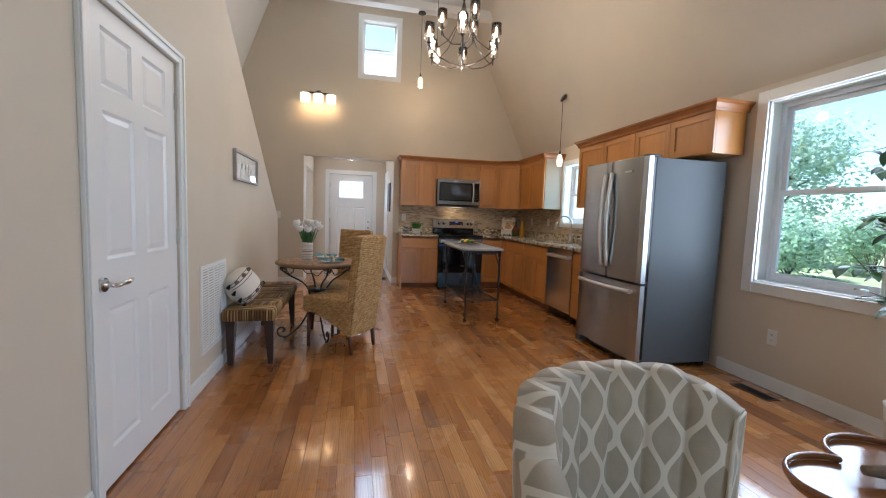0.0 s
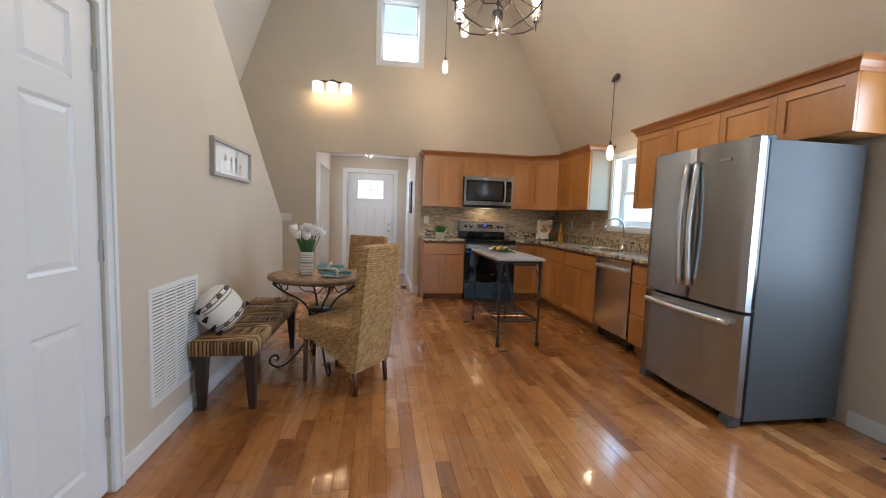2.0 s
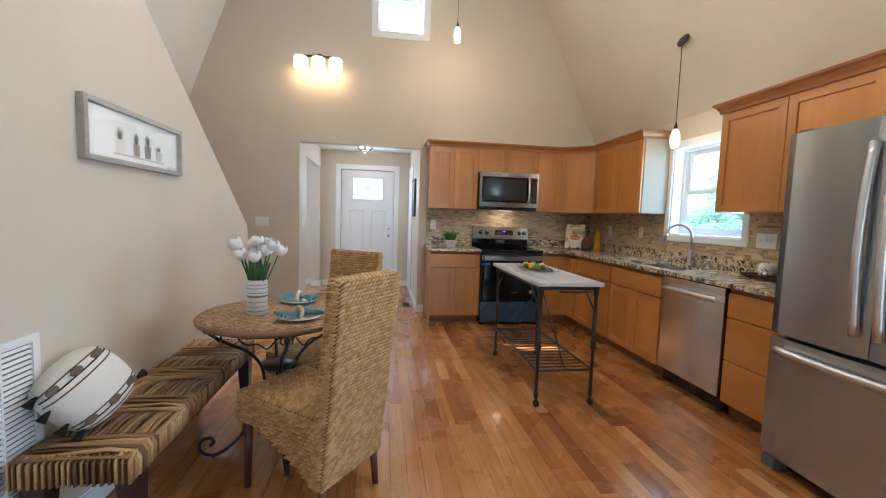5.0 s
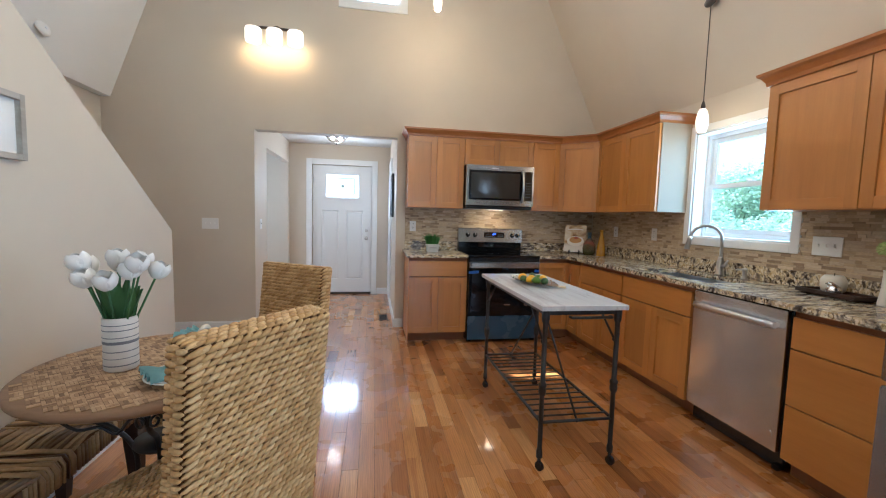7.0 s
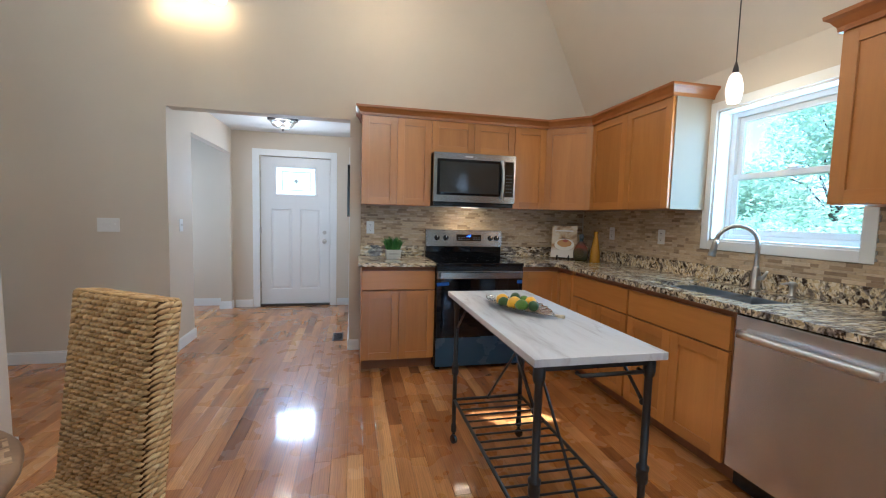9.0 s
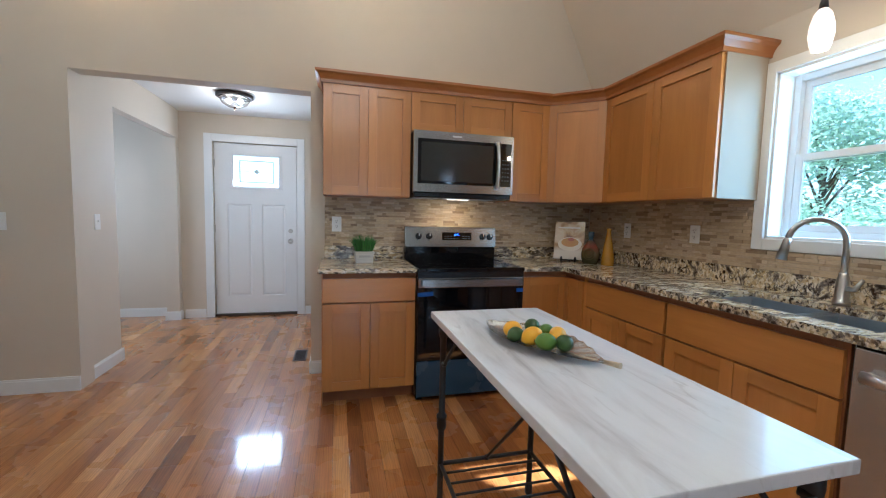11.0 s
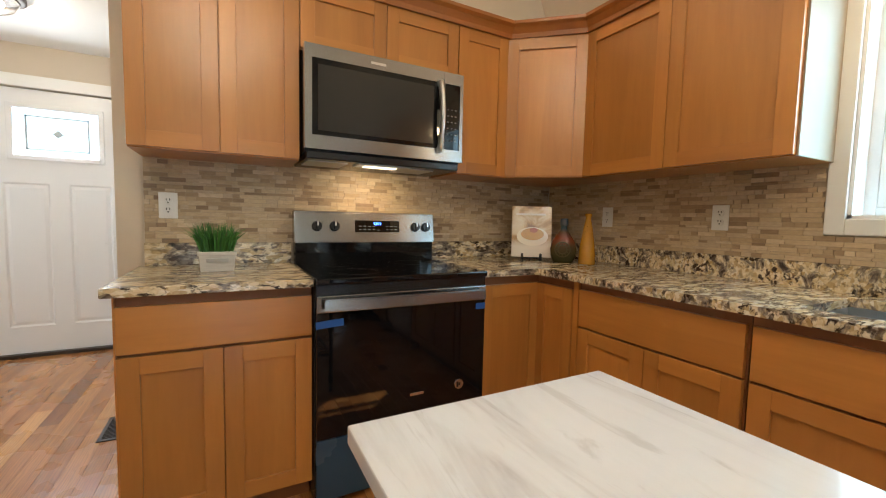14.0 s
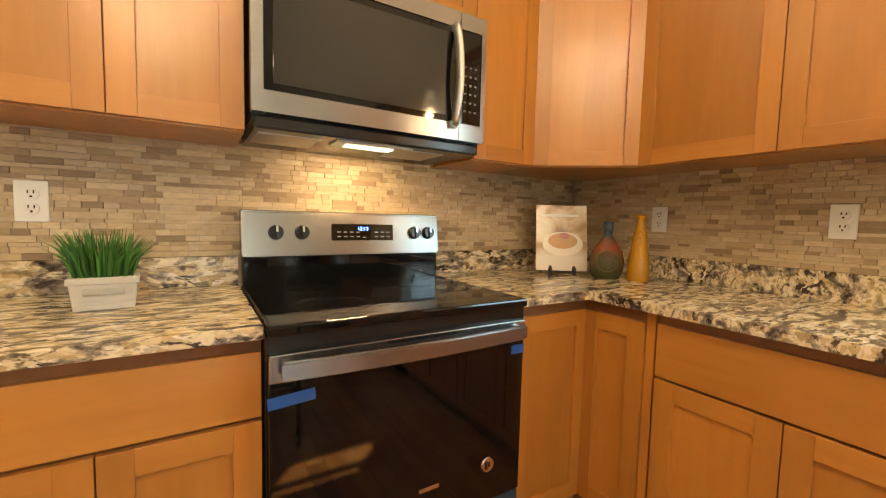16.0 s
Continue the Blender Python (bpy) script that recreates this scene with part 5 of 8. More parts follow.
# ---- bench ----
BANANA = woven("banana_leaf", (0.15, 0.078, 0.03), (0.38, 0.22, 0.085), (0.56, 0.37, 0.16))
bench = thing("bench", "long bench with a brown woven leaf seat", "bench")
X0, X1, Y0, Y1, ZT = -1.145, -0.775, 3.475, 4.79, 0.455
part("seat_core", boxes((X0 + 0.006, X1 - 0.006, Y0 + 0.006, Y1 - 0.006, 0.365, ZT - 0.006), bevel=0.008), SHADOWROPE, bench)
bm = bmesh.new()
br = random.Random(3)
y = Y0
alt = 0
while y < Y1 - 0.02:
    ln = min(0.165, Y1 - y)
    if alt % 2 == 0:
        k = 0.0
        while k < ln - 0.012:
            ww = br.uniform(0.013, 0.024)
            yy, s = y + k + ww / 2, br.uniform(-0.01, 0.01)
            tube(bm, [(X0 + 0.002, yy, 0.37), (X0, yy, 0.43), (X0 + 0.012, yy, ZT - 0.002), (X0 + 0.10, yy + s, ZT + 0.006 * math.sin(150 * yy)), (X1 - 0.10, yy - s, ZT + 0.006 * math.sin(150 * yy + 1.5)), (X1 - 0.012, yy, ZT - 0.002), (X1, yy, 0.43), (X1 - 0.002, yy, 0.37)], ww / 2, 6, True, 0.5)
            k += ww
    else:
        x = X0 + 0.01
        while x < X1 - 0.012:
            ww = br.uniform(0.014, 0.026)
            s = br.uniform(-0.012, 0.012)
            tube(bm, [(x + ww / 2, y - 0.01, ZT - 0.006), (x + ww / 2 + s, y + ln / 2, ZT + br.uniform(0.001, 0.005)), (x + ww / 2, y + ln + 0.01, ZT - 0.006)], ww / 2, 6, True, 0.5)
            x += ww
        for xs in (X0 + 0.001, X1 - 0.001):
            k = 0.0
            while k < ln - 0.01:
                ww = br.uniform(0.015, 0.026)
                tube(bm, [(xs, y + k + ww / 2, 0.37), (xs, y + k + ww / 2, ZT - 0.004)], ww / 2, 6, True, 0.5)
                k += ww
    y += ln
    alt += 1
for ye in (Y0, Y1):
    x = X0
    while x < X1 - 0.01:
        ww = br.uniform(0.014, 0.026)
        tube(bm, [(x + ww / 2, ye, 0.368), (x + ww / 2, ye, ZT - 0.008), (x + ww / 2, ye + (0.03 if ye == Y0 else -0.03), ZT)], ww / 2, 6, True, 0.5)
        x += ww
tagged(part("seat", bm, BANANA, bench, "plaited banana-leaf seat in mixed browns"), "", "", "", "stuff")
for x in (X0 + 0.045, X1 - 0.045):
    for yy in (Y0 + 0.075, Y1 - 0.075):
        bm = bmesh.new()
        sx = 0.012 if x > -1 else -0.006
        vs = [[bm.verts.new((x + sx * (1 - q) + a * r, yy + b2 * r, 0.37 * q)) for a, b2 in ((-1, -1), (1, -1), (1, 1), (-1, 1))] for q, r in ((0, 0.019), (1, 0.036))]
        for k in range(4):
            bm.faces.new((vs[0][k], vs[0][(k + 1) % 4], vs[1][(k + 1) % 4], vs[1][k]))
        bm.faces.new(vs[0][::-1])
        bm.faces.new(vs[1])
        bmesh.ops.recalc_face_normals(bm, faces=bm.faces[:])
        part("leg", bm, DARKWOOD, bench)

# ---- cushion on the bench ----
KNIT = painted("cream_knit", (0.78, 0.72, 0.63), 0.9, 350, 0.5, 0.2)
YARN = painted("black_yarn", (0.02, 0.017, 0.016), 0.9, 200, 0.3, 0.2)
GREYYARN = painted("taupe_yarn", (0.16, 0.12, 0.095), 0.9, 200, 0.3, 0.2)
nrm3 = Vector((0.80, -0.52, 0.30)).normalized()
rt = Vector((0, 0, 1)).cross(nrm3).normalized()
upv = nrm3.cross(rt)
spin = Matrix((rt, upv, nrm3)).transposed().to_4x4() @ Matrix.Rotation(radians(33), 4, "Z")
cushion = thing("throw_pillow", "cream knitted pillow with dark bands and tassels", "pillow", Matrix.Translation((-1.05, 3.695, 0.610)) @ spin)
HS = 0.130


def puff(u, v, lift=0.0):
    e = max(0.0, (1 - u * u) * (1 - v * v)) ** 0.42
    k = 1.06 - 0.24 * u * u * v * v
    return Vector((HS * u * k, HS * v * k, 0.115 * e + lift))


bm = bmesh.new()
N = 18
for sgn in (1, -1):
    g = [[None] * (N + 1) for _ in range(N + 1)]
    for i in range(N + 1):
        for j in range(N + 1):
            p = puff(2 * i / N - 1, 2 * j / N - 1)
            g[i][j] = bm.verts.new((p.x, p.y, sgn * p.z))
    for i in range(N):
        for j in range(N):
            f4 = (g[i][j], g[i + 1][j], g[i + 1][j + 1], g[i][j + 1])
            bm.faces.new(f4 if sgn > 0 else f4[::-1]).smooth = True
bmesh.ops.remove_doubles(bm, verts=bm.verts[:], dist=0.0004)
part("cover", bm, KNIT, cushion)
for v, mat, r in ((-0.78, GREYYARN, 0.0028), (-0.62, YARN, 0.0028), (-0.46, GREYYARN, 0.0028), (0.40, GREYYARN, 0.0028), (0.56, YARN, 0.0028), (0.74, GREYYARN, 0.0028)):
    bm = bmesh.new()
    tube(bm, [puff(-0.97 + 1.94 * k / 20, v, 0.001) for k in range(21)], r, 6, True, 0.7)
    part("band", bm, mat, cushion)
for v in (-0.54, 0.65):
    for u in (-0.66, -0.05, 0.58):
        p = puff(u, v, 0.006)
        bm = bmesh.new()
        bmesh.ops.create_icosphere(bm, subdivisions=2, radius=0.015, matrix=Matrix.Translation(p) @ Matrix.Diagonal((1.5, 1.0, 0.6, 1)))
        part("pompom", bm, GREYYARN if (u * 10) % 2 else YARN, cushion)
for sv in (-1, 1):
    for u in ((-0.80, -0.27, 0.27, 0.80) if sv < 0 else (-0.85,)):
        p = puff(sv * 0.93, u, 0.004)
        bm = bmesh.new()
        tube(bm, [p, p + Vector((sv * 0.012, 0, 0.002)), p + Vector((sv * 0.040, -0.006, 0.0))], [0.003, 0.008, 0.017], 7)
        part("tassel", bm, YARN, cushion, "black tassel")

# ---- round bistro table ----
TC = (-0.515, 4.325)
TABLEWOOD = woven("plaited_top", (0.19, 0.105, 0.05), (0.40, 0.25, 0.13), (0.55, 0.38, 0.22))
tb = thing("round_table", "round bistro table, plaited brown top on scrolled iron", "table")
bm = bmesh.new()
R = 0.395
lathe(bm, [(R - 0.01, 0.716), (R, 0.722), (R + 0.002, 0.738), (R - 0.006, 0.7445), (0.01, 0.7445)], (*TC, 0), 56)
part("tabletop", bm, wood("table_edge", (0.18, 0.095, 0.045), (0.33, 0.195, 0.10), "x", 0.45), tb)
bm = bmesh.new()
tr = random.Random(8)
s = 0.030
for i in range(-14, 15):
    for j in range(-14, 15):
        a = radians(38)
        cxp, cyp = i * s * 1.0, j * s * 1.0
        px, py = cxp * math.cos(a) - cyp * math.sin(a), cxp * math.sin(a) + cyp * math.cos(a)
        if math.hypot(px, py) > R - 0.024:
            continue
        ang2 = a + (math.pi / 2 if (i + j) % 2 else 0)
        for k in (-1, 0, 1):
            ox, oy = k * s / 3 * -math.sin(ang2), k * s / 3 * math.cos(ang2)
            m = Matrix.Translation((TC[0] + px + ox, TC[1] + py + oy, 0.7455 + tr.uniform(0, 0.0006))) @ Matrix.Rotation(ang2, 4, "Z") @ Matrix.Diagonal((s * 0.97, s / 3 * 0.9, 0.003, 1))
            bmesh.ops.create_cube(bm, size=1, matrix=m)
pl = part("plaiting", bm, TABLEWOOD, tb, "small basket-plaited strips")
tagged(pl, "", "", "", "stuff")
for k in range(4):
    a = radians(20 + 90 * k)
    dx, dy = math.cos(a), math.sin(a)

    def at(r, z, a2=0.0):
        return (TC[0] + r * dx, TC[1] + r * dy, z)
    bm = bmesh.new()
    pts = [at(0.345, 0.706), at(0.33, 0.66), at(0.25, 0.60), at(0.15, 0.54), at(0.085, 0.45), at(0.075, 0.34), at(0.10, 0.22), at(0.17, 0.11), at(0.25, 0.035), at(0.32, 0.012), at(0.375, 0.045), at(0.375, 0.095), at(0.335, 0.11), at(0.315, 0.08), at(0.335, 0.065)]
    sm = []
    for q in range(len(pts) - 1):
        p0, p1, p2, p3 = (Vector(pts[max(0, q - 1)]), Vector(pts[q]), Vector(pts[q + 1]), Vector(pts[min(len(pts) - 1, q + 2)]))
        for t2 in (0.0, 0.33, 0.66):
            sm.append(0.5 * ((2 * p1) + (p2 - p0) * t2 + (2 * p0 - 5 * p1 + 4 * p2 - p3) * t2 ** 2 + (3 * p1 - p0 - 3 * p2 + p3) * t2 ** 3))
    sm.append(Vector(pts[-1]))
    tube(bm, sm, 0.0085, 8)
    leg = part("leg", bm, IRON, tb, "S-scrolled iron leg")
    bm = bmesh.new()
    lathe(bm, [(0.010, 0.0), (0.013, 0.006), (0.008, 0.014)], at(0.315, 0.0), 10)
    part("foot", bm, IRON, leg)
    # apron scrolls between the legs
    bm = bmesh.new()
    a2 = a + radians(45)
    n2 = 15
    for sg in (-1, 1):
        sc = []
        for q in range(n2):
            ph = q / (n2 - 1)
            an = a2 + sg * (radians(42) - radians(34) * ph)
            rr = 0.345 - 0.05 * math.sin(math.pi * ph)
            sc.append((TC[0] + rr * math.cos(an), TC[1] + rr * math.sin(an), 0.70 - 0.055 * math.sin(math.pi * ph) + 0.012 * math.sin(4 * math.pi * ph)))
        tube(bm, sc, 0.0045, 6)
        c0 = Vector(sc[0])
        tube(bm, [c0 + Vector((0, 0, -0.02)) + 0.02 * Vector((math.cos(t3) * -math.sin(a2), math.cos(t3) * math.cos(a2), math.sin(t3))) * (1 - t3 / 14) for t3 in [0.5 * q for q in range(16)]], 0.004, 6)
    part("apron_scroll", bm, IRON, tb)
bm = bmesh.new()
tube(bm, [(TC[0] + 0.35 * math.cos(k * math.tau / 40), TC[1] + 0.35 * math.sin(k * math.tau / 40), 0.709) for k in range(41)], 0.0065, 6, False)
part("rim_ring", bm, IRON, tb)
bm = bmesh.new()
lathe(bm, [(0.085, 0.445), (0.09, 0.452), (0.09, 0.462), (0.02, 0.466)], (*TC, 0), 20)
part("collar", bm, IRON, tb)

# ---- vase with tulips ----
VX, VY = -0.61, 4.272
CERAMIC = painted("matt_ceramic", (0.76, 0.71, 0.65), 0.5, 150, 0.1)
BANDG = painted("grey_glaze", (0.20, 0.20, 0.22), 0.5, 150, 0.1)
vase = thing("vase", "cream ceramic vase with thin grey stripes", "vase")
bm = bmesh.new()
lathe(bm, [(0.044, 0.0), (0.050, 0.006), (0.050, 0.178), (0.047, 0.184), (0.045, 0.178), (0.045, 0.02)], (VX, VY, 0.7475), 28)
part("body", bm, CERAMIC, vase)
for z, h in ((0.020, 0.004), (0.045, 0.0025), (0.068, 0.0035), (0.095, 0.010), (0.116, 0.003), (0.140, 0.0035), (0.158, 0.003)):
    bm = bmesh.new()
    lathe(bm, [(0.0502, 0), (0.0508, h * 0.3), (0.0508, h * 0.7), (0.0502, h)], (VX, VY, 0.7475 + z), 28)
    part("stripe", bm, BANDG, vase)
bouquet = thing("tulips", "bunch of ten white tulips with green leaves", "flowers")
PETAL = painted("white_petal", (0.84, 0.81, 0.76), 0.55, 80, 0.1, 0.3)
STEM = painted("tulip_green", (0.05, 0.13, 0.035), 0.5, 60, 0.1)
fr2 = random.Random(21)
heads = [(-0.085, 0.02, 0.315), (-0.05, -0.05, 0.285), (0.0, 0.0, 0.345), (0.05, -0.04, 0.31), (0.085, 0.03, 0.30), (0.03, 0.06, 0.33), (-0.03, 0.06, 0.32), (0.075, -0.055, 0.335), (-0.075, -0.03, 0.335), (0.01, -0.07, 0.28)]
for hx, hy2, hz2 in heads:
    base = Vector((VX + hx * 0.2, VY + hy2 * 0.2, 0.80))
    top = Vector((VX + 1.15 * hx, VY + 1.15 * hy2, 0.760 + hz2))
    bm = bmesh.new()
    midp = (base + top) / 2 - Vector((hx * 0.12, hy2 * 0.12, 0.0))
    tube(bm, [base, midp, top], 0.0035, 6)
    part("stem", bm, STEM, bouquet)
    bm = bmesh.new()
    ax = (top - midp).normalized()
    rot = Vector((0, 0, 1)).rotation_difference(ax).to_matrix().to_4x4()
    for layer, (rr, hh, n3, tw) in enumerate(((0.030, 0.060, 3, 0.5), (0.035, 0.062, 3, 0.0))):
        for q in range(n3):
            a = math.tau * q / n3 + tw + fr2.random() * 0.3
            rows = []
            for i in range(6):
                tt = i / 5
                wd = 0.030 * math.sin(math.pi * (0.12 + 0.80 * tt)) ** 0.8
                rad = rr * math.sin(math.pi * (0.08 + 0.70 * tt)) ** 0.7
                row = []
                for j in (-1, -0.5, 0, 0.5, 1):
                    b3 = a + j * wd / 0.024
                    row.append(bm.verts.new(Matrix.Translation(top) @ rot @ Vector((rad * math.cos(b3), rad * math.sin(b3), hh * tt - 0.004 - 0.004 * abs(j) * tt))))
                rows.append(row)
            for r0, r1 in zip(rows, rows[1:]):
                for j in range(4):
                    bm.faces.new((r0[j], r0[j + 1], r1[j + 1], r1[j])).smooth = True
    part("blossom", bm, PETAL, bouquet)
for k in range(9):
    a = k * 0.7 + 0.3
    bm = bmesh.new()
    rows = []
    ln = fr2.uniform(0.15, 0.21)
    for i in range(7):
        tt = i / 6
        wd = 0.021 * math.sin(math.pi * min(1, 0.15 + 0.85 * tt)) + 0.001
        p = Vector((VX + math.cos(a) * (0.020 + 0.040 * tt ** 1.5), VY + math.sin(a) * (0.020 + 0.040 * tt ** 1.5), 0.90 + ln * tt - 0.03))
        sd = Vector((-math.sin(a), math.cos(a), 0))
        rows.append([bm.verts.new(p + sd * wd * j + Vector((math.cos(a), math.sin(a), 0)) * 0.008 * abs(j)) for j in (-1, 0, 1)])
    for r0, r1 in zip(rows, rows[1:]):
        for j in range(2):
            bm.faces.new((r0[j], r0[j + 1], r1[j + 1], r1[j])).smooth = True
    part("leaf", bm, STEM, bouquet)

# ---- plates with napkins ----
PORCELAIN = painted("porcelain", (0.78, 0.79, 0.76), 0.25, 40, 0)
AQUA = painted("aqua_cloth", (0.30, 0.52, 0.54), 0.85, 300, 0.3, 0.2)
TWINE = painted("ivory_ring", (0.70, 0.62, 0.48), 0.7, 150, 0.3)
for px, py, a in ((-0.375, 4.165, 40), (-0.455, 4.565, -15)):
    pl = thing("plate", "white plate with a darker rim on the table", "plate", pose(px, py, 0.7485, 0, 0, a), "place settings")
    bm = bmesh.new()
    lathe(bm, [(0.055, 0), (0.06, 0.003), (0.095, 0.012), (0.105, 0.016), (0.104, 0.019), (0.094, 0.016), (0.06, 0.007), (0.01, 0.006)], (0, 0, 0), 32)
    part("dish", bm, PORCELAIN, pl)
    nk = thing("napkin", "aqua cloth napkin gathered in an ivory ring", "napkin", pose(px, py, 0.7485, 0, 0, a), "place settings")
    bm = bmesh.new()
    n4 = 16
    rows = []
    for i in range(n4 + 1):
        tt = 2 * i / n4 - 1
        wd = 0.018 + 0.055 * abs(tt) ** 1.1
        rows.append([bm.verts.new((0.10 * tt, wd * (j / 6 - 1) , 0.016 + 0.016 * (1 + math.sin(j * 2.1 + 3 * tt)) * (0.4 + 0.6 * abs(tt)) + 0.012 * (1 - abs(tt)))) for j in range(13)])
    for r0, r1 in zip(rows, rows[1:]):
        for j in range(12):
            bm.faces.new((r0[j], r0[j + 1], r1[j + 1], r1[j])).smooth = True
    bmesh.ops.solidify(bm, geom=bm.faces[:], thickness=0.004)
    part("cloth", bm, AQUA, nk)
    bm = bmesh.new()
    tube(bm, [(0.0, 0.026 * math.cos(k * math.tau / 20), 0.036 + 0.024 * math.sin(k * math.tau / 20)) for k in range(21)], 0.011, 8, False)
    part("napkin_ring", bm, TWINE, nk)

# ---- kitchen cart ----
cart = thing("kitchen_cart", "marble-topped kitchen cart with black iron pipe frame", "cart")
KX0, KX1, KY0, KY1, KZ = 1.067, 1.538, 4.580, 5.708, 0.876
part("marble_top", boxes((KX0, KX1, KY0, KY1, KZ - 0.026, KZ), bevel=0.003), MARBLE, cart, "white marble slab with grey veins")
lx0, lx1, ly0, ly1 = KX0 + 0.042, KX1 - 0.028, KY0 + 0.05, KY1 - 0.05
zt = KZ - 0.027
for x in (lx0, lx1):
    for y in (ly0, ly1):
        bm = bmesh.new()
        lathe(bm, [(0.010, 0.062), (0.016, 0.068), (0.016, 0.10), (0.012, 0.115), (0.0125, 0.40), (0.018, 0.405), (0.020, 0.425), (0.018, 0.445), (0.021, 0.450), (0.021, 0.462), (0.013, 0.470), (0.0125, 0.775), (0.018, 0.785), (0.020, 0.80), (0.020, zt)], (x, y, 0), 14)
        leg = part("leg", bm, IRON, cart)
        bm = bmesh.new()
        bmesh.ops.create_cone(bm, cap_ends=True, segments=18, radius1=0.024, radius2=0.024, depth=0.016, matrix=pose(x, y - 0.008, 0.024, 0, 90, 25))
        tube(bm, [(x, y, 0.066), (x, y - 0.002, 0.045), (x, y - 0.008, 0.024)], 0.009, 6)
        part("caster", bm, BLACK, leg)
bm = boxes((lx0, lx1, ly0 - 0.01, ly0 + 0.01, zt - 0.028, zt), (lx0, lx1, ly1 - 0.01, ly1 + 0.01, zt - 0.028, zt), (lx0 - 0.01, lx0 + 0.01, ly0, ly1, zt - 0.028, zt), (lx1 - 0.01, lx1 + 0.01, ly0, ly1, zt - 0.028, zt))
part("apron", bm, IRON, cart)
zs = 0.255
bm = bmesh.new()
for a, b2 in (((lx0, ly0), (lx1, ly0)), ((lx0, ly1), (lx1, ly1)), ((lx0, ly0), (lx0, ly1)), ((lx1, ly0), (lx1, ly1))):
    tube(bm, [(*a, zs), (*b2, zs)], 0.0085, 8)
part("shelf_frame", bm, IRON, cart)
for k in range(15):
    y = ly0 + (ly1 - ly0) * (k + 1) / 16
    bm = bmesh.new()
    tube(bm, [(lx0, y, zs), (lx1, y, zs)], 0.0048, 6)
    part("shelf_rod", bm, IRON, cart)
xm = (lx0 + lx1) / 2
for a, b2 in (((xm, ly0, zs), (xm, ly0 + 0.55, zt - 0.02)), ((xm, ly1, zs), (xm, ly1 - 0.55, zt - 0.02)), ((lx0, ly0 + 0.02, zt - 0.17), (lx0, ly0 + 0.20, zt - 0.015)), ((lx0, ly1 - 0.02, zt - 0.17), (lx0, ly1 - 0.20, zt - 0.015)), ((lx1, ly0 + 0.02, zt - 0.17), (lx1, ly0 + 0.20, zt - 0.015))):
    bm = bmesh.new()
    tube(bm, [a, b2], 0.0065, 6)
    for e in (a, b2):
        bmesh.ops.create_icosphere(bm, subdivisions=2, radius=0.012, matrix=Matrix.Translation(e))
    part("brace", bm, IRON, cart)
bm = bmesh.new()
tube(bm, [(lx0 + 0.12, KY0 + 0.03, zt - 0.035), (lx0 + 0.12, KY0 + 0.005, zt - 0.035), (lx1 - 0.06, KY0 + 0.005, zt - 0.035), (lx1 - 0.06, KY0 + 0.03, zt - 0.035)], 0.0075, 8)
part("towel_bar", bm, IRON, cart)

# ---- leaf dish with lemons and limes ----
dish = thing("leaf_dish", "long silver leaf-shaped dish with ribbed sides", "dish")
A, B = Vector((1.204, 5.430)), Vector((1.369, 5.012))
ax2 = (B - A)
L = ax2.length
ax2.normalize()
sd2 = Vector((ax2.y, -ax2.x)) * -1
bm = bmesh.new()
NI, NJ = 96, 14
rows = []
for i in range(NI + 1):
    tt = i / NI
    wd = 0.108 * math.sin(math.pi * tt ** 0.95) ** 0.9 * (1 - 0.10 * tt) + 0.002
    row = []
    for j in range(NJ + 1):
        q = 2 * j / NJ - 1
        ph = (tt - 0.20 * abs(q)) * 62
        z = KZ + 0.006 + 0.024 * abs(q) ** 2.2 * math.sin(math.pi * min(1, tt + 0.08)) ** 0.5 + 0.0019 * math.sin(ph) * (0.35 + abs(q)) + 0.016 * tt ** 6 + 0.012 * (1 - tt) ** 6
        w2 = wd * (1 + 0.008 * math.sin(ph))
        p = A + ax2 * (L * tt) + sd2 * (w2 * q)
        row.append(bm.verts.new((p.x, p.y, z)))
    rows.append(row)
for r0, r1 in zip(rows, rows[1:]):
    for j in range(NJ):
        bm.faces.new((r0[j], r0[j + 1], r1[j + 1], r1[j])).smooth = True
bmesh.ops.solidify(bm, geom=bm.faces[:], thickness=0.003)
part("bowl", bm, SILVER, dish)
bm = bmesh.new()
e0 = A + ax2 * (L * 0.97)
e1 = B + ax2 * 0.040
tube(bm, [(e0.x, e0.y, KZ + 0.018), (e1.x, e1.y, KZ + 0.022)], [0.006, 0.008], 8)
tube(bm, [(*(A + ax2 * (L * tt)), KZ + 0.0075 + 0.010 * tt ** 4) for tt in (0.05, 0.3, 0.6, 0.8, 0.98)], 0.003, 6)
part("stalk", bm, metal("brass_stalk", (0.60, 0.50, 0.35), 0.3), dish, "brassy leaf stalk")


def fruit_mat(name, a, b2, grain):
    m, n, l, b = material(name)
    v = coords(n, l)
    f = noise_tex(n, l, v, 9.0, 3)
    l.new(ramp(n, l, f, [(0.3, a), (0.7, b2)]), b.inputs["Base Color"])
    b.inputs["Roughness"].default_value = 0.34
    vo = n.new("ShaderNodeTexVoronoi")
    vo.inputs["Scale"].default_value = grain
    l.new(v, vo.inputs["Vector"])
    bump(n, l, b, vo.outputs["Distance"], 0.25, 0.002)
    return m


LEMON = fruit_mat("lemon_skin", (0.80, 0.39, 0.006), (0.86, 0.48, 0.012), 420)
LIME = fruit_mat("lime_skin", (0.028, 0.062, 0.012), (0.060, 0.115, 0.022), 420)
LIMEL = fruit_mat("light_lime_skin", (0.075, 0.165, 0.012), (0.14, 0.24, 0.025), 420)


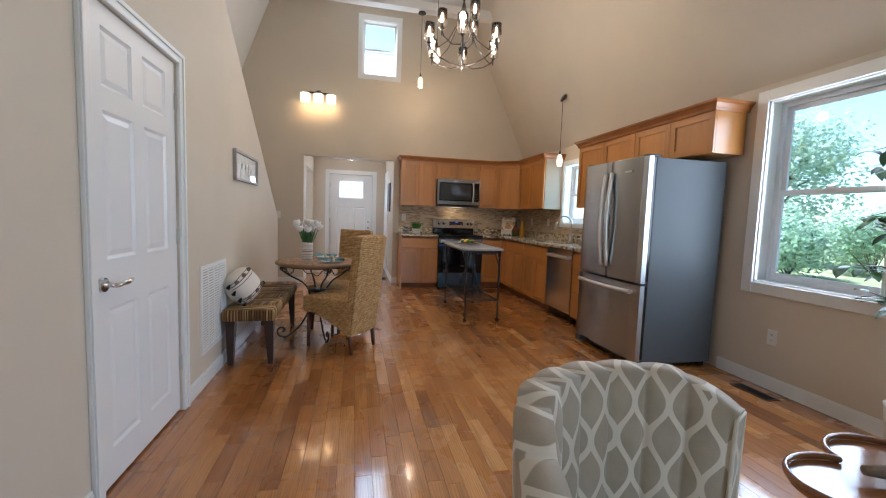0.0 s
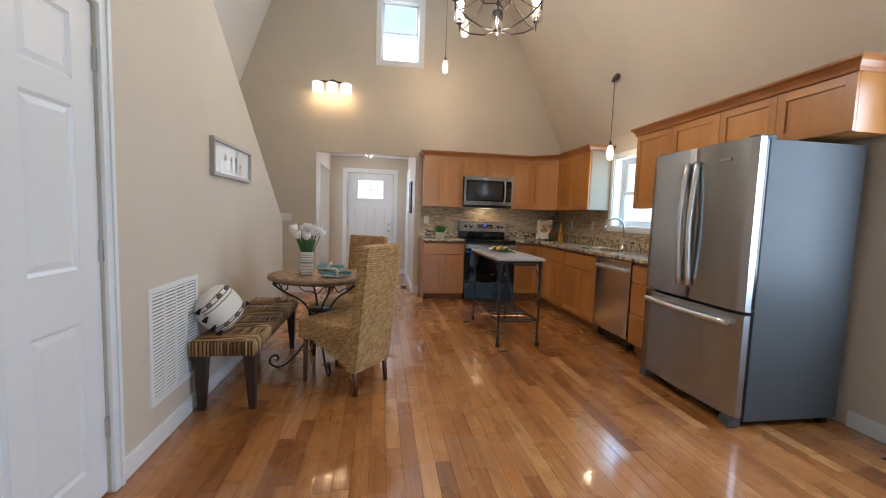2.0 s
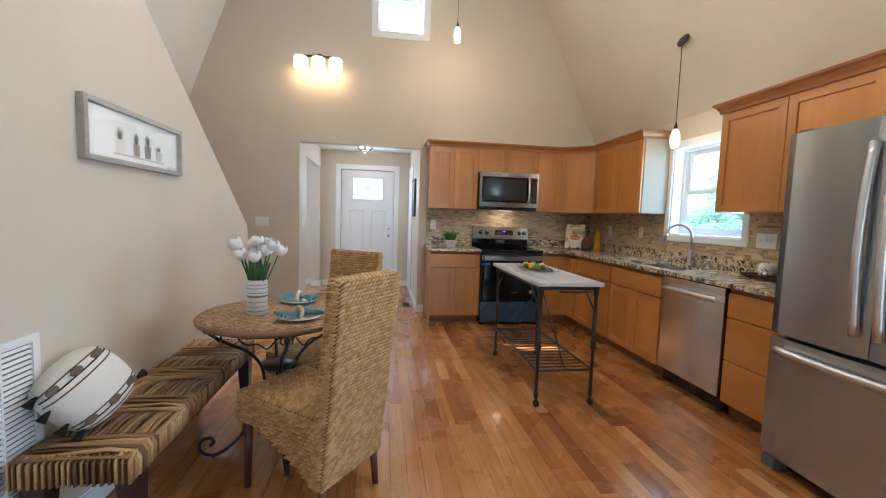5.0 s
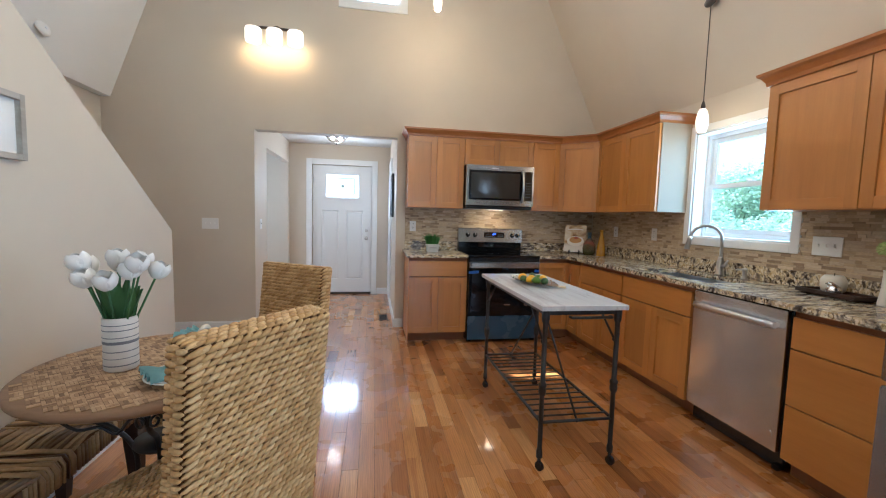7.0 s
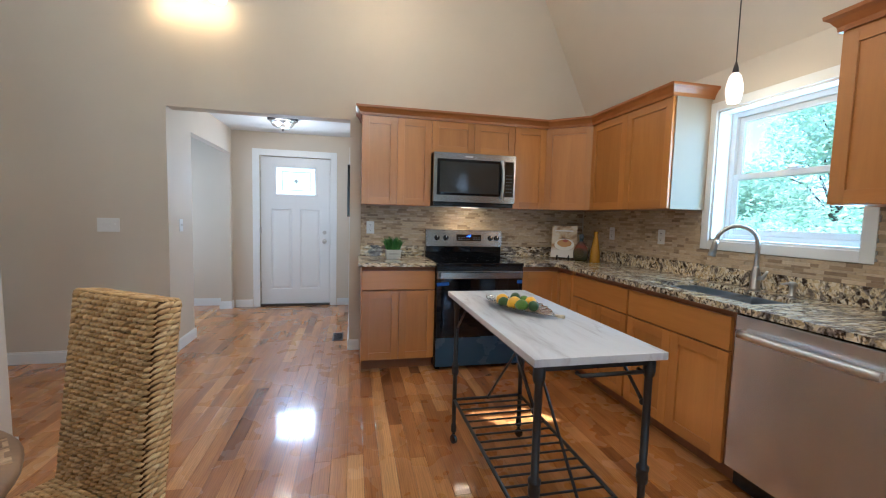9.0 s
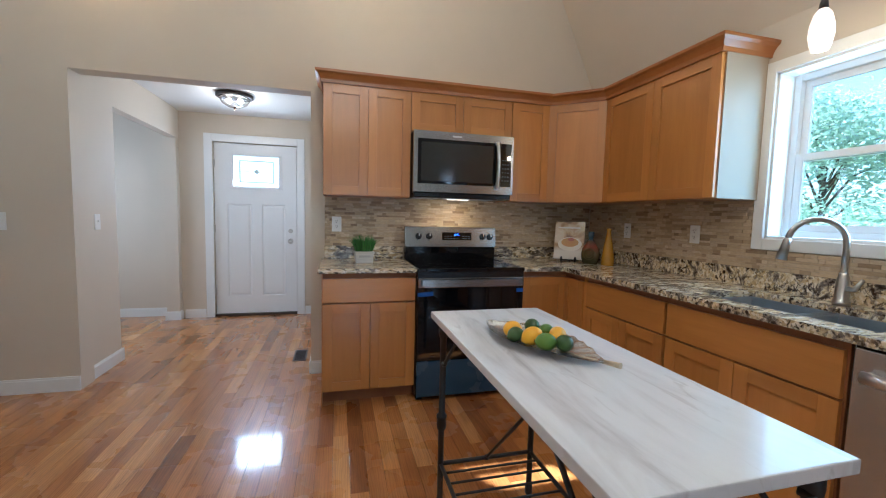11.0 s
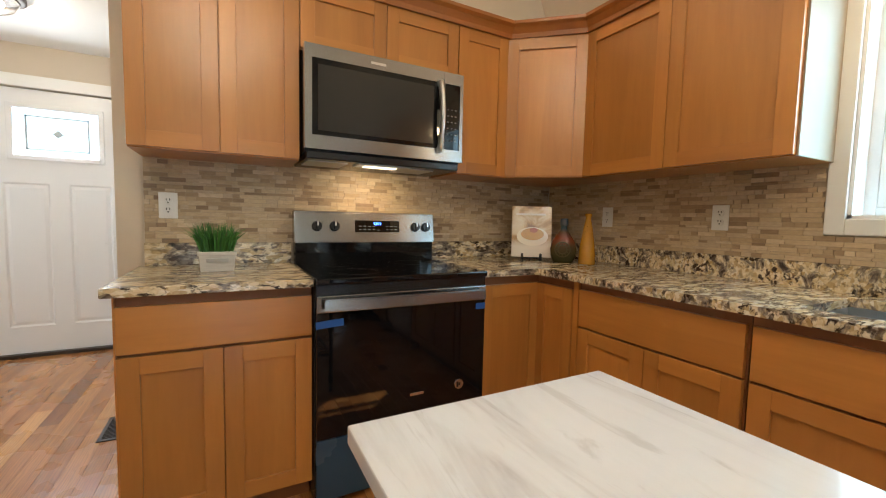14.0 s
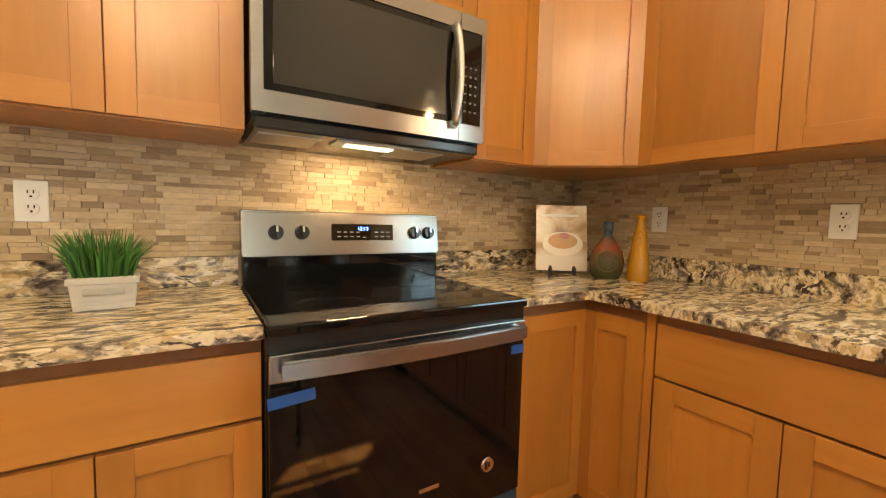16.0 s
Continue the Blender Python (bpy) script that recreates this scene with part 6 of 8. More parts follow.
def fruit(name, label, cat, x, y, z, r, stretch, mat, rot):
    t = thing(name, label, cat, pose(x, y, z, *rot), "citrus fruit in the dish")
    bm = bmesh.new()
    n = 14
    prof = []
    for k in range(n + 1):
        a = math.pi * k / n
        tip = 0.10 * math.exp(-((a / 0.28) ** 2)) + 0.06 * math.exp(-(((math.pi - a) / 0.25) ** 2))
        prof.append((r * math.sin(a), r * stretch * -math.cos(a) * (1 + tip)))
    lathe(bm, prof, (0, 0, 0), 24)
    part("skin", bm, mat, t)
    bm = bmesh.new()
    lathe(bm, [(0.0045, -r * stretch * 1.10), (0.0035, -r * stretch * 1.105 - 0.001)], (0, 0, 0), 8)
    part("stem_scar", bm, SHADOWROPE, t)
    return t


def dish_at(tt, q):
    p = A + ax2 * (0.010 + 0.384 * tt) + sd2 * q
    return p.x, p.y


FZ = KZ + 0.012
for tt, q, z, r, st, kind, rot in ((0.30, -0.022, 0.034, 0.034, 1.16, "lemon", (70, 20, 30)), (0.50, -0.026, 0.034, 0.035, 1.18, "lemon", (60, -10, 80)), (0.60, 0.040, 0.036, 0.034, 1.15, "lemon", (80, 10, 140)),
                                  (0.36, 0.040, 0.042, 0.030, 1.12, "dark", (75, 0, 10)), (0.395, -0.050, 0.032, 0.029, 1.10, "dark", (60, 30, 60)), (0.475, 0.050, 0.036, 0.028, 1.1, "lime", (80, 0, 100)),
                                  (0.645, -0.036, 0.034, 0.033, 1.16, "lime", (85, 0, 50)), (0.725, 0.004, 0.032, 0.031, 1.14, "dark", (80, 20, 0))):
    x, y = dish_at((0.3 + (tt - 0.3) * 0.92) / 0.85, q)
    x, y, r, z = x - 0.006, y - 0.002, r * 0.76, z - 0.009
    if kind == "lemon":
        fruit("lemon", "ripe yellow lemon lying in the silver dish", "lemon", x, y, FZ + z, r, st, LEMON, rot)
    elif kind == "lime":
        fruit("lime", "bright green lime lying in the silver dish", "lime", x, y, FZ + z, r, st, LIMEL, rot)
    else:
        fruit("lime", "dark green lime lying in the silver dish", "lime", x, y, FZ + z, r, st, LIME, rot)
# ---- lights of the house ----
OPAL = glowing("opal_shade", (1.0, 0.80, 0.52), 0.34)
BULB = glowing("lamp_bulb", (1.0, 0.80, 0.55), 3.0)
SEEDED = clear_glass("seeded_glass", (1.0, 0.99, 0.97), 0.02)


def mini_pendant(x, y, zb, zc, label, tilt=0.0, power=3.0):
    p = thing("pendant_light", label, "pendant", group="mini pendants")
    bm = bmesh.new()
    lathe(bm, [(0.028, 0.0), (0.036, 0.02), (0.043, 0.06), (0.041, 0.10), (0.030, 0.145), (0.016, 0.165)], (x, y, zb), 24)
    part("shade", bm, OPAL, p, "lit ivory art-glass shade")
    bm = bmesh.new()
    lathe(bm, [(0.017, 0.163), (0.014, 0.19), (0.007, 0.215), (0.004, 0.225)], (x, y, zb), 14)
    part("socket", bm, BRONZE, p)
    bm = bmesh.new()
    tube(bm, [(x, y, zb + 0.22), (x, y, zc)], 0.0035, 6)
    part("cord", bm, BRONZE, p)
    bm = bmesh.new()
    lathe(bm, [(0.055, -0.006), (0.06, 0.0), (0.058, 0.016), (0.02, 0.022)], (0, 0, -0.016), 24)
    part("canopy", bm, BRONZE, p, "", pose(x, y, zc, 0, tilt, 0))
    lamp("pendant_lamp", "POINT", (x, y, zb - 0.03), power, WARM, 0.025)


mini_pendant(0.818, 6.70, 3.255, 4.40, "mini pendant with an ivory glass shade under the beam")
mini_pendant(0.805, 5.285, 3.155, TOP, "mini pendant with an ivory glass shade")
zc = 2.93
mini_pendant(2.63, 5.425, 1.985, zc, "mini pendant with an ivory glass shade over the sink", -64, 1.0)
structure("trim_beam", boxes((slope_l(4.46) - 0.02, slope_r(4.46) + 0.02, 6.60, 6.76, 4.405, 4.52)), CEIL, "white boxed tie beam", "trim")

ch = thing("chandelier", "bronze two-tier chandelier with clear glass shades", "chandelier")
CX, CY, CZ = 0.823, 4.07, 2.666
bm = bmesh.new()
lathe(bm, [(0.008, -0.012), (0.018, 0.0), (0.030, 0.012), (0.030, 0.030), (0.012, 0.045), (0.008, 0.06), (0.008, 0.20), (0.020, 0.21), (0.024, 0.225), (0.008, 0.24), (0.008, 0.62), (0.02, 0.64), (0.01, 0.67)], (CX, CY, CZ), 18)
part("stem", bm, BRONZE, ch)
bm = bmesh.new()
tube(bm, [(CX, CY, CZ + 0.66), (CX, CY, TOP - 0.01)], 0.006, 8)
lathe(bm, [(0.065, -0.022), (0.07, -0.012), (0.07, 0.0)], (CX, CY, TOP), 24)
part("chain", bm, BRONZE, ch)
for n5, rad, hz3, a0, z0 in ((6, 0.355, 0.155, 0.26, 0.02), (3, 0.205, 0.36, 0.80, 0.22)):
    for k in range(n5):
        a = a0 + k * math.tau / n5
        ca, sa = math.cos(a), math.sin(a)

        def pt(r, z):
            return (CX + r * ca, CY + r * sa, CZ + z)
        bm = bmesh.new()
        if n5 == 6:
            tube(bm, [pt(0.02, z0), pt(rad * 0.35, z0 - 0.005), pt(rad * 0.70, z0 + 0.035), pt(rad * 0.92, z0 + 0.085), pt(rad, hz3 - 0.01)], 0.006, 8)
            tube(bm, [pt(0.008, 0.60), pt(0.05, 0.42), pt(rad * 0.45, 0.22), pt(rad * 0.8, 0.12), pt(rad * 0.95, 0.10)], 0.0045, 6)
        else:
            tube(bm, [pt(0.01, z0), pt(rad * 0.5, z0 + 0.0), pt(rad * 0.9, z0 + 0.07), pt(rad, hz3 - 0.01)], 0.006, 8)
        arm = part("arm", bm, BRONZE, ch)
        bm = bmesh.new()
        lathe(bm, [(0.004, -0.065), (0.006, -0.05), (0.006, -0.01), (0.016, -0.004), (0.026, 0.004), (0.016, 0.012), (0.011, 0.03), (0.011, 0.055)], pt(rad, hz3), 12)
        part("socket", bm, BRONZE, arm)
        bm = bmesh.new()
        lathe(bm, [(0.018, 0.008), (0.042, 0.014), (0.048, 0.04), (0.048, 0.175), (0.0465, 0.175), (0.0465, 0.042), (0.040, 0.017), (0.018, 0.011)], pt(rad, hz3), 20)
        sh = part("shade", bm, SEEDED, arm, "clear seeded glass cylinder")
        sh.visible_shadow = False
        bm = bmesh.new()
        lathe(bm, [(0.006, 0.055), (0.011, 0.075), (0.012, 0.092), (0.008, 0.112), (0.002, 0.122)], pt(rad, hz3), 12)
        part("bulb", bm, BULB, arm, "lit filament bulb")
for a in (0.26, 0.26 + math.tau / 3, 0.26 + math.tau * 2 / 3):
    lamp("chandelier_lamp", "POINT", (CX + 0.355 * math.cos(a), CY + 0.355 * math.sin(a), CZ + 0.30), 4.4, (1.0, 0.80, 0.55), 0.05)
lamp("chandelier_lamp", "POINT", (CX, CY, CZ - 0.07), 3.0, (1.0, 0.80, 0.55), 0.05)

sc = thing("wall_sconce", "three-light bronze wall sconce with glowing shades", "sconce")
SCX, SCZ = -0.785, 3.10
bm = bmesh.new()
bmesh.ops.create_cone(bm, cap_ends=True, segments=28, radius1=0.062, radius2=0.055, depth=0.02, matrix=pose(SCX, BACK - 0.011, SCZ + 0.09, 90, 0, 0))
part("backplate", bm, BRONZE, sc)
bm = bmesh.new()
tube(bm, [(SCX, BACK - 0.01, SCZ + 0.09), (SCX, BACK - 0.10, SCZ + 0.085)], 0.012, 8)
tube(bm, [(SCX + 0.27 * q, BACK - 0.10, SCZ + 0.085 - 0.012 * q * q) for q in (-1, -0.5, 0, 0.5, 1)], 0.012, 8, True, 1.3)
part("bar", bm, BRONZE, sc)
SCG = glowing("sconce_glass", (1.0, 0.84, 0.58), 0.42)
for dx in (-0.205, 0.0, 0.205):
    bm = bmesh.new()
    lathe(bm, [(0.055, 0.0), (0.075, 0.006), (0.080, 0.03), (0.080, 0.125), (0.072, 0.14), (0.02, 0.145)], (SCX + dx, BACK - 0.11, SCZ - 0.075), 24)
    part("shade", bm, SCG, sc, "glowing frosted shade")
    lamp("sconce_lamp", "POINT", (SCX + dx, BACK - 0.13, SCZ - 0.12), 0.42, (1.0, 0.64, 0.28), 0.03)

fl2 = thing("ceiling_light", "bronze flush ceiling light with a clear ribbed bowl", "ceiling light")
FXc, FYc = -0.268, 8.52
bm = bmesh.new()
lathe(bm, [(0.15, -0.035), (0.165, -0.03), (0.165, -0.005), (0.15, 0.0)], (FXc, FYc, HZ), 36)
part("rim", bm, BRONZE, fl2)
bm = bmesh.new()
lathe(bm, [(0.012, -0.125), (0.06, -0.118), (0.11, -0.09), (0.135, -0.05), (0.14, -0.034), (0.137, -0.034), (0.132, -0.05), (0.107, -0.087), (0.058, -0.115), (0.012, -0.121)], (FXc, FYc, HZ), 36)
sh = part("bowl", bm, SEEDED, fl2, "clear ribbed glass bowl")
sh.visible_shadow = False
for dx in (-0.05, 0.05):
    bm = bmesh.new()
    bmesh.ops.create_uvsphere(bm, u_segments=14, v_segments=10, radius=0.026, matrix=pose(FXc + dx, FYc, HZ - 0.065))
    part("bulb", bm, BULB, fl2)
bm = bmesh.new()
lathe(bm, [(0.003, -0.150), (0.010, -0.140), (0.006, -0.13), (0.014, -0.122)], (FXc, FYc, HZ), 12)
part("finial", bm, BRONZE, fl2)
lamp("hall_lamp", "POINT", (FXc, FYc, HZ - 0.17), 1.9, (1.0, 0.80, 0.58), 0.012)

sd = thing("smoke_detector", "round white smoke detector on the slope", "smoke detector", pose(-2.283, 6.43, 2.655, 0, 90 - 20.5, 0))
bm = bmesh.new()
lathe(bm, [(0.065, 0.0), (0.068, 0.012), (0.055, 0.03), (0.03, 0.036), (0.01, 0.036)], (0, 0, 0), 28)
part("housing", bm, PLASTIC, sd)
bm = bmesh.new()
lathe(bm, [(0.012, 0.036), (0.012, 0.040), (0.004, 0.041)], (0.01, 0.0, 0), 12)
part("button", bm, VINYL, sd)

# ---- return-air grille ----
gr = thing("air_grille", "white louvred return-air grille low on the wall", "air vent")
gy0, gy1, gz0, gz1 = 3.108, 3.650, 0.225, 0.838
gx = LEFT + 0.0005
part("grille_frame", boxes((gx, gx + 0.010, gy0, gy0 + 0.028, gz0, gz1), (gx, gx + 0.010, gy1 - 0.028, gy1, gz0, gz1), (gx, gx + 0.010, gy0 + 0.028, gy1 - 0.028, gz0, gz0 + 0.028), (gx, gx + 0.010, gy0 + 0.028, gy1 - 0.028, gz1 - 0.028, gz1)), TRIM, gr)
# Flat grey sheet that stands in for the shade behind the slats.
part("duct_shade_sheet", boxes((gx, gx + 0.0015, gy0 + 0.02, gy1 - 0.02, gz0 + 0.02, gz1 - 0.02)), painted("duct_shadow", (0.22, 0.21, 0.20), 0.8, 40, 0), gr)
cw = (gy1 - gy0 - 0.056) / 4
slat = None
for c4 in range(4):
    yc = gy0 + 0.028 + (c4 + 0.5) * cw
    if c4:
        part("mullion", boxes((gx, gx + 0.009, yc - cw / 2 - 0.004, yc - cw / 2 + 0.004, gz0 + 0.028, gz1 - 0.028)), TRIM, gr)
    for k in range(30):
        z = gz0 + 0.036 + k * (gz1 - gz0 - 0.066) / 29.5
        if slat is None:
            slat = mesh_of("slat", boxes((-0.0055, 0.0055, -cw / 2 + 0.004, cw / 2 - 0.004, -0.0012, 0.0012)), TRIM)
        o = new("slat", slat)
        o.parent = gr
        o.matrix_basis = pose(gx + 0.005, yc, z, 0, 48, 0)

# ---- framed print of potted plants ----
pic = thing("framed_print", "grey-framed print of four small potted plants", "picture")
py0, py1, pz0, pz1 = 3.878, 4.665, 1.478, 1.738
px0 = LEFT + 0.001
FRAME = wood("grey_wash_frame", (0.30, 0.27, 0.23), (0.44, 0.41, 0.36), "y", 0.5)
part("frame", boxes((px0, px0 + 0.03, py0, py0 + 0.024, pz0, pz1), (px0, px0 + 0.03, py1 - 0.024, py1, pz0, pz1), (px0, px0 + 0.03, py0 + 0.024, py1 - 0.024, pz0, pz0 + 0.024), (px0, px0 + 0.03, py0 + 0.024, py1 - 0.024, pz1 - 0.024, pz1), bevel=0.002), FRAME, pic)
part("paper", boxes((px0, px0 + 0.008, py0 + 0.02, py1 - 0.02, pz0 + 0.02, pz1 - 0.02)), painted("paper", (0.56, 0.545, 0.51), 0.6, 200, 0.05), pic)
POTS = [painted("print_%s" % nm, c, 0.7, 90, 0) for nm, c in (("white", (0.50, 0.47, 0.42)), ("tan", (0.24, 0.17, 0.10)), ("grey", (0.12, 0.115, 0.12)), ("stone", (0.36, 0.33, 0.29)))]
SUCC = painted("print_green", (0.045, 0.075, 0.035), 0.7, 60, 0)
for k, (yc, w5, h5) in enumerate(((4.13, 0.075, 0.06), (4.255, 0.052, 0.055), (4.35, 0.058, 0.062), (4.45, 0.06, 0.05))):
    zb = pz0 + 0.058
    bm = bmesh.new()
    prism(bm, [(yc - w5 * 0.42, zb), (yc + w5 * 0.42, zb), (yc + w5 * 0.5, zb + h5), (yc - w5 * 0.5, zb + h5)], "x", px0 + 0.008, px0 + 0.0095)
    part("printed_pot", bm, POTS[k], pic)
    bm = bmesh.new()
    for q in range(9):
        a = math.pi * (q + 0.5) / 9
        prism(bm, [(yc + 0.006 * math.sin(a), zb + h5), (yc - 0.006 * math.sin(a), zb + h5 - 0.001), (yc + w5 * 0.62 * math.cos(a), zb + h5 + (0.055 if k != 3 else 0.025) * math.sin(a))], "x", px0 + 0.008, px0 + 0.0092 + q * 0.00005)
    part("printed_plant", bm, SUCC, pic)
part("printed_shadow", boxes((px0 + 0.008, px0 + 0.0085, 4.08, 4.50, pz0 + 0.046, pz0 + 0.056)), POTS[3], pic)
p = part("glazing", boxes((px0 + 0.014, px0 + 0.016, py0 + 0.022, py1 - 0.022, pz0 + 0.022, pz1 - 0.022)), clear_glass("picture_glass"), pic)
p.visible_shadow = False

hp = thing("framed_picture", "dark framed picture on the hall wall", "picture")
part("frame", boxes((0.470, 0.499, 7.93, 7.95, 1.28, 1.83), (0.470, 0.499, 8.33, 8.35, 1.28, 1.83), (0.470, 0.499, 7.95, 8.33, 1.28, 1.30), (0.470, 0.499, 7.95, 8.33, 1.81, 1.83)), BLACK, hp)
part("canvas", boxes((0.476, 0.498, 7.95, 8.33, 1.30, 1.81)), painted("dark_canvas", (0.05, 0.05, 0.055), 0.6, 60, 0.1), hp)

# ---- floor registers ----
for x0, x1, y0, y1 in ((0.33, 0.44, 7.70, 7.98), (2.72, 2.83, 2.36, 2.66)):
    v = thing("floor_register", "brown metal floor register set in the boards", "air vent", group="floor registers")
    part("frame", boxes((x0, x1, y0, y0 + 0.014, 0.0005, 0.005), (x0, x1, y1 - 0.014, y1, 0.0005, 0.005), (x0, x0 + 0.014, y0, y1, 0.0005, 0.005), (x1 - 0.014, x1, y0, y1, 0.0005, 0.005)), BRONZE, v)
    part("pan", boxes((x0 + 0.01, x1 - 0.01, y0 + 0.01, y1 - 0.01, 0.0004, 0.0014)), BLACK, v)
    for k in range(16):
        yy = y0 + 0.02 + k * (y1 - y0 - 0.04) / 15
        part("bar", boxes((x0 + 0.012, x1 - 0.012, yy - 0.003, yy + 0.003, 0.001, 0.0045)), BRONZE, v)

# ---- things on the worktop ----
WHITEWASH = wood("whitewashed_wood", (0.46, 0.43, 0.38), (0.66, 0.63, 0.57), "x", 0.7, 2.0)
pot = thing("planter_box", "whitewashed wooden planter box on the granite", "planter", pose(0.886, 7.118, CZ1, 0, 0, 4))
bm = bmesh.new()
b0, b1, h6 = (0.060, 0.036), (0.068, 0.042), 0.082
lo = [bm.verts.new((sx * b0[0], sy * b0[1], 0)) for sx, sy in ((-1, -1), (1, -1), (1, 1), (-1, 1))]
hi = [bm.verts.new((sx * b1[0], sy * b1[1], h6)) for sx, sy in ((-1, -1), (1, -1), (1, 1), (-1, 1))]
bm.faces.new(lo[::-1])
bm.faces.new(hi)
for k in range(4):
    bm.faces.new((lo[k], lo[(k + 1) % 4], hi[(k + 1) % 4], hi[k]))
bmesh.ops.bevel(bm, geom=bm.edges[:], offset=0.002, segments=1, affect="EDGES")
part("box", bm, WHITEWASH, pot)
part("rim", boxes((-0.071, 0.071, -0.045, 0.045, h6 - 0.016, h6 - 0.001), bevel=0.002), WHITEWASH, pot)
part("label_strip", boxes((-0.040, 0.040, -0.0445, -0.039, 0.040, 0.056), bevel=0.001), WHITEWASH, pot)
grass = thing("grass_plant", "tuft of bright green artificial grass in the planter", "plant", pose(0.886, 7.118, CZ1 + h6 - 0.004, 0, 0, 4))
bm = bmesh.new()
gr2 = random.Random(4)
for k in range(330):
    bx, by = gr2.uniform(-0.058, 0.058), gr2.uniform(-0.034, 0.034)
    ln = gr2.uniform(0.075, 0.135)
    dx, dy = bx * gr2.uniform(0.3, 1.1) + gr2.uniform(-0.02, 0.02), by * 0.8 + gr2.uniform(-0.02, 0.02)
    a = gr2.uniform(0, math.pi)
    wv = Vector((math.cos(a), math.sin(a), 0)) * 0.0028
    b3, m3, t3 = Vector((bx, by, 0)), Vector((bx + dx * 0.35, by + dy * 0.35, ln * 0.55)), Vector((bx + dx, by + dy, ln * (1 - abs(dx) * 2.5)))
    v1, v2, v3, v4, v5 = (bm.verts.new(q) for q in (b3 - wv, b3 + wv, m3 + wv, m3 - wv, t3))
    bm.faces.new((v1, v2, v3, v4))
    bm.faces.new((v4, v3, v5))
part("grass_blade", bm, leafy("grass_blade", (0.018, 0.085, 0.012), (0.075, 0.24, 0.035)), grass)

def photo_print():
    """A cream cover: blurred kitchen photograph above, pale cloth below."""
    m, n, l, b = material("cover_photo")
    v = coords(n, l)
    sep = n.new("ShaderNodeSeparateXYZ")
    l.new(v, sep.inputs[0])
    f = noise_tex(n, l, v, 9.0, 4, 0.55, 0.6)
    photo = ramp(n, l, f, [(0.38, (0.16, 0.085, 0.04)), (0.48, (0.40, 0.25, 0.12)), (0.56, (0.58, 0.46, 0.30)), (0.68, (0.64, 0.56, 0.43))])
    low = ramp(n, l, sep.outputs[2], [(0.06, (1, 1, 1)), (0.10, (0, 0, 0))])
    l.new(mix(n, l, low, photo, (0.66, 0.60, 0.52)), b.inputs["Base Color"])
    b.inputs["Roughness"].default_value = 0.22
    return m


easel = thing("book_easel", "small black scrolled book easel", "easel", pose(2.585, 7.145, CZ1, 0, 0, -36))
bm = bmesh.new()
for sx in (-0.055, 0.055):
    tube(bm, [(sx, -0.045, 0.0), (sx, -0.05, 0.022), (sx, -0.038, 0.035), (sx, -0.018, 0.012), (sx * 0.7, 0.0, 0.03), (sx * 0.25, 0.03, 0.16)], 0.0085, 6)
    tube(bm, [(sx, -0.02, 0.012), (sx, -0.03, 0.0)], 0.005, 6)
tube(bm, [(-0.06, -0.02, 0.014), (0.06, -0.02, 0.014)], 0.005, 6)
tube(bm, [(0.0, 0.03, 0.15), (0.0, 0.075, 0.0)], 0.005, 6)
part("stand", bm, IRON, easel)
book = thing("cookbook", "cookbook with a food photograph propped on an easel", "book", pose(2.585, 7.145, CZ1 + 0.017, 0, 0, -36) @ pose(0, -0.024, 0, -13, 0, 0) @ Matrix.Scale(1.12, 4))
part("pages", boxes((-0.105, 0.105, -0.001, 0.016, 0.003, 0.283)), painted("page_edges", (0.72, 0.68, 0.6), 0.8, 200, 0), book)
part("cover", boxes((-0.108, 0.108, -0.004, -0.001, 0.0, 0.286), bevel=0.001), photo_print(), book, "glossy cover")
bm = bmesh.new()
for r, yb, zb, zoff, sy2 in ((0.085, -0.0052, 0.115, 0, 0.62),):
    vs = [bm.verts.new((0.005 + r * math.cos(k * math.tau / 32), yb, zb + r * sy2 * math.sin(k * math.tau / 32))) for k in range(32)]
    bm.faces.new(vs)
part("printed_plate", bm, painted("print_cream", (0.70, 0.64, 0.54), 0.25, 40, 0), book)
bm = bmesh.new()
vs = [bm.verts.new((0.005 + 0.062 * math.cos(k * math.tau / 24), -0.0056, 0.128 + 0.034 * math.sin(k * math.tau / 24))) for k in range(24)]
bm.faces.new(vs)
part("printed_food", bm, painted("print_ochre", (0.40, 0.20, 0.05), 0.25, 60, 0, 0.5, 0.4), book)
bm = bmesh.new()
vs = [bm.verts.new((0.012 + 0.022 * math.cos(k * math.tau / 20), -0.0060, 0.150 + 0.014 * math.sin(k * math.tau / 20))) for k in range(20)]
bm.faces.new(vs)
part("printed_garnish", bm, painted("print_red", (0.30, 0.08, 0.04), 0.25, 60, 0), book)
part("title_bar", boxes((-0.085, 0.075, -0.0058, -0.0045, 0.235, 0.245)), painted("print_title", (0.66, 0.62, 0.55), 0.3, 40, 0), book)

bt = thing("bottle", "brown carved glass flask with a round body", "bottle", pose(2.652, 6.94, CZ1, 0, 0, -50) @ Matrix.Scale(1.13, 4))
bm = bmesh.new()
n6 = 28
prof = [(0.040, 0.0), (0.050, 0.004), (0.062, 0.035), (0.066, 0.070), (0.056, 0.110), (0.030, 0.150), (0.016, 0.172), (0.014, 0.205), (0.018, 0.210), (0.018, 0.222), (0.010, 0.224)]
rings = [[bm.verts.new((r * math.cos(k * math.tau / n6), r * (0.52 if z < 0.17 else 1.0) * math.sin(k * math.tau / n6), z)) for k in range(n6)] for r, z in prof]
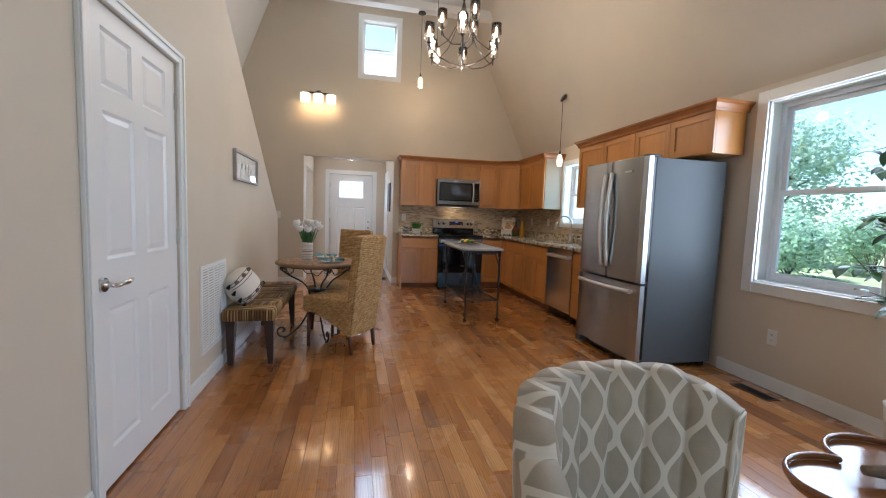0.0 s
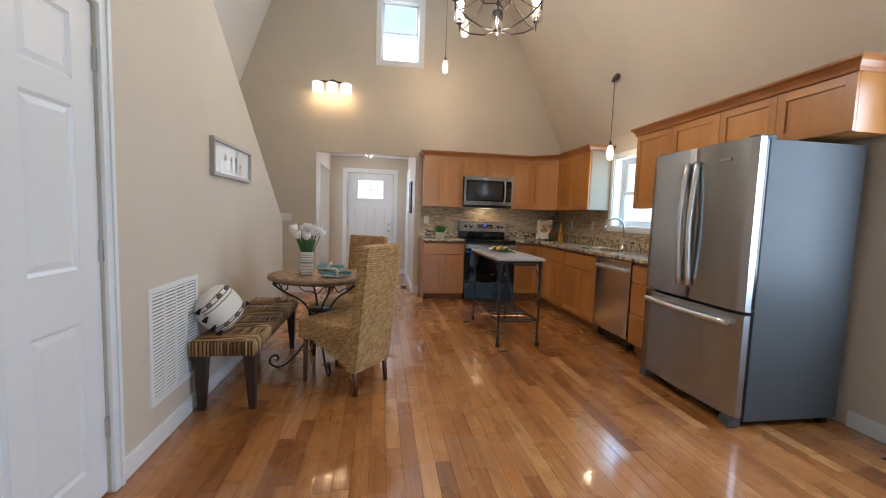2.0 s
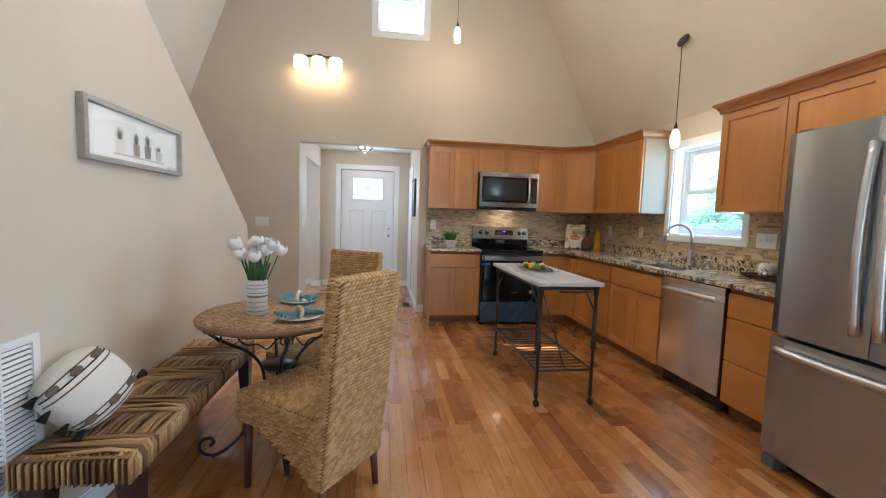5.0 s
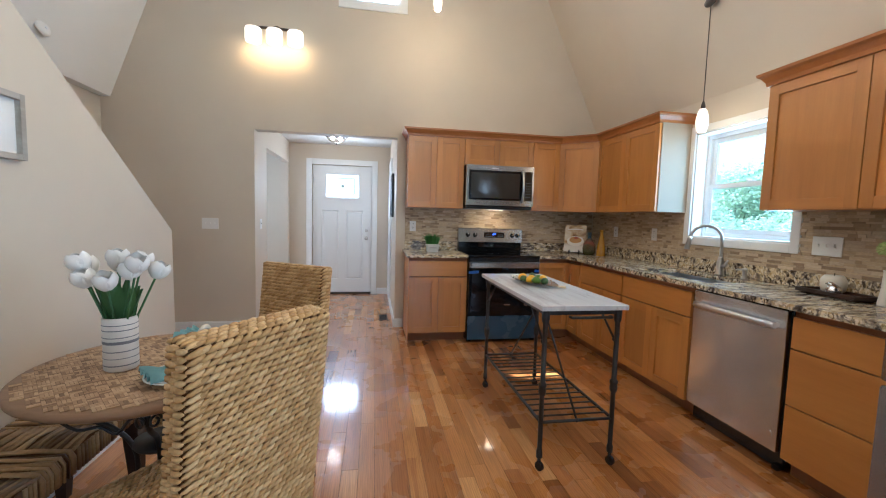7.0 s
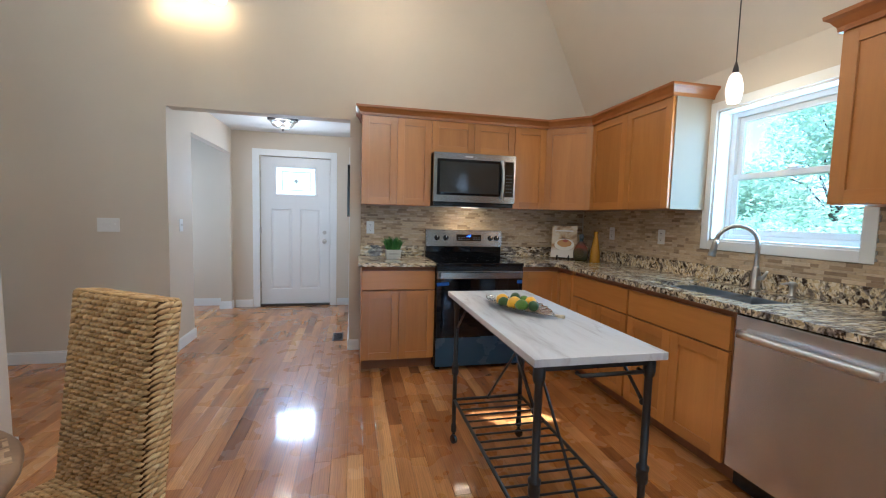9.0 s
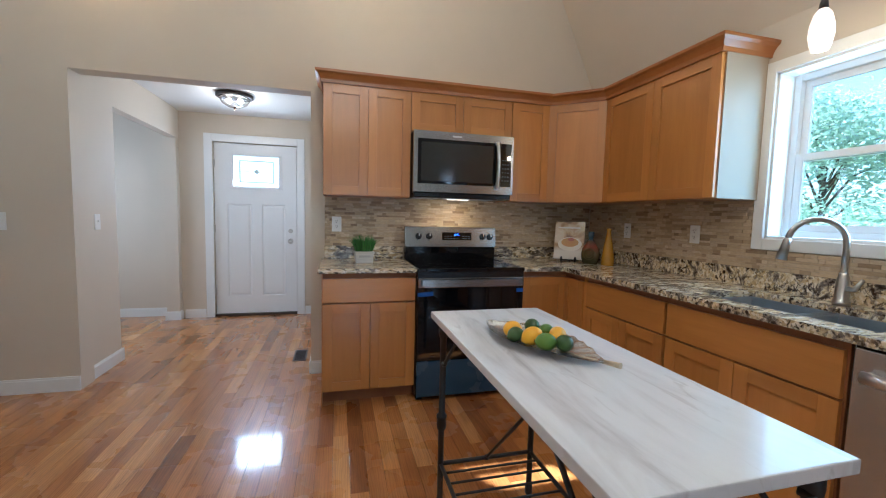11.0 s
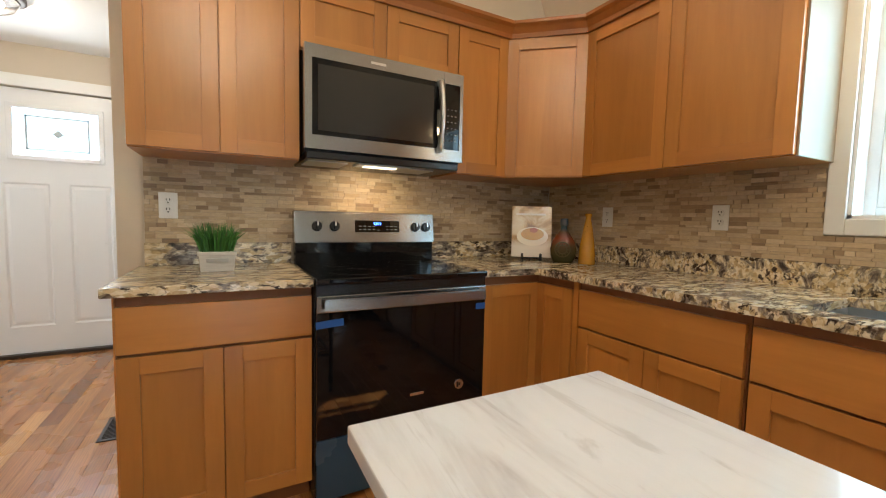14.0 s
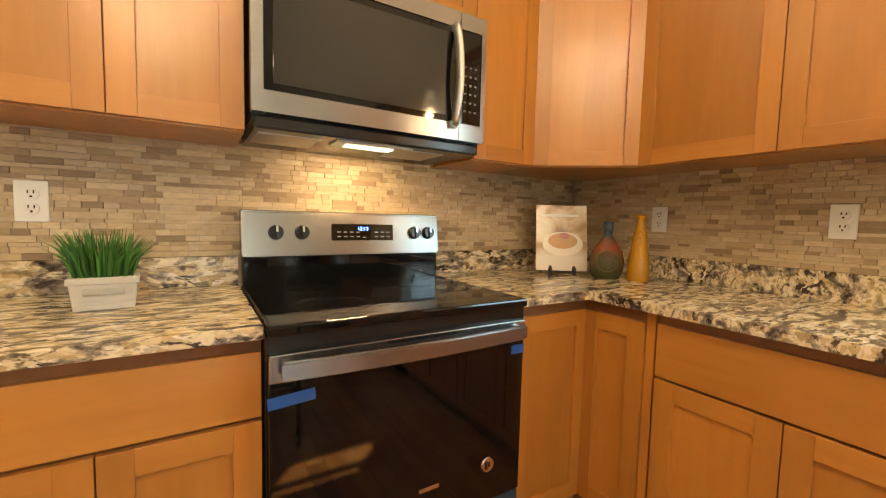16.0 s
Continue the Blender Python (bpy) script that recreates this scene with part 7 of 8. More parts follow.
for a4, b4 in zip(rings, rings[1:]):
    for k in range(n6):
        bm.faces.new((a4[k], a4[(k + 1) % n6], b4[(k + 1) % n6], b4[k])).smooth = True
bm.faces.new(rings[0][::-1])
bm.faces.new(rings[-1])
FLASK, fn, fl3, fb = material("brown_glass")
fsep = fn.new("ShaderNodeSeparateXYZ")
fl3.new(coords(fn, fl3), fsep.inputs[0])
fl3.new(ramp(fn, fl3, fsep.outputs[2], [(0.03, (0.045, 0.042, 0.012)), (0.085, (0.10, 0.055, 0.016)), (0.125, (0.22, 0.045, 0.016)), (0.16, (0.10, 0.05, 0.02)), (0.175, (0.02, 0.05, 0.08))]), fb.inputs["Base Color"])
fb.inputs["Roughness"].default_value = 0.08
part("body", bm, FLASK, bt)
bm = bmesh.new()
for rr in (0.022, 0.038):
    tube(bm, [(rr * math.cos(k * math.tau / 28), -0.036 + 0.003 * (rr > 0.03), 0.070 + rr * math.sin(k * math.tau / 28)) for k in range(29)], 0.003, 6, False)
for k in range(12):
    a = k * math.tau / 12
    tube(bm, [(0.024 * math.cos(a), -0.036, 0.070 + 0.024 * math.sin(a)), (0.036 * math.cos(a), -0.034, 0.070 + 0.036 * math.sin(a))], 0.0022, 5)
part("medallion", bm, painted("amber_green", (0.10, 0.075, 0.025), 0.15, 40, 0, 0.6), bt)
bm = bmesh.new()
lathe(bm, [(0.0185, 0.190), (0.0195, 0.200), (0.0195, 0.226), (0.012, 0.228)], (0, 0, 0), 18)
part("cap", bm, painted("blue_cap", (0.03, 0.05, 0.07), 0.4, 40, 0), bt)

yb2 = thing("oil_bottle", "mustard-yellow glazed bottle with raised swirls", "bottle", pose(2.742, 6.845, CZ1) @ Matrix.Scale(1.10, 4))
MUSTARD = painted("mustard_glaze", (0.52, 0.25, 0.015), 0.12, 30, 0.05, 0.6, 0.2)
bm = bmesh.new()
lathe(bm, [(0.040, 0.0), (0.043, 0.004), (0.041, 0.05), (0.036, 0.10), (0.029, 0.15), (0.021, 0.195), (0.015, 0.225), (0.014, 0.245), (0.018, 0.250), (0.018, 0.258), (0.012, 0.262)], (0, 0, 0), 26)
part("body", bm, MUSTARD, yb2)
for z0 in (0.135, 0.160, 0.185):
    bm = bmesh.new()
    tube(bm, [((0.047 - 0.14 * z0) * 1.02 * math.cos(-2.9 + 1.9 * q / 12), (0.047 - 0.14 * z0) * 1.02 * math.sin(-2.9 + 1.9 * q / 12), z0 + 0.010 * math.sin(q * 0.9)) for q in range(13)], 0.0035, 6)
    part("swirl", bm, MUSTARD, yb2)

tray = thing("wooden_tray", "dark wooden serving tray on the granite", "tray", pose(2.79, 4.56, CZ1, 0, 0, 82))
part("base", boxes((-0.17, 0.17, -0.075, 0.075, 0.008, 0.018), bevel=0.004), DARKWOOD, tray)
part("rim", boxes((-0.17, 0.17, -0.075, -0.066, 0.016, 0.032), (-0.17, 0.17, 0.066, 0.075, 0.016, 0.032), (-0.17, -0.161, -0.066, 0.066, 0.016, 0.032), (0.161, 0.17, -0.066, 0.066, 0.016, 0.032), bevel=0.002), DARKWOOD, tray)
for q in (-0.13, 0.13):
    part("runner", boxes((q - 0.015, q + 0.015, -0.06, 0.06, 0.0, 0.009)), DARKWOOD, tray)
cd = thing("candle", "squat cream candle on the wooden tray", "candle", pose(2.825, 4.60, CZ1 + 0.0182))
bm = bmesh.new()
lathe(bm, [(0.035, 0), (0.052, 0.01), (0.058, 0.04), (0.056, 0.075), (0.042, 0.098), (0.012, 0.094)], (0, 0, 0), 26)
part("wax", bm, painted("candle_wax", (0.72, 0.66, 0.55), 0.4, 40, 0, 0.4), cd)
bm = bmesh.new()
tube(bm, [(0, 0, 0.093), (0.002, 0, 0.110)], 0.002, 6)
part("wick", bm, BLACK, cd)
orn = thing("ornament", "small polished silver bird ornament on the tray", "ornament", pose(2.755, 4.545, CZ1 + 0.0182))
bm = bmesh.new()
lathe(bm, [(0.02, 0), (0.030, 0.008), (0.034, 0.025), (0.026, 0.045), (0.008, 0.056)], (0, 0, 0), 18)
tube(bm, [(0.0, 0.0, 0.045), (-0.01, 0.018, 0.058), (-0.012, 0.036, 0.056)], [0.014, 0.012, 0.002], 8)
part("figure", bm, SILVER, orn)
fv = thing("flower_vase", "slim glass vase with a pale green bloom", "vase", pose(2.78, 4.33, CZ1))
bm = bmesh.new()
lathe(bm, [(0.03, 0), (0.032, 0.004), (0.022, 0.08), (0.018, 0.17), (0.021, 0.18)], (0, 0, 0), 18)
part("body", bm, CERAMIC, fv)
bm = bmesh.new()
for k in range(60):
    a, e2 = k * 2.4, math.acos(1 - 1.7 * (k + 0.5) / 60)
    c0 = Vector((0.045 * math.sin(e2) * math.cos(a), 0.045 * math.sin(e2) * math.sin(a), 0.285 + 0.04 * math.cos(e2)))
    bmesh.ops.create_icosphere(bm, subdivisions=1, radius=0.010, matrix=Matrix.Translation(c0) @ Matrix.Diagonal((1.2, 1.2, 0.6, 1)))
part("bloom", bm, leafy("lime_bloom", (0.28, 0.40, 0.10), (0.50, 0.58, 0.22)), fv)
bm = bmesh.new()
tube(bm, [(0, 0, 0.15), (0, 0, 0.27)], 0.004, 6)
part("stem", bm, STEM, fv)

# ---- upholstered tub chair ----
def trellis():
    m, n, l, b = material("trellis_fabric")
    uv = n.new("ShaderNodeUVMap")
    sep = n.new("ShaderNodeSeparateXYZ")
    l.new(uv.outputs[0], sep.inputs[0])

    def op(kind, a, b2=0.0):
        q = n.new("ShaderNodeMath")
        q.operation = kind
        for i, v in enumerate((a, b2)):
            if isinstance(v, (int, float)):
                q.inputs[i].default_value = v
            else:
                l.new(v, q.inputs[i])
        return q.outputs[0]
    x, y = op("MULTIPLY", sep.outputs[0], 1 / 0.118), op("MULTIPLY", sep.outputs[1], math.tau / 0.18)
    s = op("MULTIPLY", op("SINE", y), 0.25)
    d1 = op("ABSOLUTE", op("SUBTRACT", op("FRACT", op("ADD", op("ADD", x, s), 40.0)), 0.5))
    d2 = op("ABSOLUTE", op("SUBTRACT", op("FRACT", op("ADD", op("SUBTRACT", x, s), 40.5)), 0.5))
    line = ramp(n, l, op("MINIMUM", d1, d2), [(0.085, (1, 1, 1)), (0.11, (0, 0, 0))])
    f = noise_tex(n, l, coords(n, l), 300, 3)
    f2 = noise_tex(n, l, coords(n, l), 12, 3)
    taupe = ramp(n, l, f2, [(0.3, (0.39, 0.325, 0.235)), (0.7, (0.47, 0.40, 0.30))])
    l.new(mix(n, l, line, taupe, (0.76, 0.69, 0.57)), b.inputs["Base Color"])
    b.inputs["Roughness"].default_value = 0.85
    b.inputs["Sheen Weight"].default_value = 0.3
    bump(n, l, b, f, 0.4, 0.002)
    return m


FABRIC = trellis()
tc = thing("tub_chair", "channel-tufted tub chair in taupe trellis fabric", "armchair", pose(0.515, 0.807, 0, 0, 0, 10) @ Matrix.Diagonal((0.85, 0.85, 1.06, 1)))


def shell_pt(a, q, inner):
    """a: angle from the middle of the back, q: 0 bottom to 1 top."""
    top = 0.775 - 0.20 * max(0.0, (abs(a) - 0.75) / 1.15) ** 1.3
    z = 0.17 + (top - 0.17) * q
    r = 0.395 + 0.03 * q
    if not inner:
        r += 0.007 * abs(math.cos(a * 9.0)) ** 0.6
    if inner:
        r -= 0.084 + 0.026 * abs(math.cos(a * 9.0)) ** 0.6 * (1 if q < 0.97 else 0.4)
    yy = math.cos(a) * r
    if abs(a) > math.pi / 2:
        yy = -(abs(a) - math.pi / 2) * 0.62
        return Vector((math.copysign(r, a), yy, z))
    return Vector((math.sin(a) * r, yy, z))


bm = bmesh.new()
uvl = bm.loops.layers.uv.new("UVMap")
NA, NQ = 176, 12
loops = [("o", q) for q in range(NQ + 1)] + [("i", NQ - q) for q in range(NQ + 1)]
grid = []
for k in range(NA + 1):
    a = -1.95 + 3.2 * k / NA
    col = []
    for side, q in loops:
        p = shell_pt(a, q / NQ, side == "i")
        if q == NQ:
            p.z += 0.008 + 0.006 * abs(math.cos(a * 9.0)) ** 0.6
        elif q == NQ - 1:
            p.z += 0.006
        col.append((bm.verts.new(p), a * 0.37, p.z + (0.05 if side == "i" else 0.0)))
    grid.append(col)
for c0, c1 in zip(grid, grid[1:]):
    for i in range(len(loops) - 1):
        f4 = bm.faces.new((c0[i][0], c1[i][0], c1[i + 1][0], c0[i + 1][0]))
        f4.smooth = True
        for lp, src in zip(f4.loops, (c0[i], c1[i], c1[i + 1], c0[i + 1])):
            lp[uvl].uv = (src[1], src[2])
for col in (grid[0], grid[-1]):
    f4 = bm.faces.new([v[0] for v in col])
    for lp in f4.loops:
        lp[uvl].uv = (lp.vert.co.x, lp.vert.co.z)
bmesh.ops.recalc_face_normals(bm, faces=bm.faces[:])
part("back_shell", bm, FABRIC, tc, "curved back with vertical channels")
bm = bmesh.new()
uvl = bm.loops.layers.uv.new("UVMap")
box(bm, -0.28, 0.28, -0.42, 0.24, 0.17, 0.38, 0.035)
for f4 in bm.faces:
    f4.smooth = True
    for lp in f4.loops:
        lp[uvl].uv = (lp.vert.co.x, lp.vert.co.y + lp.vert.co.z)
part("seat_cushion", bm, FABRIC, tc)
for k, a in enumerate((-1.94, 1.24)):
    bm = bmesh.new()
    pts = [shell_pt(a, q / 10, False) + Vector((0, -0.004, 0)) for q in range(11)] + [shell_pt(a, 1 - q / 10, True) + Vector((0, -0.004, 0)) for q in range(11)]
    tube(bm, pts, 0.006, 6)
    part("piping", bm, FABRIC, tc)
for x in (-0.22, 0.22):
    for y in (-0.34, 0.20):
        bm = bmesh.new()
        tube(bm, [(x * 1.08, y * 1.05, 0), (x, y, 0.18)], [0.014, 0.024], 8)
        part("leg", bm, DARKWOOD, tc)

# ---- leaf-shaped tray table with driftwood ----
lt = thing("tray_table", "low leaf-shaped wooden tray table, glossy inside", "table", pose(1.70, 0.98, 0))
TRAYW = wood("walnut_tray", (0.16, 0.06, 0.022), (0.30, 0.13, 0.05), "x", 0.14, 1.0, 0.1, 0.4)


def lobe(a, k):
    r = 0.275 + 0.13 * abs(math.cos(2.5 * a)) ** 0.8
    return (k * r * 1.15 * math.cos(a), k * r * math.sin(a))


NB = 90
for nm, zz in (("base", None),):
    bm = bmesh.new()
    prism(bm, [lobe(math.tau * q / NB, 0.97) for q in range(NB)], "z", 0.355, 0.372)
    part("tray_base", bm, TRAYW, lt)
bm = bmesh.new()
tube(bm, [(*lobe(math.tau * q / NB, 0.985), 0.386) for q in range(NB + 1)], 0.011, 8, False, 1.3)
part("rim", bm, TRAYW, lt, "raised polished rim")
for a in (0.5, 2.6, 4.7):
    bm = bmesh.new()
    tube(bm, [(0.22 * math.cos(a), 0.22 * math.sin(a), 0.0), (0.16 * math.cos(a), 0.16 * math.sin(a), 0.357)], [0.014, 0.022], 8)
    part("leg", bm, TRAYW, lt)
dwd = thing("driftwood", "pale twisted driftwood piece lying in the tray", "driftwood", pose(1.77, 1.01, 0.372) @ Matrix.Scale(1.3, 4))
DRIFT = wood("driftwood", (0.16, 0.115, 0.075), (0.30, 0.23, 0.16), "x", 0.85, 2.0)
bm = bmesh.new()
tube(bm, [(-0.16, 0.10, 0.03), (-0.08, 0.06, 0.035), (0.0, 0.0, 0.05), (0.07, -0.05, 0.05), (0.12, -0.12, 0.03)], [0.012, 0.022, 0.038, 0.034, 0.015], 10)
tube(bm, [(0.0, 0.0, 0.05), (0.05, 0.06, 0.08), (0.12, 0.08, 0.10)], [0.025, 0.02, 0.008], 8)
part("limb", bm, DRIFT, dwd)

# ---- fig tree by the window ----
fig = thing("fig_tree", "potted fig tree with glossy green leaves", "plant", pose(2.75, 1.63, 0))
bm = bmesh.new()
lathe(bm, [(0.09, 0), (0.095, 0.01), (0.115, 0.28), (0.12, 0.30), (0.11, 0.30), (0.10, 0.27), (0.02, 0.265)], (0, 0, 0), 28)
part("pot", bm, WHITEWASH, fig)
bm = bmesh.new()
tr2 = random.Random(9)
tips = []
tube(bm, [(0, 0, 0.26), (0.02, 0.02, 0.7), (-0.01, 0.03, 1.2), (0.0, 0.05, 1.75)], [0.02, 0.016, 0.012, 0.006], 8)
for k in range(26):
    z = 0.72 + 1.1 * k / 25
    a = k * 2.4
    ln = tr2.uniform(0.20, 0.40) * (1.0 if math.cos(a - 2.0) > -0.2 else 0.6)
    s0 = Vector((0.0, 0.03, z))
    e3 = s0 + Vector((math.cos(a) * ln * 0.7, math.sin(a) * ln, tr2.uniform(-0.05, 0.16)))
    tube(bm, [s0, (s0 + e3) / 2 + Vector((0, 0, 0.03)), e3], [0.006, 0.004, 0.002], 5)
    tips.append((s0, e3))
part("trunk", bm, DARKWOOD, fig)
bm = bmesh.new()
for s0, e3 in tips:
    for q in range(9):
        tt = 0.35 + 0.65 * q / 8
        p0 = s0.lerp(e3, tt)
        a = tr2.uniform(0, math.tau)
        d = Vector((math.cos(a), math.sin(a), tr2.uniform(-0.5, 0.25))).normalized()
        sdv = d.cross(Vector((0, 0, 1))).normalized()
        ln, wd = tr2.uniform(0.075, 0.11), tr2.uniform(0.018, 0.026)
        drop = Vector((0, 0, -1))
        prev = None
        for i in range(6):
            u = i / 5
            c0 = p0 + d * (0.012 + ln * u) + drop * (0.03 * u * u)
            hw = wd * math.sin(math.pi * min(0.98, 0.06 + 0.92 * u)) ** 0.8
            row = [bm.verts.new(c0 - sdv * hw), bm.verts.new(c0 - Vector((0, 0, 0.004))), bm.verts.new(c0 + sdv * hw)]
            if prev:
                for j in range(2):
                    bm.faces.new((prev[j], prev[j + 1], row[j + 1], row[j])).smooth = True
            prev = row
part("crown", bm, leafy("fig_leaf", (0.012, 0.05, 0.014), (0.07, 0.17, 0.035)), fig)

# ---- outdoors ----
GRASS = painted("dry_lawn", (0.27, 0.29, 0.15), 0.9, 40, 0.3, 0.2, 0.3)
structure("ground", boxes((-600, 600, -600, 600, -0.75, -0.55)), GRASS, "sunlit pale lawn round the house", "ground")
# Leaf colours are lifted well above real foliage to paint in bright haze.
LEAF1 = leafy("hazed_leaf", (0.28, 0.40, 0.27), (0.44, 0.56, 0.40), 0.55)
LEAF2 = leafy("hazed_pale_leaf", (0.34, 0.45, 0.33), (0.50, 0.60, 0.46), 0.55)
BARK = painted("bark", (0.10, 0.08, 0.06), 0.9, 30, 0.5, 0.2, 0.3)


def tree(x, y, h, r, seed, mat, label, trunk=True, count=2600):
    rr = random.Random(seed)
    t = thing("tree" if trunk else "bush", label, "tree" if trunk else "bush", pose(x, y, -0.56), "garden trees")
    blobs = []
    bm = bmesh.new()
    if trunk:
        tube(bm, [(0, 0, 0), (0.1, 0.05, h * 0.3), (0.0, 0.1, h * 0.75)], [0.028 * h, 0.02 * h, 0.006 * h], 8)
    for k in range(15):
        a = rr.uniform(0, math.tau)
        z = h * (rr.uniform(0.35, 0.95) if trunk else rr.uniform(0.2, 0.8))
        q = r * rr.uniform(0.2, 0.85) * (1.1 - 0.5 * z / h)
        c = Vector((q * math.cos(a), q * math.sin(a), z))
        blobs.append((c, r * rr.uniform(0.28, 0.5)))
        if trunk:
            tube(bm, [(0.05, 0.05, z * 0.55), c * 0.55 + Vector((0, 0, z * 0.35)), c], [0.009 * h, 0.006 * h, 0.002 * h], 5)
        else:
            tube(bm, [(0, 0, 0), c], [0.02, 0.006], 4)
    part("trunk", bm, BARK, t)
    vs, fs = [], []
    for i in range(count):
        c, br2 = rr.choice(blobs)
        d = Vector((rr.gauss(0, 1), rr.gauss(0, 1), rr.gauss(0, 1))).normalized()
        p = c + d * br2 * rr.uniform(0.55, 1.08)
        u = Vector((rr.gauss(0, 1), rr.gauss(0, 1), rr.gauss(0, 0.5))).normalized()
        w3 = u.cross(d).normalized() if abs(u.dot(d)) < 0.95 else Vector((1, 0, 0))
        s = rr.uniform(0.05, 0.13) * (r / 2.2) ** 0.5
        k = len(vs)
        vs += [p - u * s, p + w3 * s * 0.45, p + u * s, p - w3 * s * 0.45]
        fs.append((k, k + 1, k + 2, k + 3))
    me = bpy.data.meshes.new("crown")
    me.from_pydata([tuple(v) for v in vs], [], fs)
    me.materials.append(mat)
    o = new("crown", me)
    o.parent = t


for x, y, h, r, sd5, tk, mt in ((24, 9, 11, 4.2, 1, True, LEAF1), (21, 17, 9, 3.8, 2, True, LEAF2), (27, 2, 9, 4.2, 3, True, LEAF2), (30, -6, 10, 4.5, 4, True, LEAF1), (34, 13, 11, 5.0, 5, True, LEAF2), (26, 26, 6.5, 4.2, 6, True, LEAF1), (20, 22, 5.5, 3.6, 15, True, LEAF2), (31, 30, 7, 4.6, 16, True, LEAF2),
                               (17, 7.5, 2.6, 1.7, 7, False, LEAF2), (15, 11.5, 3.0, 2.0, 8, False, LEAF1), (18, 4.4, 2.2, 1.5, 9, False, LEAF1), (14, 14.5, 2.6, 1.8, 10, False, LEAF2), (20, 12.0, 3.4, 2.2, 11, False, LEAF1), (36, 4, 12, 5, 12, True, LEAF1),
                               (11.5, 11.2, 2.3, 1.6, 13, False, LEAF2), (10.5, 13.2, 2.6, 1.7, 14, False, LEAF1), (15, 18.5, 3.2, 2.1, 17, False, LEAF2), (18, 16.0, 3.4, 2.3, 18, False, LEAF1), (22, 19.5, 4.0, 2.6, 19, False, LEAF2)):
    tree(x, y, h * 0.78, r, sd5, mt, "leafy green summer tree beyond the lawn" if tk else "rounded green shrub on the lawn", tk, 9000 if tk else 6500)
# ---- strip floor: single planks near the walk, the rest joined ----
rnd = random.Random(5)
fl = bpy.data.objects["floor"]
PW = 0.0826
plank_mesh = {}
near = 0


def plank_at(x, ya, yb):
    global near
    w = PW - 0.0012
    if 0.6 < (ya + yb) / 2 < 7.2 and -0.75 < x < 2.1 and near < 300:
        ln = round((yb - ya) / 0.1) * 0.1
        if ln not in plank_mesh:
            bm2 = boxes((-w / 2, w / 2, -ln / 2, ln / 2, -0.02, 0.0), bevel=0.0007)
            plank_mesh[ln] = mesh_of("plank", bm2, FLOOR)
        o = new("plank", plank_mesh[ln])
        o.parent = fl
        o.location = (x, (ya + yb) / 2, 0.0)
        o.scale = (1, (yb - ya - 0.001) / ln, 1)
        near += 1
    else:
        quads.append((x - w / 2, x + w / 2, ya + 0.0006, yb - 0.0006))


quads = []
nx = int((RIGHT - OUTER) / PW) + 1
for i in range(nx):
    x = OUTER + (i + 0.5) * PW
    y = REAR - rnd.random() * 0.8
    while y < 9.6:
        ln = round(rnd.uniform(0.45, 1.5), 1)
        a, b2 = max(y, REAR), min(y + ln, 9.6)
        if b2 - a > 0.04:
            plank_at(x, a, b2)
        y += ln
vs, fs = [], []
for a0, a1, b0, b1 in quads:
    k = len(vs)
    vs += [(a0, b0, 0), (a1, b0, 0), (a1, b1, 0), (a0, b1, 0), (a0, b0, -0.02), (a1, b0, -0.02), (a1, b1, -0.02), (a0, b1, -0.02)]
    fs += [(k, k + 1, k + 2, k + 3), (k, k + 4, k + 5, k + 1), (k + 1, k + 5, k + 6, k + 2), (k + 2, k + 6, k + 7, k + 3), (k + 3, k + 7, k + 4, k)]
me = bpy.data.meshes.new("planks")
me.from_pydata(vs, [], fs)
me.materials.append(FLOOR)
o = new("planks", me)
o.parent = fl
tagged(o, "", "", "", "stuff")

# ---- stone mosaic backsplash: single strips round the range, the rest joined ----
ROW = 0.0195
Z0S, Z1S = 1.017, 1.394


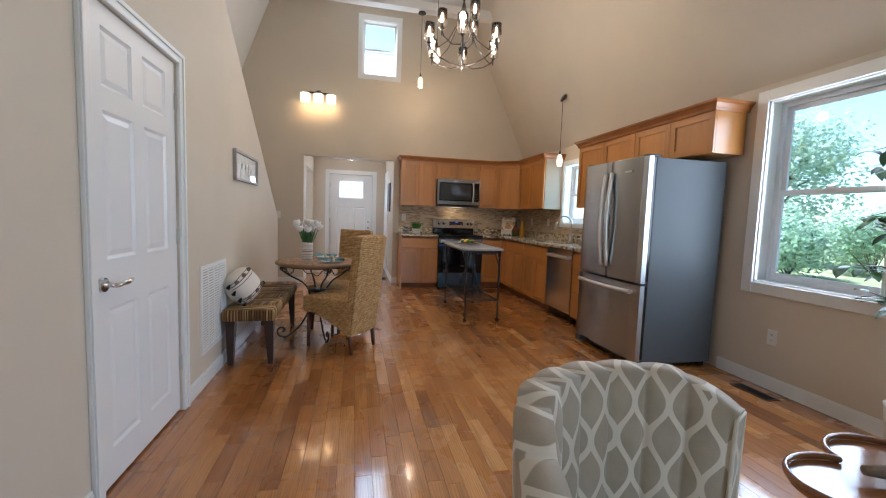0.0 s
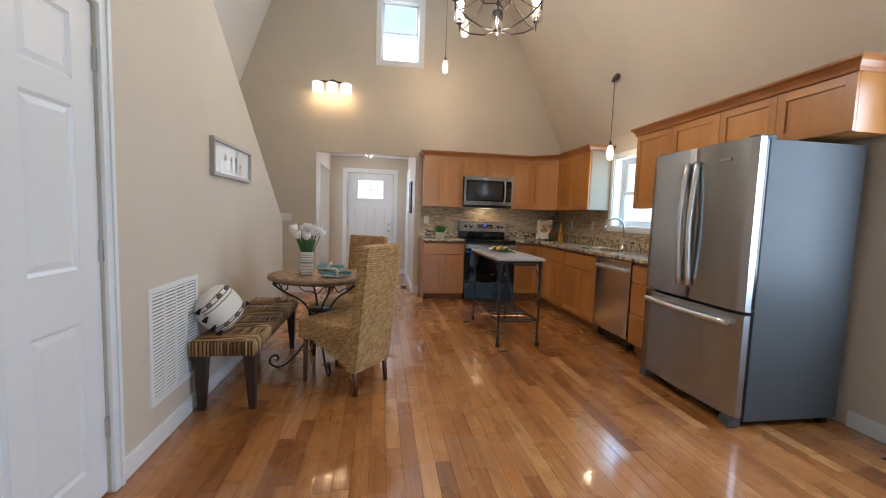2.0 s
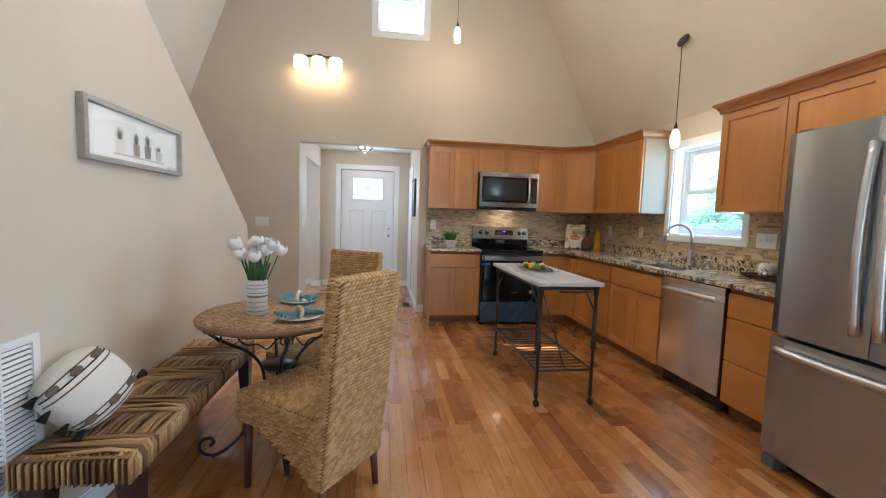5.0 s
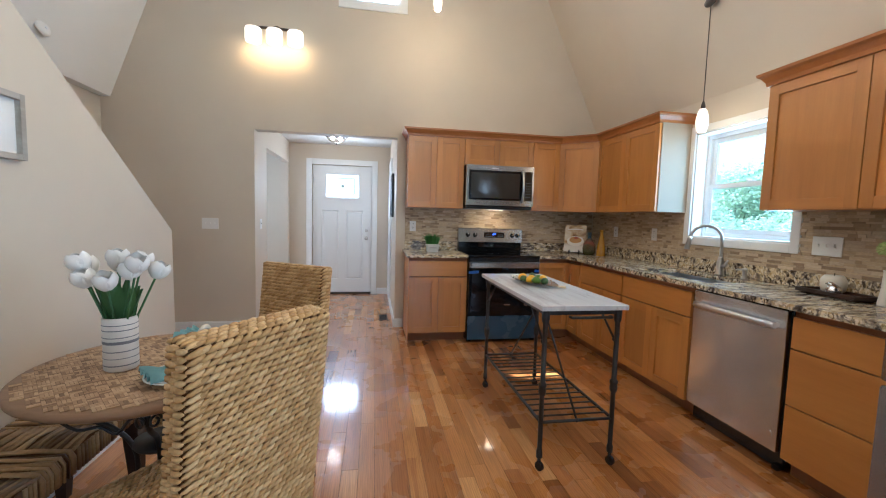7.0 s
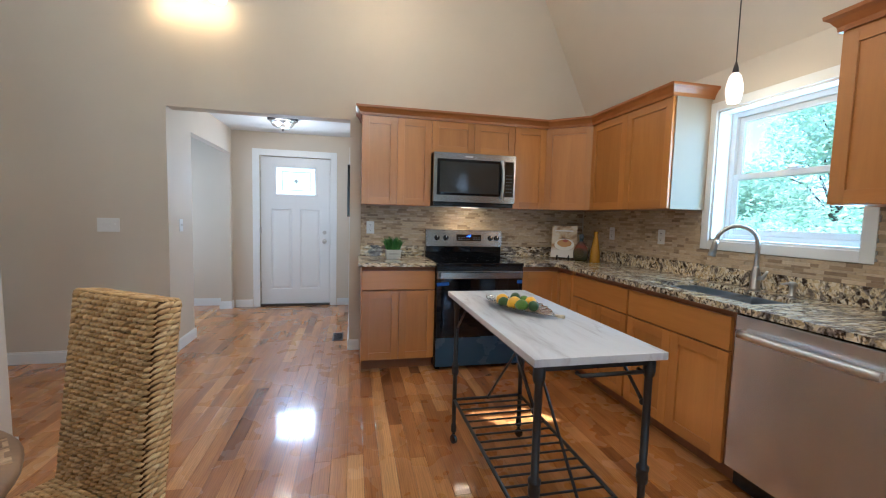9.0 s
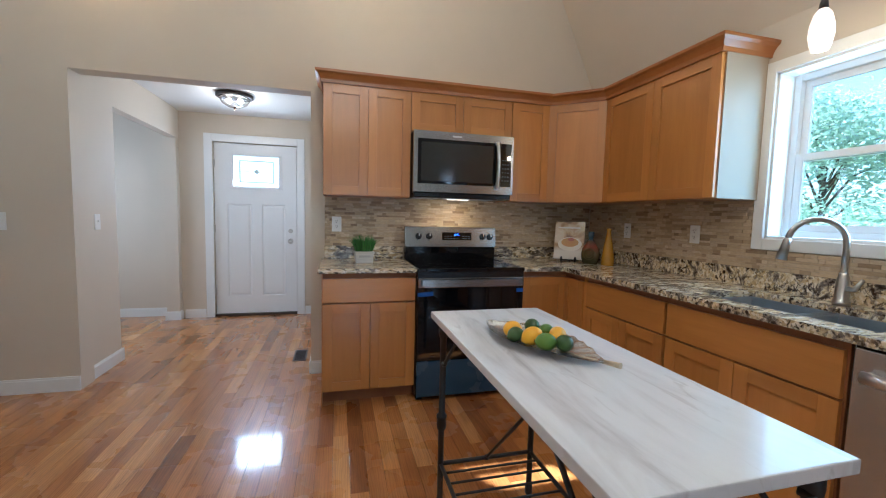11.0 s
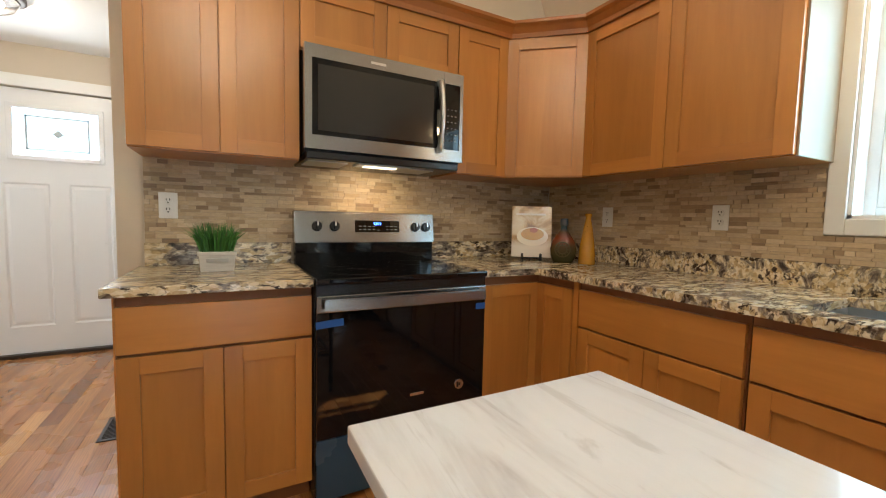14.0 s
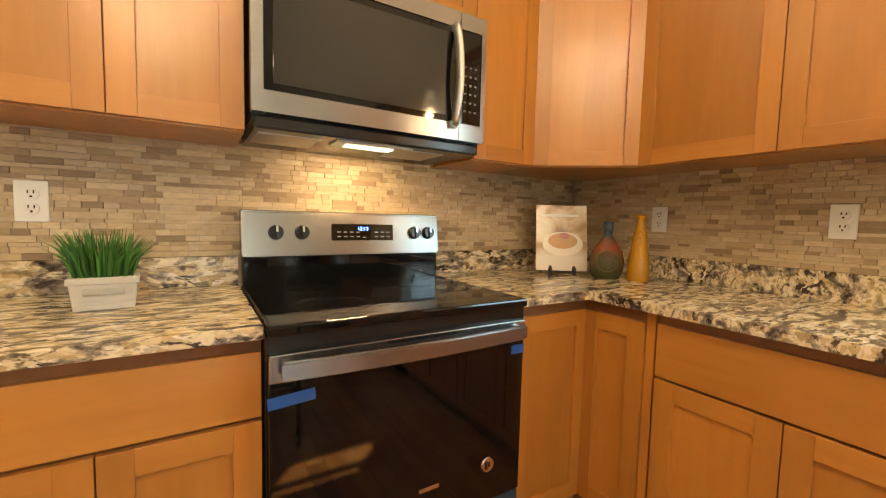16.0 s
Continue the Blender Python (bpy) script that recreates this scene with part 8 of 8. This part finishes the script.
def backsplash(name, axis, u0, u1, holes, near_range):
    base = tagged(new(name, mesh_of(name, boxes((u0, u1, BACK - 0.006, BACK - 0.0005, Z0S - 0.1, Z1S + 0.12)) if axis == "y" else boxes((RIGHT - 0.006, RIGHT - 0.0005, u0, u1, Z0S - 0.1, KW[2] - 0.062), (RIGHT - 0.006, RIGHT - 0.0005, u0, KW[0] - 0.062, KW[2] - 0.062, Z1S), (RIGHT - 0.006, RIGHT - 0.0005, KW[1] + 0.062, u1, KW[2] - 0.062, Z1S)), GROUT)),
                  "mosaic backsplash of split beige and brown stone strips", "backsplash", "", "structure")
    vs, fs, count = [], [], 0
    meshes = {}
    z = Z0S
    top = Z1S + (0.12 if axis == "y" else 0.0)
    while z < top:
        h = ROW * rnd.choice((1.0, 1.0, 0.62, 1.0))
        u = u0 - rnd.random() * 0.1
        while u < u1:
            ln = rnd.choice((0.03, 0.04, 0.05, 0.065, 0.08, 0.10))
            a, b2 = max(u, u0), min(u + ln, u1)
            u += ln
            if b2 - a < 0.012 or any(h0 < (a + b2) / 2 < h1 and q0 < z + h / 2 < q1 for h0, h1, q0, q1 in holes):
                continue
            d = rnd.choice((0.007, 0.0085, 0.010))
            g = 0.0007
            if near_range[0] < (a + b2) / 2 < near_range[1] and count < 150 and b2 - a > 0.04:
                key = (round(b2 - a, 3), round(h, 4), d)
                if key not in meshes:
                    hw = (b2 - a) / 2 - g
                    bmx = boxes((-hw, hw, -d, 0.004, -h / 2 + g, h / 2 - g)) if axis == "y" else boxes((-d, 0.004, -hw, hw, -h / 2 + g, h / 2 - g))
                    meshes[key] = mesh_of("stone", bmx, STONE)
                o = new("stone", meshes[key])
                o.parent = base
                o.location = ((a + b2) / 2, BACK - 0.006, z + h / 2) if axis == "y" else (RIGHT - 0.006, (a + b2) / 2, z + h / 2)
                count += 1
                continue
            k = len(vs)
            p = [(a + g, z + g), (b2 - g, z + g), (b2 - g, z + h - g), (a + g, z + h - g)]
            for off in (0.006 + d, 0.004):
                vs += [(q[0], BACK - off, q[1]) if axis == "y" else (RIGHT - off, q[0], q[1]) for q in p]
            fs += [(k, k + 1, k + 2, k + 3), (k, k + 4, k + 5, k + 1), (k + 1, k + 5, k + 6, k + 2), (k + 2, k + 6, k + 7, k + 3), (k + 3, k + 7, k + 4, k)]
        z += h
    me = bpy.data.meshes.new("stones")
    me.from_pydata(vs, [], fs)
    me.materials.append(STONE)
    o = new("stones", me)
    o.parent = base
    tagged(o, "", "", "", "stuff")


backsplash("backsplash_north", "y", 0.602, RIGHT - 0.02, [], (0.65, 2.2))
backsplash("backsplash_east", "x", 3.95, BACK - 0.018, [(KW[0] - 0.062, KW[1] + 0.062, KW[2] - 0.062, 2.2)], (5.9, 7.3))
